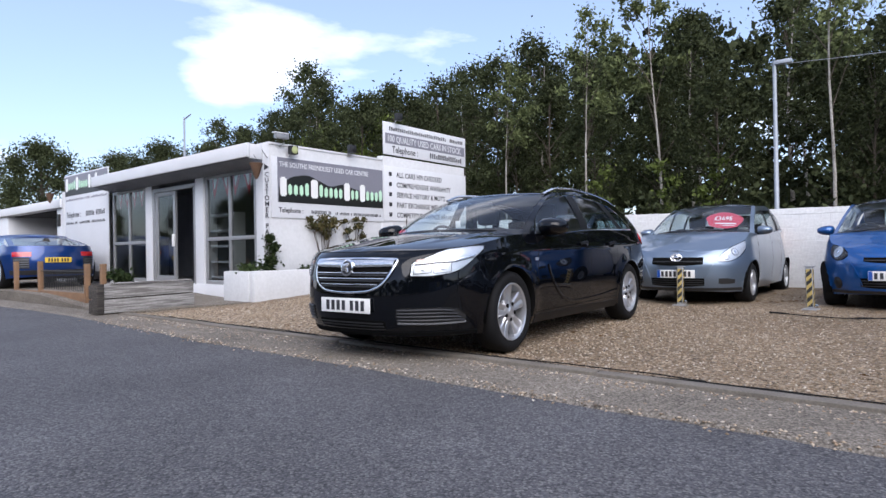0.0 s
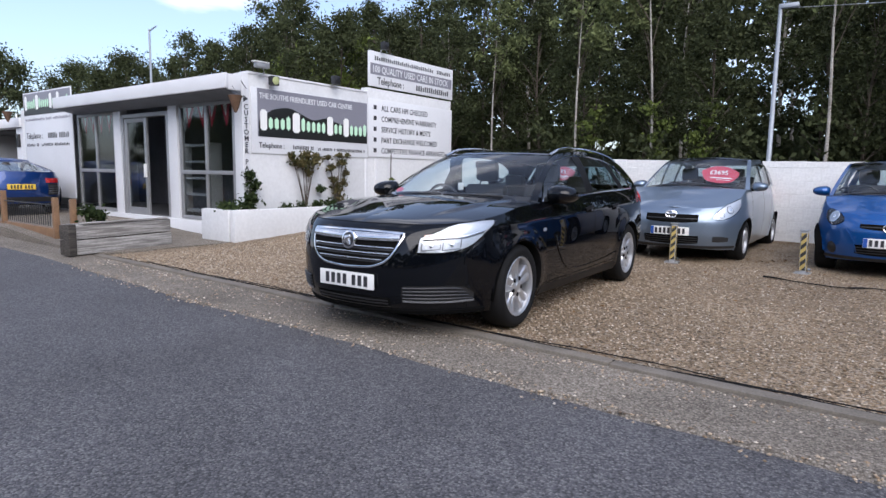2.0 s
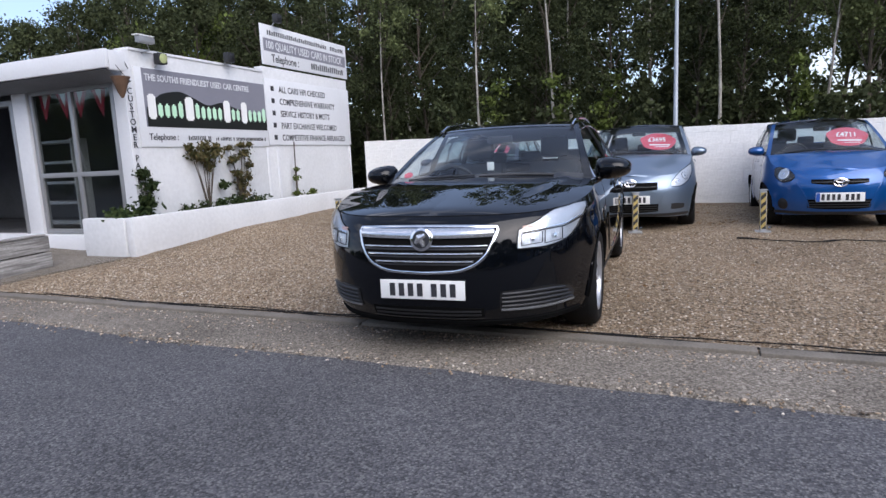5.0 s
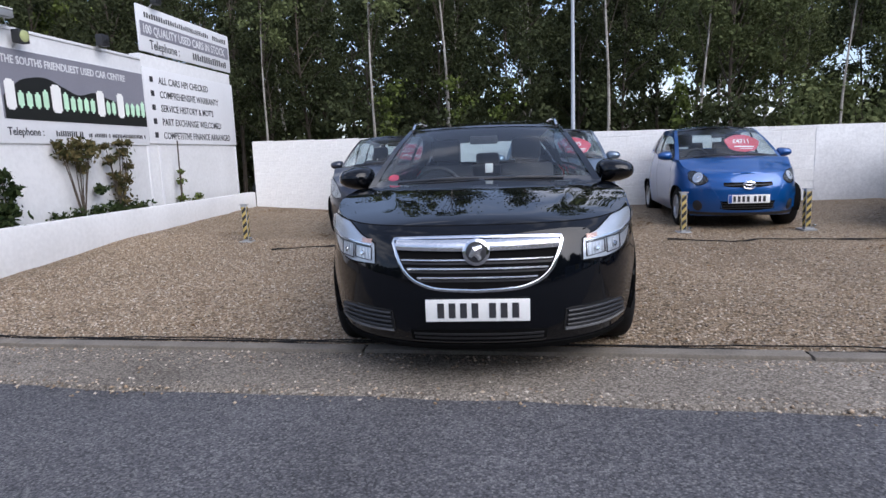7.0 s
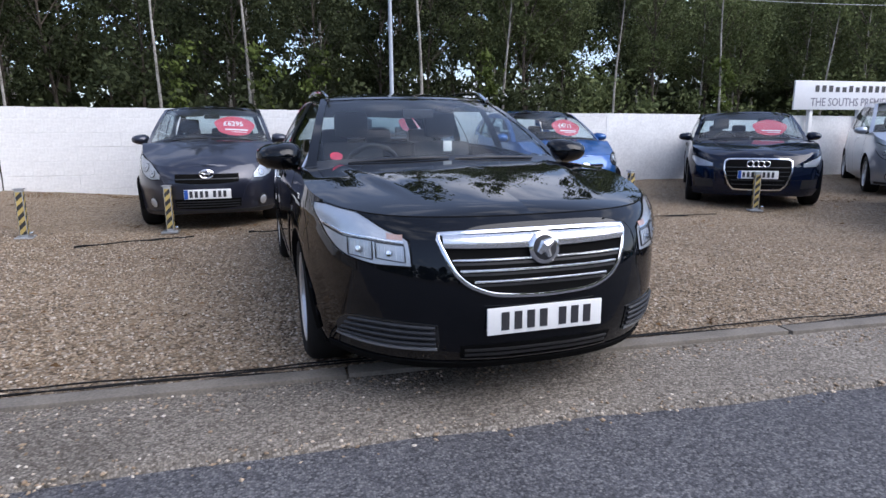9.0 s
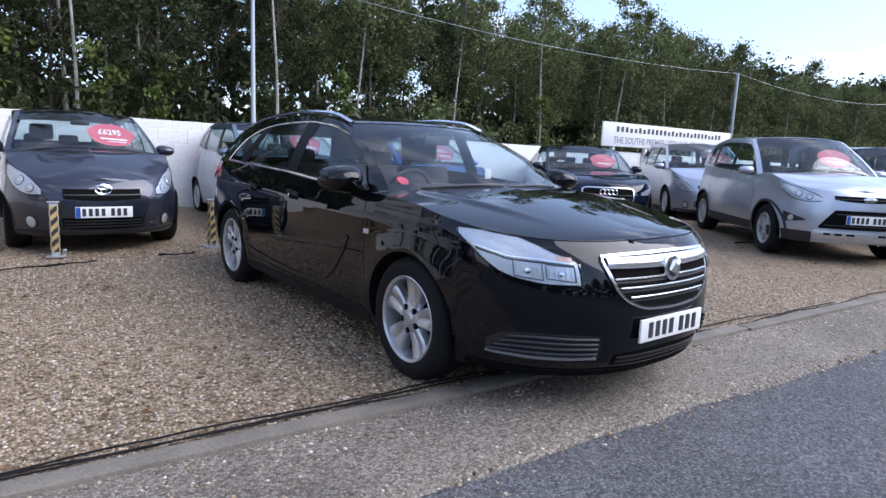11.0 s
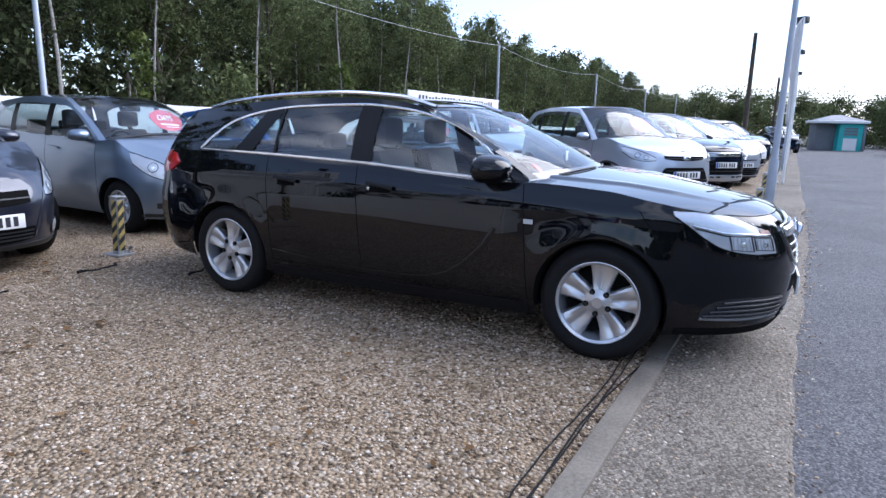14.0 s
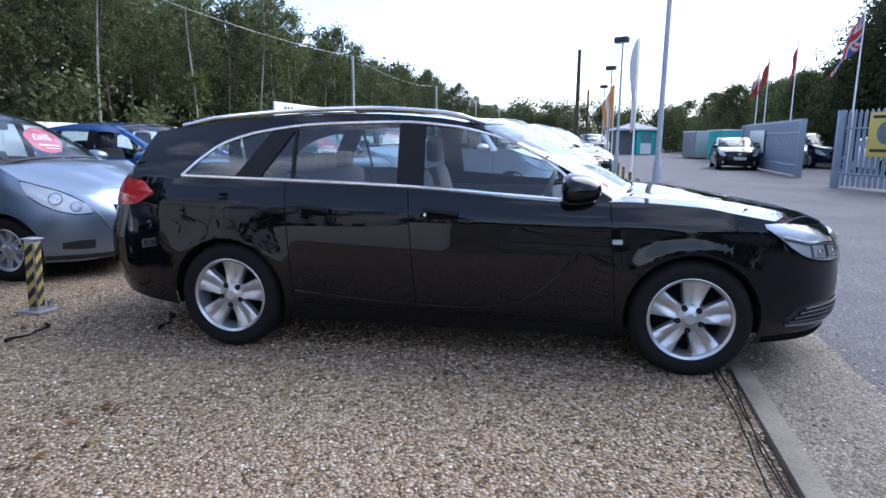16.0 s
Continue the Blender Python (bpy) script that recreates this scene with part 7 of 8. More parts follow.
def suv_face(upper=(0.30, 0.80, 0.875), slats=False):
    """Nose details of a crossover: slim upper grille, deep lower grille, fog recesses, skid plate."""
    def f(S, c, col, ws):
        s, lo, hi = upper
        mid = (lo + hi) / 2
        patch(S, "upper_grille", 0, s, lambda a: lo + 0.03 * (a / s) ** 2, lambda a: hi, M["wheelwell"], c, 0.003, 18, 5)
        for z in ((mid,) if not slats else (lo + 0.035, mid, hi - 0.03)):
            patch(S, "grille_bar", 0, s * 0.96, lambda a: z - 0.008, lambda a: z + 0.006, M["satin" if slats else "ribgrey"], c, 0.010, 18, 3)
        p = S.skin(0, mid, 0.014)
        bm = disc(p, (0, -1, 0.1), 0.045, 0.012)
        bmesh.ops.scale(bm, vec=(1.7, 1, 0.75), space=Matrix.Translation(-p), verts=bm.verts)
        part("badge", bm, M["chrome"], c)
        # lower grille, wider at its foot
        patch(S, "lower_grille", 0, 0.46, lambda a: 0.455, lambda a: 0.695 if a < 0.28 else 0.695 - 1.2 * (a - 0.28), M["wheelwell"], c, 0.003, 26, 8)
        for z in (0.50, 0.645):
            patch(S, "grille_bar", 0, 0.27 if z > 0.6 else 0.40, lambda a: z - 0.007, lambda a: z + 0.006, M["ribgrey"], c, 0.008, 16, 3)
        # three-cornered fog recesses with a round lamp
        patch(S, "fog_recess", 0.62, 0.94, lambda a: 0.535 - 0.12 * (a - 0.62), lambda a: 0.555 + 0.26 * (a - 0.62), M["plastic"], c, 0.003, 14, 5)
        for sg in (1, -1):
            q = S.skin(sg * 0.82, 0.555, 0.005)
            n = (S.skin(sg * 0.82, 0.555, 0.05) - q).normalized()
            part("fog_lamp", disc(q, n, 0.040, 0.010), M["bowl"], c)
        patch(S, "skid_plate", 0, 0.52, lambda a: 0.30 + 0.04 * a, lambda a: 0.425, M["silverwheel"], c, 0.010, 18, 4, bulge=0.008)
        for k in (0.08, 0.20, 0.32):
            patch(S, "skid_slot", k, k + 0.075, lambda a: 0.375, lambda a: 0.40, M["wheelwell"], c, 0.020, 6, 3)
        patch(S, "cladding", 0.54, 1.25, lambda a: S.sill(0) - 0.01, lambda a: S.sill(0) + 0.13, M["plastic"], c, 0.006, 22, 3)
        patch(S, "sill_cladding", S.s_of_y(0.42), S.s_of_y(S.wb - 0.42), lambda a: S.sill(1) - 0.01, lambda a: S.sill(1) + 0.12, M["plastic"], c, 0.008, 14, 3)
        # dark lips round the wheel arches
        for wy in (0.0, S.wb):
            pts = [(S.s_of_y(wy + (S.arch + 0.012) * math.cos(a)), S.R + (S.arch + 0.012) * math.sin(a)) for a in fr(0.06, math.pi - 0.06, 22)]
            band(S, "arch_lip", [(a, z) for a, z in pts if a > 0.1], 0.034, M["plastic"], c, 0.006)
    return f


CROSS_A = shape(4.44, 1.842, 1.71, 2.69, 0.86, 0.35, 0.225, 0.92, 1.16, 0.28, 1.18, 1.08, 1.18, 3.05, 3.30, [1.55, 2.45], [(0.50, 1.58), (1.58, 2.42)], sill=0.28, roof_drop=0.10)
kl = [dict(round=((0.60, 0.845, 0.042), (0.74, 0.875, 0.048)), s=(0.44, 1.02), lo=[(0.44, 0.80), (0.60, 0.785), (0.80, 0.81), (1.02, 0.92)], hi=[(0.44, 0.84), (0.56, 0.90), (0.76, 0.96), (1.02, 1.01)])]
car("crossover", CROSS_A, "bright", facing(6.25, 0.18, -43, 0.86), "bright silver crossover car with dark lower grille, parked on gravel", 0.58, 5, lamps=kl, extras=suv_face(), group="crossovers in the yard")
CROSS_B = shape(4.57, 1.82, 1.675, 2.62, 0.93, 0.345, 0.22, 0.92, 1.13, 0.25, 1.15, 1.06, 1.16, 3.1, 3.35, [1.55, 2.45], [(0.48, 1.56), (1.56, 2.4)], sill=0.27, roof_drop=0.12)
car("crossover", CROSS_B, "navy", facing(9.2, -0.30, -44, 0.93), "dark navy crossover car with a twin chrome grille, parked on gravel", 0.62, 5, lamps=kl, extras=suv_face((0.34, 0.76, 0.885), True), group="crossovers in the yard")
CARRIER = shape(4.77, 1.884, 1.66, 2.85, 0.95, 0.335, 0.225, 0.84, 1.10, 0.15, 1.15, 1.03, 1.12, 3.3, 3.55, [1.50, 2.45], [(0.46, 1.52), (1.52, 2.45)], roof_drop=0.10)
car("people_carrier", CARRIER, "bright", pose(9.95, 4.35, 0.03, 0, 0, -44), "silver people carrier with a price card by the wall", 0.5, 8, lamps=yl, extras=small_face((0.40, 0.66, 0.73), (0.46, 0.28, 0.42), 0.73), group="cars by the wall")
HATCH_C = shape(4.03, 1.748, 1.472, 2.54, 0.85, 0.30, 0.19, 0.76, 1.02, 0.12, 1.02, 0.96, 1.04, 2.75, 2.95, [1.35, 2.1], [(0.40, 1.37), (1.37, 2.1)], roof_drop=0.08)
pd = small_face((0.30, 0.60, 0.63), (0.48, 0.26, 0.44), 0.68)
car("hatchback", HATCH_C, "black", pose(25.3, -7.55, 0.0, 0, 0, -98), "black hatchback standing at the roadside by the steel fence", 0.50, 8, card=False, lamps=yl, extras=pd, group="cars across the road")
# more stock along the kerb and beyond, further off
for k, (x, y, shp, colr, lb) in enumerate(((12.1, -0.55, CARRIER, "bright", "silver people carrier parked in the row"), (15.0, -0.75, HATCH_A, "white", "white hatchback parked in the row"), (17.8, -0.9, HATCH_C, "white", "white hatchback parked in the row"), (20.6, -1.05, CROSS_A, "navy", "dark crossover parked in the row"), (23.4, -1.2, HATCH_C, "bright", "silver hatchback parked in the row"))):
    car("parked_car", shp, colr, facing(x, y, -46, 0.86), lb + " along the kerb", 0.5, 8, lamps=yl, extras=pd, group="row of stock cars")
for x, y, rz, shp, colr in ((41.5, -2.6, -80, CROSS_A, "navy"), (46.0, -2.4, -95, HATCH_C, "grey"), (28.5, -12.6, -80, CROSS_A, "navy"), (27.5, -10.4, -95, HATCH_C, "bright"), (22.0, -12.8, -90, HATCH_A, "white")):
    car("parked_car", shp, colr, pose(x, y, 0, 0, 0, rz), "parked car standing beyond the road end" if x > 30 else "parked car standing behind the steel fence", 0.5, 8, lamps=yl, extras=None, card=False, group="cars across the road")


def sports_rear(S, c, col, ws):
    s1 = S.s_of_y(S.cr) + S.arc_r
    patch(S, "tail_lamp", s1 - 0.72, s1 - 0.34, lambda a: 0.70, lambda a: 0.80, M["redlens"], c, 0.008, 12, 4)
    patch(S, "rear_vent", s1 - 0.70, s1 - 0.38, lambda a: 0.44, lambda a: 0.68, M["plastic"], c, 0.004, 12, 6)
    for k in range(4):
        z = 0.48 + 0.05 * k
        patch(S, "vent_bar", s1 - 0.69, s1 - 0.39, lambda a: z - 0.006, lambda a: z + 0.006, M["soffit"], c, 0.010, 10, 3)
    patch(S, "diffuser", s1 - 0.8, s1, lambda a: 0.30, lambda a: 0.40, M["plastic"], c, 0.004, 20, 4)
    number_plate(c, pose(0, S.tail(0.62) + 0.014, 0.62, 0, 0, 180), yellow=True)


SPORTS = shape(4.43, 1.90, 1.25, 2.65, 0.92, 0.34, 0.24, 0.70, 0.90, 0.50, 1.30, 0.86, 0.93, 2.05, 3.0, [1.5, 1.75], [(0.6, 1.75)], roof_drop=0.06, sill=0.16)
car("sports_car", SPORTS, "deepblue", at(-11.68, 0.9, 0.182, -92) @ pose(0, -3.51, 0), "low dark blue sports car with red tail lamps", 0.4, 5, card=False, extras=sports_rear)


# ---- trees and plants ----
def leaf_cloud(rng, centres, radii, count, size, squash=0.8, droop=0.3, spread=1.7):
    """Small bent leaves scattered through clumps, as arrays of corners and faces."""
    ci = rng.integers(0, len(centres), count)
    c, r = centres[ci], radii[ci][:, None]
    d = rng.normal(size=(count, 3))
    d /= np.linalg.norm(d, axis=1)[:, None]
    p = c + d * r * np.minimum(spread, np.abs(rng.normal(0, 0.62, (count, 1))) ** 0.8) * np.array([1, 1, squash])
    a = rng.normal(size=(count, 3))
    a[:, 2] -= droop
    a /= np.linalg.norm(a, axis=1)[:, None]
    b = np.cross(a, rng.normal(size=(count, 3)))
    b /= np.linalg.norm(b, axis=1)[:, None]
    s = size * (0.6 + 0.8 * rng.random((count, 1)))
    v = np.stack([p - a * s * 0.6, p + b * s * 0.32, p + a * s * 0.6, p - b * s * 0.32], 1).reshape(-1, 3)
    f = np.arange(count * 4).reshape(-1, 4)
    return v, f


def leaf_mesh(name, v, f, material, parent=None):
    me = bpy.data.meshes.new(name)
    me.vertices.add(len(v))
    me.vertices.foreach_set("co", v.astype(np.float32).ravel())
    me.loops.add(len(f) * 4)
    me.loops.foreach_set("vertex_index", f.astype(np.int32).ravel())
    me.polygons.add(len(f))
    me.polygons.foreach_set("loop_start", np.arange(len(f), dtype=np.int32) * 4)
    me.update(calc_edges=True)
    me.materials.append(material)
    ob = new(name, me)
    if parent:
        ob.parent = parent
    return ob


def tree(name, seed, h, crown_r, clear, trunk_r, count, leaf, bark, leaf_m, label, group, clumps=40, shape_p=1.0):
    rng = np.random.default_rng(seed)
    rnd = random.Random(seed)
    t = tagged(empty(name), label, "tree", group)
    bx, by = rnd.uniform(-0.03, 0.03), rnd.uniform(-0.03, 0.03)
    pts = [(bx * z + 0.07 * math.sin(z * 0.9 + seed), by * z + 0.07 * math.cos(z * 0.7 + seed), z) for z in fr(-0.1, h * 0.96, 12)]
    bm = tube(pts, [trunk_r * (1 - 0.9 * i / 12) for i in range(13)], 8)
    stem = len(bm.faces)
    cen, rad = [], []
    for k in range(clumps):
        q = (k + rnd.random()) / clumps
        z = clear + (h - clear) * q
        prof = math.sin(math.pi * min(1, 0.18 + 0.82 * q)) ** 0.7 * shape_p + (1 - shape_p) * (1 - q)
        rr = crown_r * prof * math.sqrt(rnd.random()) * 0.9
        a = rnd.uniform(0, 2 * math.pi)
        i = min(11, int(z / h * 12))
        o = Vector(pts[i])
        c = Vector((o.x + rr * math.cos(a), o.y + rr * math.sin(a), z))
        cen.append(c)
        rad.append(crown_r * rnd.uniform(0.22, 0.42))
        if k % 2 == 0:
            s = Vector(pts[max(0, i - 1)])
            tube([s, s.lerp(c, 0.5) + Vector((0, 0, 0.1)), c], [trunk_r * 0.28, trunk_r * 0.16, trunk_r * 0.05], 5, bm)
    bm.faces.ensure_lookup_table()
    for fc in bm.faces[stem:]:
        fc.material_index = 1
    part("trunk", bm, bark, t).data.materials.append(M["bark_d"])
    v, f = leaf_cloud(rng, np.array([tuple(c) for c in cen]), np.array(rad), count, leaf, spread=1.15 if crown_r > 3 else 1.7)
    leaf_mesh("crown", v, f, leaf_m, t)
    return t


G1, G2 = "birch wood behind the wall", "trees in the distance"
birches = [
    tree("birch_tree", 15, 8.4, 1.3, 5.2, 0.05, 2200, 0.11, M["bark"], M["leaf"], "tall thin birch with a bare white trunk", G1, 22),
    tree("birch_tree", 11, 8.6, 1.8, 4.0, 0.075, 7000, 0.11, M["bark"], M["leaf"], "slender birch with a pale trunk and light green crown", G1, 46),
    tree("birch_tree", 12, 9.4, 1.9, 4.6, 0.08, 7400, 0.11, M["bark"], M["leaf"], "slender birch with a pale trunk and light green crown", G1, 50),
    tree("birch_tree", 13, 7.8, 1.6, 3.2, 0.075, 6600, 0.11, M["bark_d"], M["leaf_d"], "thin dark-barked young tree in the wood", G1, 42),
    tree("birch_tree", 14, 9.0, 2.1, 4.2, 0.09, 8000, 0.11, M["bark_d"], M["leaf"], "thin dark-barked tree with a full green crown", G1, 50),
    tree("birch_tree", 16, 8.8, 1.9, 3.8, 0.075, 7200, 0.11, M["bark"], M["leaf_d"], "slender birch with a pale trunk and shade-coloured leaves", G1, 48),
    tree("birch_tree", 17, 8.2, 1.9, 3.0, 0.08, 7000, 0.11, M["bark_d"], M["leaf_d"], "thin dark-barked tree with shade-coloured leaves", G1, 48),
]
spots = []
rnd = random.Random(77)
for row, (v0, du, hs) in enumerate(((11.2, 2.1, 0.62), (13.6, 2.4, 0.72), (16.4, 2.7, 0.82), (19.5, 3.4, 0.93))):
    u = -46 + row * 0.7
    while u < (74 if row < 2 else 60):
        # Darker leaf copies left, lighter ones right: light level put into the colour.
        spots.append((u + rnd.uniform(-0.7, 0.7), v0 + rnd.uniform(-0.9, 0.9), hs * rnd.uniform(0.86, 1.14), rnd.choice((3, 5, 6, 6)) if u < 2 + 3 * rnd.random() else rnd.choice((1, 2, 4, 4, 3)), rnd.uniform(0, 360)))
        u += du * (1.6 if u < -30 else 1 if u < 25 else 1.5 if u < 45 else 2.2)
for k in range(11):
    spots.append((-6.5 + 2.7 * k + rnd.uniform(-0.6, 0.6), 10.1 + rnd.uniform(-0.4, 0.7), rnd.uniform(0.68, 0.85), 0, rnd.uniform(0, 360)))
first = set()
for u, v, s, k, rz in spots:
    s *= 1.07 + 0.20 * step(5, 12, -u) * step(33, 22, -u) - 0.22 * step(22, 30, -u) - 0.16 * step(2, 12, u)
    m = at(u, v, 0.0, rz) @ pose(0, 0, 0, rnd.uniform(-1.2, 1.2), rnd.uniform(-1.2, 1.2), 0)
    if k not in first:
        first.add(k)
        birches[k].matrix_basis = m
        birches[k].scale = (s, s, s)
    else:
        o = copy_thing(birches[k], m)
        o.scale = (s, s, s)
# undergrowth behind the wall
rng = np.random.default_rng(5)
n = 420
cen = np.stack([rng.uniform(-6, 46, n), rng.uniform(9.4, 12.5, n), 0.5 + 2.0 * rng.random(n) ** 1.7], 1)
v, f = leaf_cloud(rng, cen, rng.uniform(0.35, 0.8, n), 52000, 0.11)
# One undergrowth, split so its brightness is put into two leaf colours.
lit_side = v.reshape(-1, 4, 3)[:, 0, 0] > 5.5
for half, tone, words in ((~lit_side, "leaf_d", "dense brambles and ivy behind the wall in shaded leaf colour"), (lit_side, "leaf", "brambles behind the wall in lit leaf colour")):
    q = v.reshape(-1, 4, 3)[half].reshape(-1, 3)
    o = leaf_mesh("undergrowth", q, np.arange(len(q)).reshape(-1, 4), M[tone])
    o.matrix_basis = SITE
    tagged(o, words, "undergrowth", kind="stuff")
n = 26
cen = np.concatenate([np.stack([np.full(5, u) + rng.normal(0, 0.12, 5), np.full(5, 9.9) + rng.normal(0, 0.1, 5), 1.4 + 0.33 * np.arange(5)], 1) for u in (-2.9, -1.3, -0.2, 3.4, 9.5)])
v, f = leaf_cloud(rng, cen, np.full(len(cen), 0.26), 2600, 0.09)
o = leaf_mesh("ivy", v, f, M["leaf_y"])
o.matrix_basis = SITE
tagged(o, "bright green ivy climbing thin stems behind the wall", "ivy", kind="stuff")
n = 420
cen = np.stack([rng.uniform(-34, 60, n), rng.uniform(13.5, 21, n), 0.3 + 2.4 * rng.random(n)], 1)
v, f = leaf_cloud(rng, cen, rng.uniform(0.6, 1.1, n), 34000, 0.26)
# Shade among the birches is put into the dark leaf colour.
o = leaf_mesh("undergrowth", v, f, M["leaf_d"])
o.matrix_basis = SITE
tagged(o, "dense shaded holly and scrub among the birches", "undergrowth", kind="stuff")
# deeper wood closing the view, its shade put into the dark leaf colour
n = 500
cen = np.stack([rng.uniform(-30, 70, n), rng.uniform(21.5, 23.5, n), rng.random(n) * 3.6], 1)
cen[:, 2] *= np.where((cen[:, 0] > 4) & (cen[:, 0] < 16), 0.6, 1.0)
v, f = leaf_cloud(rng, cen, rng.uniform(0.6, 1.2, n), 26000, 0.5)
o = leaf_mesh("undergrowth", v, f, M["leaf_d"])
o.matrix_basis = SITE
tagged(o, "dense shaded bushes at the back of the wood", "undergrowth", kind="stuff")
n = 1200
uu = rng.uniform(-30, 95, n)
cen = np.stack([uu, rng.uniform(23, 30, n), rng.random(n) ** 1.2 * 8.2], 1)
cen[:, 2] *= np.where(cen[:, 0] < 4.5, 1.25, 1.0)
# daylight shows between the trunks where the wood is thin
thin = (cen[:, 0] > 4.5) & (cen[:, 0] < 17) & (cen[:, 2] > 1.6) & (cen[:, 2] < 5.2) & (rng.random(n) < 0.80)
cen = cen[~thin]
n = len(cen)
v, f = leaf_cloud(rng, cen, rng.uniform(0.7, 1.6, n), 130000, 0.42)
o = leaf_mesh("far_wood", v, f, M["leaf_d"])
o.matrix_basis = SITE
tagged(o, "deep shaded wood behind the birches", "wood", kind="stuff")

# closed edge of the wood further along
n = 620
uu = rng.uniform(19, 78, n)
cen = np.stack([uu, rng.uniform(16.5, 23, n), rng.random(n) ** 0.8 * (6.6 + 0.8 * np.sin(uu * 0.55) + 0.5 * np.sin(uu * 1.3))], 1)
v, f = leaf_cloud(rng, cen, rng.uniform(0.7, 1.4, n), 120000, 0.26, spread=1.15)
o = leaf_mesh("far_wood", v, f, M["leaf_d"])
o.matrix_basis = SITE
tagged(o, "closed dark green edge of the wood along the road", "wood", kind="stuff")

# larger trees round about
oak = tree("broad_tree", 31, 7.5, 3.4, 1.4, 0.25, 30000, 0.125, M["bark_d"], M["leaf_d"], "broad dark green tree in the distance", G2, 60)
oak.matrix_basis = at(-33, 14, 0)
for u, v, s, rz in ((-38, 9, 1.0, 40), (-29, 19, 0.9, 80), (-44, 16, 1.1, 10), (35, -16.5, 1.3, 30), (38, -18.5, 1.35, 200), (32.5, -18, 1.4, 120), (30, -17, 1.35, 300)):
    o = copy_thing(oak, at(u, v, 0, rz))
    o.scale = (s, s, s)
# The lighter leaf colour stands in for haze on the far trees.
far = tree("broad_tree", 33, 9.0, 3.8, 0.6, 0.25, 22000, 0.19, M["bark_d"], M["leaf"], "broad green tree in the distance", G2, 70)
far.matrix_basis = at(66, -9, 0)
far.scale = (0.5, 0.5, 0.5)
rnd = random.Random(9)
for k in range(6):
    u = 64 + rnd.uniform(-3, 12)
    o = copy_thing(far, at(u, 12 - 8 * k + rnd.uniform(-1, 1), 0, rnd.uniform(0, 360)))
    s = rnd.uniform(0.40, 0.56)
    o.scale = (s, s, s)
for u, v, s in ((44, -17, 0.62), (38, -18, 0.66), (33, -18, 0.70), (28, -19, 0.74), (24, -18, 0.82), (20, -18, 1.05), (15, -17.5, 1.2), (10, -18, 1.1), (50, -16, 0.5)):
    o = copy_thing(far, at(u, v, 0, rnd.uniform(0, 360)))
    o.scale = (s, s, s)
for u, v, s in ((47, -10.6, 0.58), (53, -13.6, 0.66), (45, -13.2, 0.60), (39, -12.8, 0.60), (51, -17, 0.70), (58, -11.0, 0.60), (42, -15.5, 0.70), (36, -14.6, 0.62)):
    o = copy_thing(far, at(u, v, 0, rnd.uniform(0, 360)))
    o.scale = (s, s, s)
# unseen trees behind the camera, added to darken reflections in windows and car paint
for k in range(8):
    o = copy_thing(far, at(-28 - 6.5 * k, -13 + rnd.uniform(-1.5, 1.5), 0, rnd.uniform(0, 360)))
for k in range(24):
    o = copy_thing(far, at(-60 + 4.5 * k, -31 + rnd.uniform(-3, 3), 0, rnd.uniform(0, 360)))
    s = rnd.uniform(0.75, 1.0)
    o.scale = (s, s, s)
n = 500
cen = np.stack([rng.uniform(62, 90, n), rng.uniform(-45, 22, n), rng.random(n) * 4.9], 1)
v, f = leaf_cloud(rng, cen, rng.uniform(1.0, 2.0, n), 240000, 0.20, spread=1.0)
# Haze is put into the belt through the lighter leaf colour.
o = leaf_mesh("far_hedge", v, f, M["leaf"])
o.matrix_basis = SITE
tagged(o, "distant tree belt ending the road, leaf colour lightened for haze", "wood", kind="stuff")
# bright young tree by the office
yt = tree("young_tree", 41, 5.6, 1.5, 1.6, 0.08, 5000, 0.14, M["bark_d"], M["leaf_y"], "sunlit light green young tree behind the office", G2, 36)
yt.matrix_basis = at(-15.5, 11.5, 0)
for u, v, s in ((-18.5, 12.5, 0.95), (-21, 12, 0.8), (-13, 12.5, 1.05)):
    o = copy_thing(yt, at(u, v, 0, u * 40))
    o.scale = (s, s, s)
mast = tagged(empty("mast", at(-21.5, 9.0, 0)), "thin pale lamp mast standing behind the office", "mast")
part("pole", tube([(0, 0, 0), (0, 0, 6.8)], [0.06, 0.04], 8), M["lamppost"], mast)
part("arm", tube([(0, 0, 6.72), (0.55, 0, 6.85)], 0.03, 6), M["lamppost"], mast)


def shrub(seed, m, clumps, count, leaf, leaf_m, label, stems=True):
    rng = np.random.default_rng(seed)
    s = tagged(empty("shrub", m), label, "shrub", "shrubs in the raised bed")
    cen, rad = np.array([c[:3] for c in clumps]), np.array([c[3] for c in clumps])
    if stems:
        bm = bmesh.new()
        for c in clumps:
            tube([(0.02 * math.sin(c[2] * 9), 0, 0), (c[0] * 0.5, c[1] * 0.5, c[2] * 0.55), c[:3]], [0.011, 0.008, 0.004], 6, bm)
        part("woody_base", bm, M["bark_d"], s)
    v, f = leaf_cloud(rng, cen, rad, count, leaf)
    leaf_mesh("leaves", v, f, leaf_m, s)
    return s


bx = -5.74
shrub(1, at(bx, 2.35, 0.45), [(0, 0, 0.30, 0.16), (0.03, 0.05, 0.50, 0.14), (-0.03, 0.0, 0.70, 0.10), (0, -0.06, 0.15, 0.18)], 700, 0.07, M["needle"], "upright dark evergreen shrub in the raised bed")
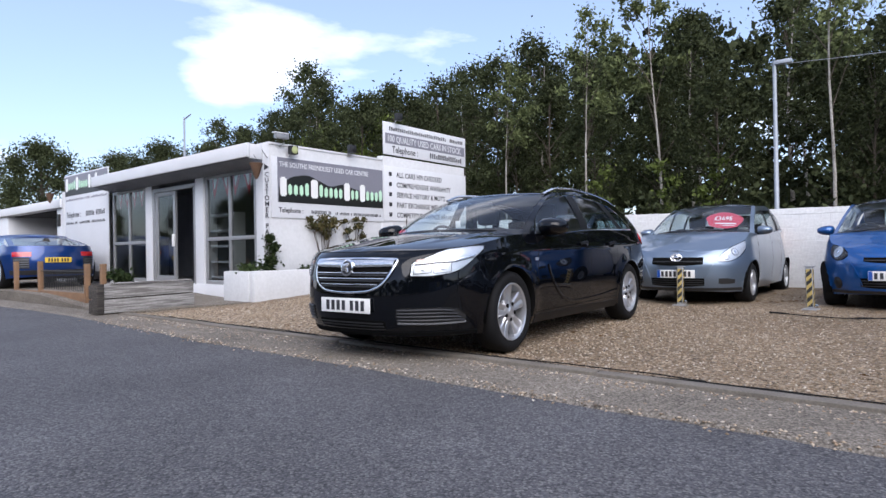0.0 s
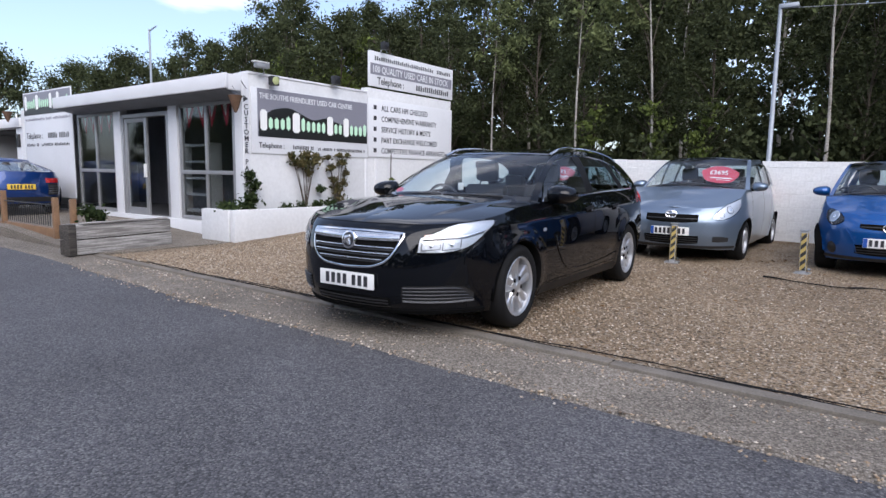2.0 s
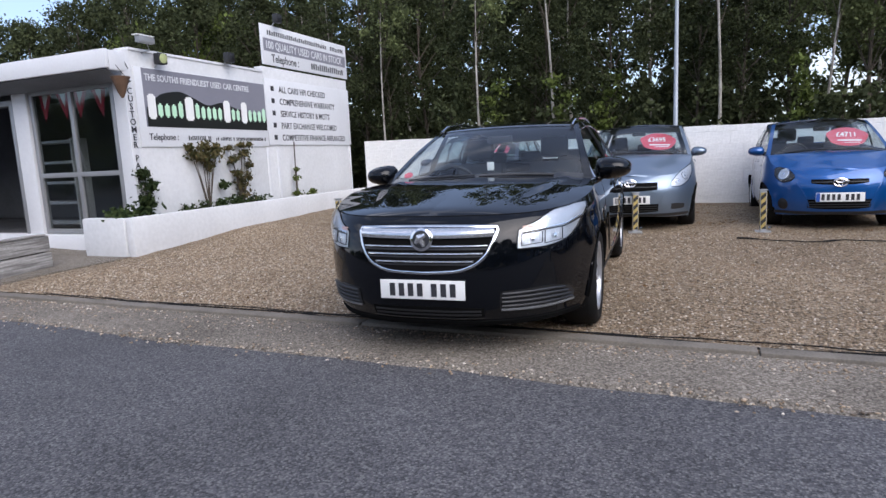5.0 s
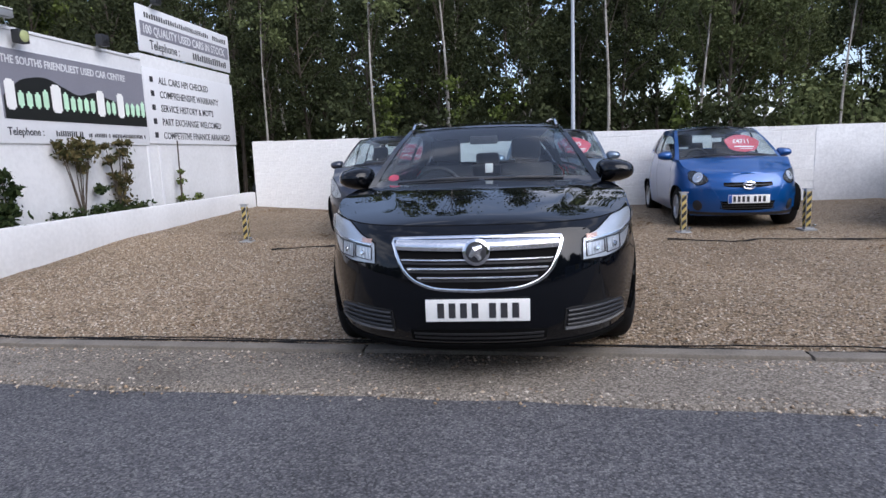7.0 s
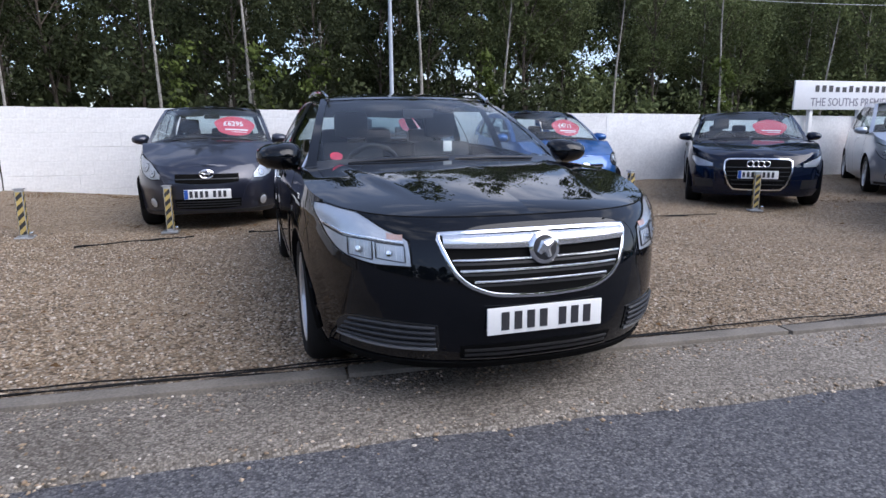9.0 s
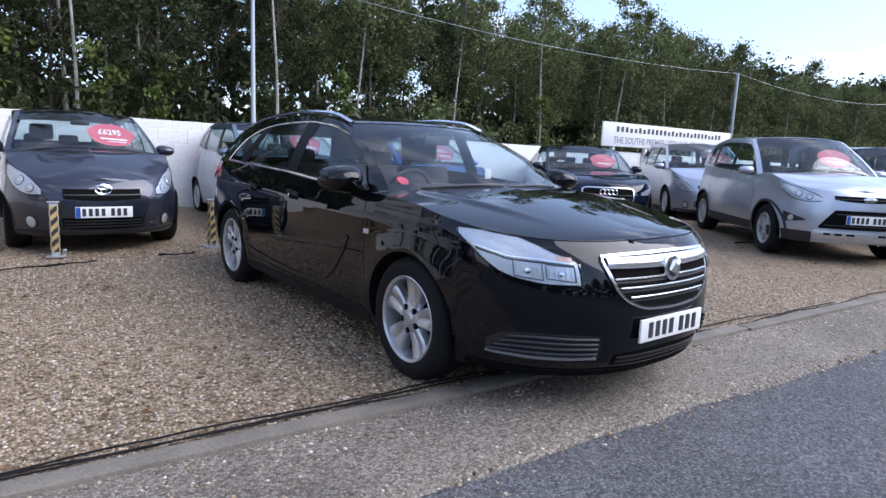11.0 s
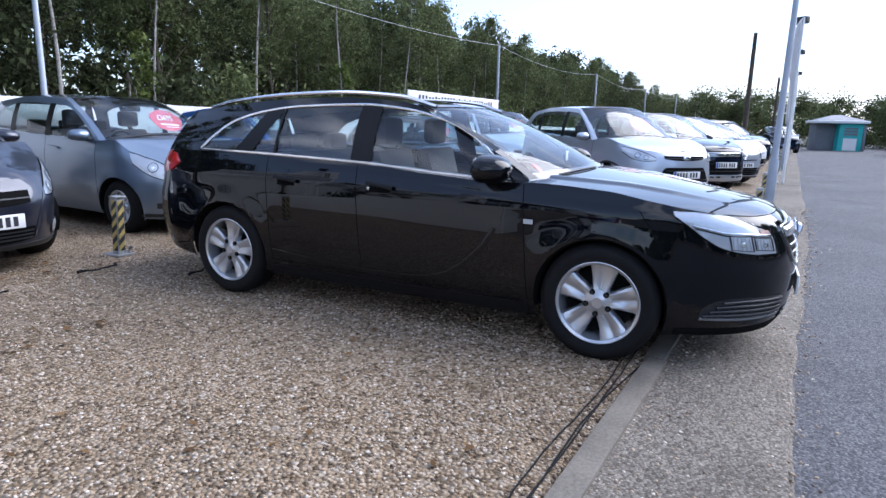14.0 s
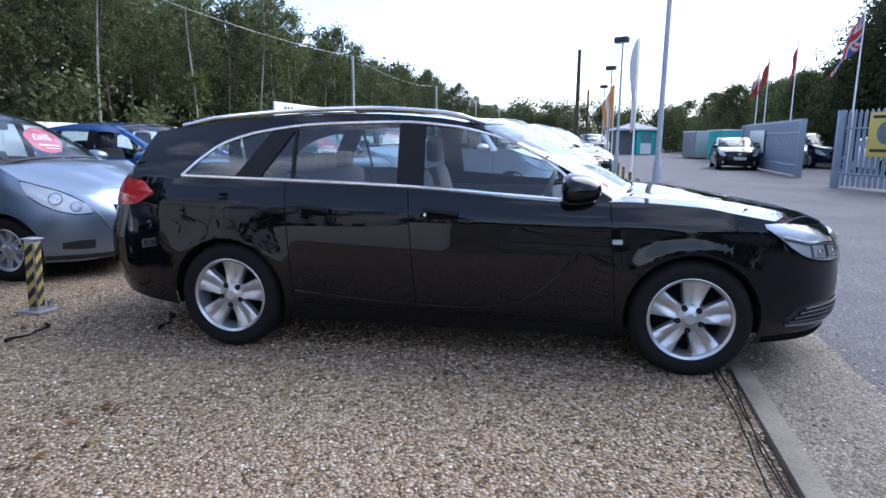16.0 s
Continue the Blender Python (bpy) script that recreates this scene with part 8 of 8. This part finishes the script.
shrub(2, at(bx, 3.55, 0.45), [(0, -0.05, 0.90, 0.17), (0.04, 0.17, 0.95, 0.15), (0, -0.22, 0.93, 0.12), (0, 0.05, 1.07, 0.13), (0.02, 0.26, 1.05, 0.08), (0, -0.30, 1.05, 0.06), (-0.03, 0.12, 0.74, 0.08)], 1500, 0.055, M["dead"], "rounded rose bush with browning leaves on bare stems")
shrub(3, at(bx, 4.35, 0.45), [(0, -0.15, 0.85, 0.10), (0, 0.15, 0.95, 0.12), (0, 0.25, 0.75, 0.09), (0, 0.0, 0.5, 0.14), (0, 0.08, 1.08, 0.07), (0, -0.22, 1.05, 0.06), (0, 0.05, 0.25, 0.18), (0.02, -0.1, 0.62, 0.09), (0, 0.18, 0.55, 0.10), (0, 0.30, 1.10, 0.07), (0, -0.02, 0.40, 0.12)], 1200, 0.055, M["dead"], "straggly rose bush with few brown leaves")
shrub(4, at(bx, 3.85, 0.45), [(0, 0.0, 0.12, 0.16), (0, 0.35, 0.14, 0.17), (0, -0.4, 0.10, 0.15), (0, 0.7, 0.12, 0.16), (0, -0.75, 0.08, 0.15), (0, 0.95, 0.1, 0.14), (0.02, 0.05, 0.45, 0.08)], 1500, 0.055, M["needle"], "low green ground-cover plants in the raised bed", False)
shrub(5, at(bx, 1.98, 0.47), [(0, 0, 0.12, 0.16), (-0.25, 0.02, 0.10, 0.13)], 500, 0.06, M["needle"], "low round green shrub in the raised bed", False)
shrub(6, at(bx, 5.95, 0.45), [(0, 0, 0.15, 0.10), (0, 0.0, 0.45, 0.06), (0, 0.02, 0.62, 0.05), (0, 0.35, 0.08, 0.14), (0, 0.55, 0.15, 0.08)], 350, 0.06, M["leaf_y"], "thin pale green plant tied to a stick")
o = part("cane", tube([(0, 0, 0), (0.01, 0.02, 1.15)], 0.012, 6), M["bark_d"], None)
o.matrix_basis = at(bx, 5.92, 0.45)
tagged(o, "thin dark garden cane standing in the raised bed", "cane")
shrub(7, at(-6.9, 0.2, 0.36), [(0, 0, 0.14, 0.16), (0.14, 0.1, 0.12, 0.13), (-0.12, 0.06, 0.16, 0.12)], 650, 0.06, M["needle"], "small dark green shrub in the sleeper planter", False)

# ---- loose stones on the gravel ----
rng = np.random.default_rng(3)
n = 64000
su, sv = rng.uniform(-5.2, 4.2, n), rng.uniform(-0.4, 4.6, n)
keep = rng.random(n) < np.clip(1.25 - 0.15 * np.hypot(su + 3.0, sv - 0.6), 0.12, 1)
# spilt over the edging and along the road's edge
su[:2600] = rng.uniform(-5.2, 8.0, 2600)
line = np.array([kerb_v(a) for a in su])
keep &= sv > line + 0.06
sv[:1600] = line[:1600] - 0.07 - np.abs(rng.normal(0, 0.15, 1600))
sv[1600:2600] = np.array([edge(a) for a in su[1600:2600]]) + rng.normal(0, 0.07, 1000)
keep[:2600] = True
su, sv = su[keep], sv[keep]
n = len(su)
base = np.array([(1, 0, 0), (0, 1, 0), (-1, 0, 0), (0, -1, 0), (0, 0, 1), (0, 0, -1)], float)
rad = rng.uniform(0.005, 0.0125, (n, 1, 1)) * np.stack([rng.uniform(0.8, 1.5, n), rng.uniform(0.7, 1.1, n), rng.uniform(0.45, 0.8, n)], 1)[:, None, :]
ang = rng.uniform(0, 2 * np.pi, n)
pv = base[None] * rad * rng.uniform(0.8, 1.2, (n, 6, 1))
cx, sx = np.cos(ang)[:, None], np.sin(ang)[:, None]
pv = np.stack([pv[..., 0] * cx - pv[..., 1] * sx, pv[..., 0] * sx + pv[..., 1] * cx, pv[..., 2]], -1)
gz = np.array([0.006 if b < kerb_v(a) else 0.004 + rise(a, b) + 0.018 * noise.noise((a * 0.8, b * 0.8, 1.5)) * step(0, 0.6, b) + 0.008 * noise.noise((a * 4, b * 4, 9.5)) for a, b in zip(su, sv)])
pv += np.stack([su, sv, gz + 0.002], 1)[:, None, :]
tri = np.array([(0, 1, 4), (1, 2, 4), (2, 3, 4), (3, 0, 4), (1, 0, 5), (2, 1, 5), (3, 2, 5), (0, 3, 5)])
ff = (tri[None] + 6 * np.arange(n)[:, None, None]).reshape(-1, 3)
me = bpy.data.meshes.new("loose_gravel")
me.vertices.add(n * 6)
me.vertices.foreach_set("co", pv.astype(np.float32).ravel())
me.loops.add(len(ff) * 3)
me.loops.foreach_set("vertex_index", ff.astype(np.int32).ravel())
me.polygons.add(len(ff))
me.polygons.foreach_set("loop_start", np.arange(len(ff), dtype=np.int32) * 3)
me.update(calc_edges=True)
sm = bpy.data.materials.new("gravel_stones")
sm.use_nodes = True
sn, sl = sm.node_tree.nodes, sm.node_tree.links
sg_, sr = sn.new("ShaderNodeNewGeometry"), sn.new("ShaderNodeValToRGB")
for q, c in ((0.0, (0.08, 0.06, 0.042)), (0.35, (0.27, 0.19, 0.115)), (0.6, (0.37, 0.28, 0.185)), (0.85, (0.47, 0.385, 0.29)), (1.0, (0.62, 0.56, 0.48))):
    e = sr.color_ramp.elements.new(q) if q not in (0.0, 1.0) else sr.color_ramp.elements[0 if q == 0 else len(sr.color_ramp.elements) - 1]
    e.color = (*c, 1)
sl.new(sg_.outputs["Random Per Island"], sr.inputs[0])
sl.new(sr.outputs[0], sn["Principled BSDF"].inputs["Base Color"])
sn["Principled BSDF"].inputs["Roughness"].default_value = 0.55
me.materials.append(sm)
o = new("loose_gravel", me)
o.matrix_basis = SITE
tagged(o, "loose rounded golden-brown pebbles on the yard", "gravel", kind="stuff")

# brown leaves and twigs blown together on the gravel
rng = np.random.default_rng(8)
lu, lv = rng.uniform(-5.0, 12.0, 60000), rng.uniform(-0.2, 8.1, 60000)
drift = np.array([noise.noise((a * 0.9, b * 1.6, 4.2)) + 0.5 * noise.noise((a * 3.1, b * 4.3, 8.8)) for a, b in zip(lu, lv)])
odds = np.clip(drift - 0.12, 0, 1) * np.clip(0.25 + 0.75 * (lv - 2.2) / 2.5, 0.22, 1) * (1 + 1.2 * (lv > 7.6))
keep = rng.random(60000) < odds * 1.15
lu, lv = lu[keep], lv[keep]
n = len(lu)
lz = np.array([0.012 + rise(a, b) + 0.018 * noise.noise((a * 0.8, b * 0.8, 1.5)) * step(0, 0.6, b) + 0.008 * noise.noise((a * 4, b * 4, 9.5)) for a, b in zip(lu, lv)])
size, turn = rng.uniform(0.012, 0.034, n), rng.uniform(0, 2 * np.pi, n)
lean = rng.normal(0, 0.25, (n, 4))
corner = np.array([(-1.0, 0.0), (0.0, 0.45), (1.0, 0.05), (0.1, -0.45)])
q = np.zeros((n, 4, 3))
q[..., 0] = lu[:, None] + size[:, None] * (corner[:, 0] * np.cos(turn)[:, None] - corner[:, 1] * np.sin(turn)[:, None])
q[..., 1] = lv[:, None] + size[:, None] * (corner[:, 0] * np.sin(turn)[:, None] + corner[:, 1] * np.cos(turn)[:, None])
q[..., 2] = lz[:, None] + np.abs(lean) * size[:, None] + 0.003
o = leaf_mesh("leaf_litter", q.reshape(-1, 3), np.arange(n * 4).reshape(-1, 4), leafmat("dry_leaves", (0.055, 0.034, 0.018), (0.25, 0.145, 0.065)))
o.matrix_basis = SITE
tagged(o, "dry brown leaves and bits drifted over the gravel", "leaf litter", kind="stuff")

# ---- pieces last: blocks of the back wall ----
rnd = random.Random(21)
bh, bl = 0.235, 0.46
proto = {}


def block_mesh(l, h, k):
    key = (round(l, 3), round(h, 3), k)
    if key not in proto:
        b = block(0.0035, -0.001, 0.0035, l - (0.016 if k == 3 else 0.0035), 0.02, h - 0.0035, 0.005)
        me = bpy.data.meshes.new("block")
        for vtx in b.verts:
            if vtx.co.y < 0:
                vtx.co.y += 0.003 * noise.noise((vtx.co.x * 7 + k * 3, vtx.co.z * 9, k * 1.7))
        b.to_mesh(me)
        b.free()
        me.materials.append(M["whitewall"])
        proto[key] = me
    return proto[key]


rows = 7
for r in range(rows):
    u = -5.5 - (0.23 if r % 2 else 0)
    while u < 5.3:
        l = bl
        hh = bh if r < rows - 1 else max(0.05, wall_top(u) - 0.03 - r * bh + 0.03)
        o = new("block", block_mesh(l, bh if r < rows - 1 else round(hh, 2), 3 if rnd.random() < 0.12 else rnd.randrange(3)))
        o.parent = wall
        o.matrix_basis = pose(max(u, -5.5), WV + rnd.uniform(-0.004, 0.003), 0.0 + r * bh)
        u += l
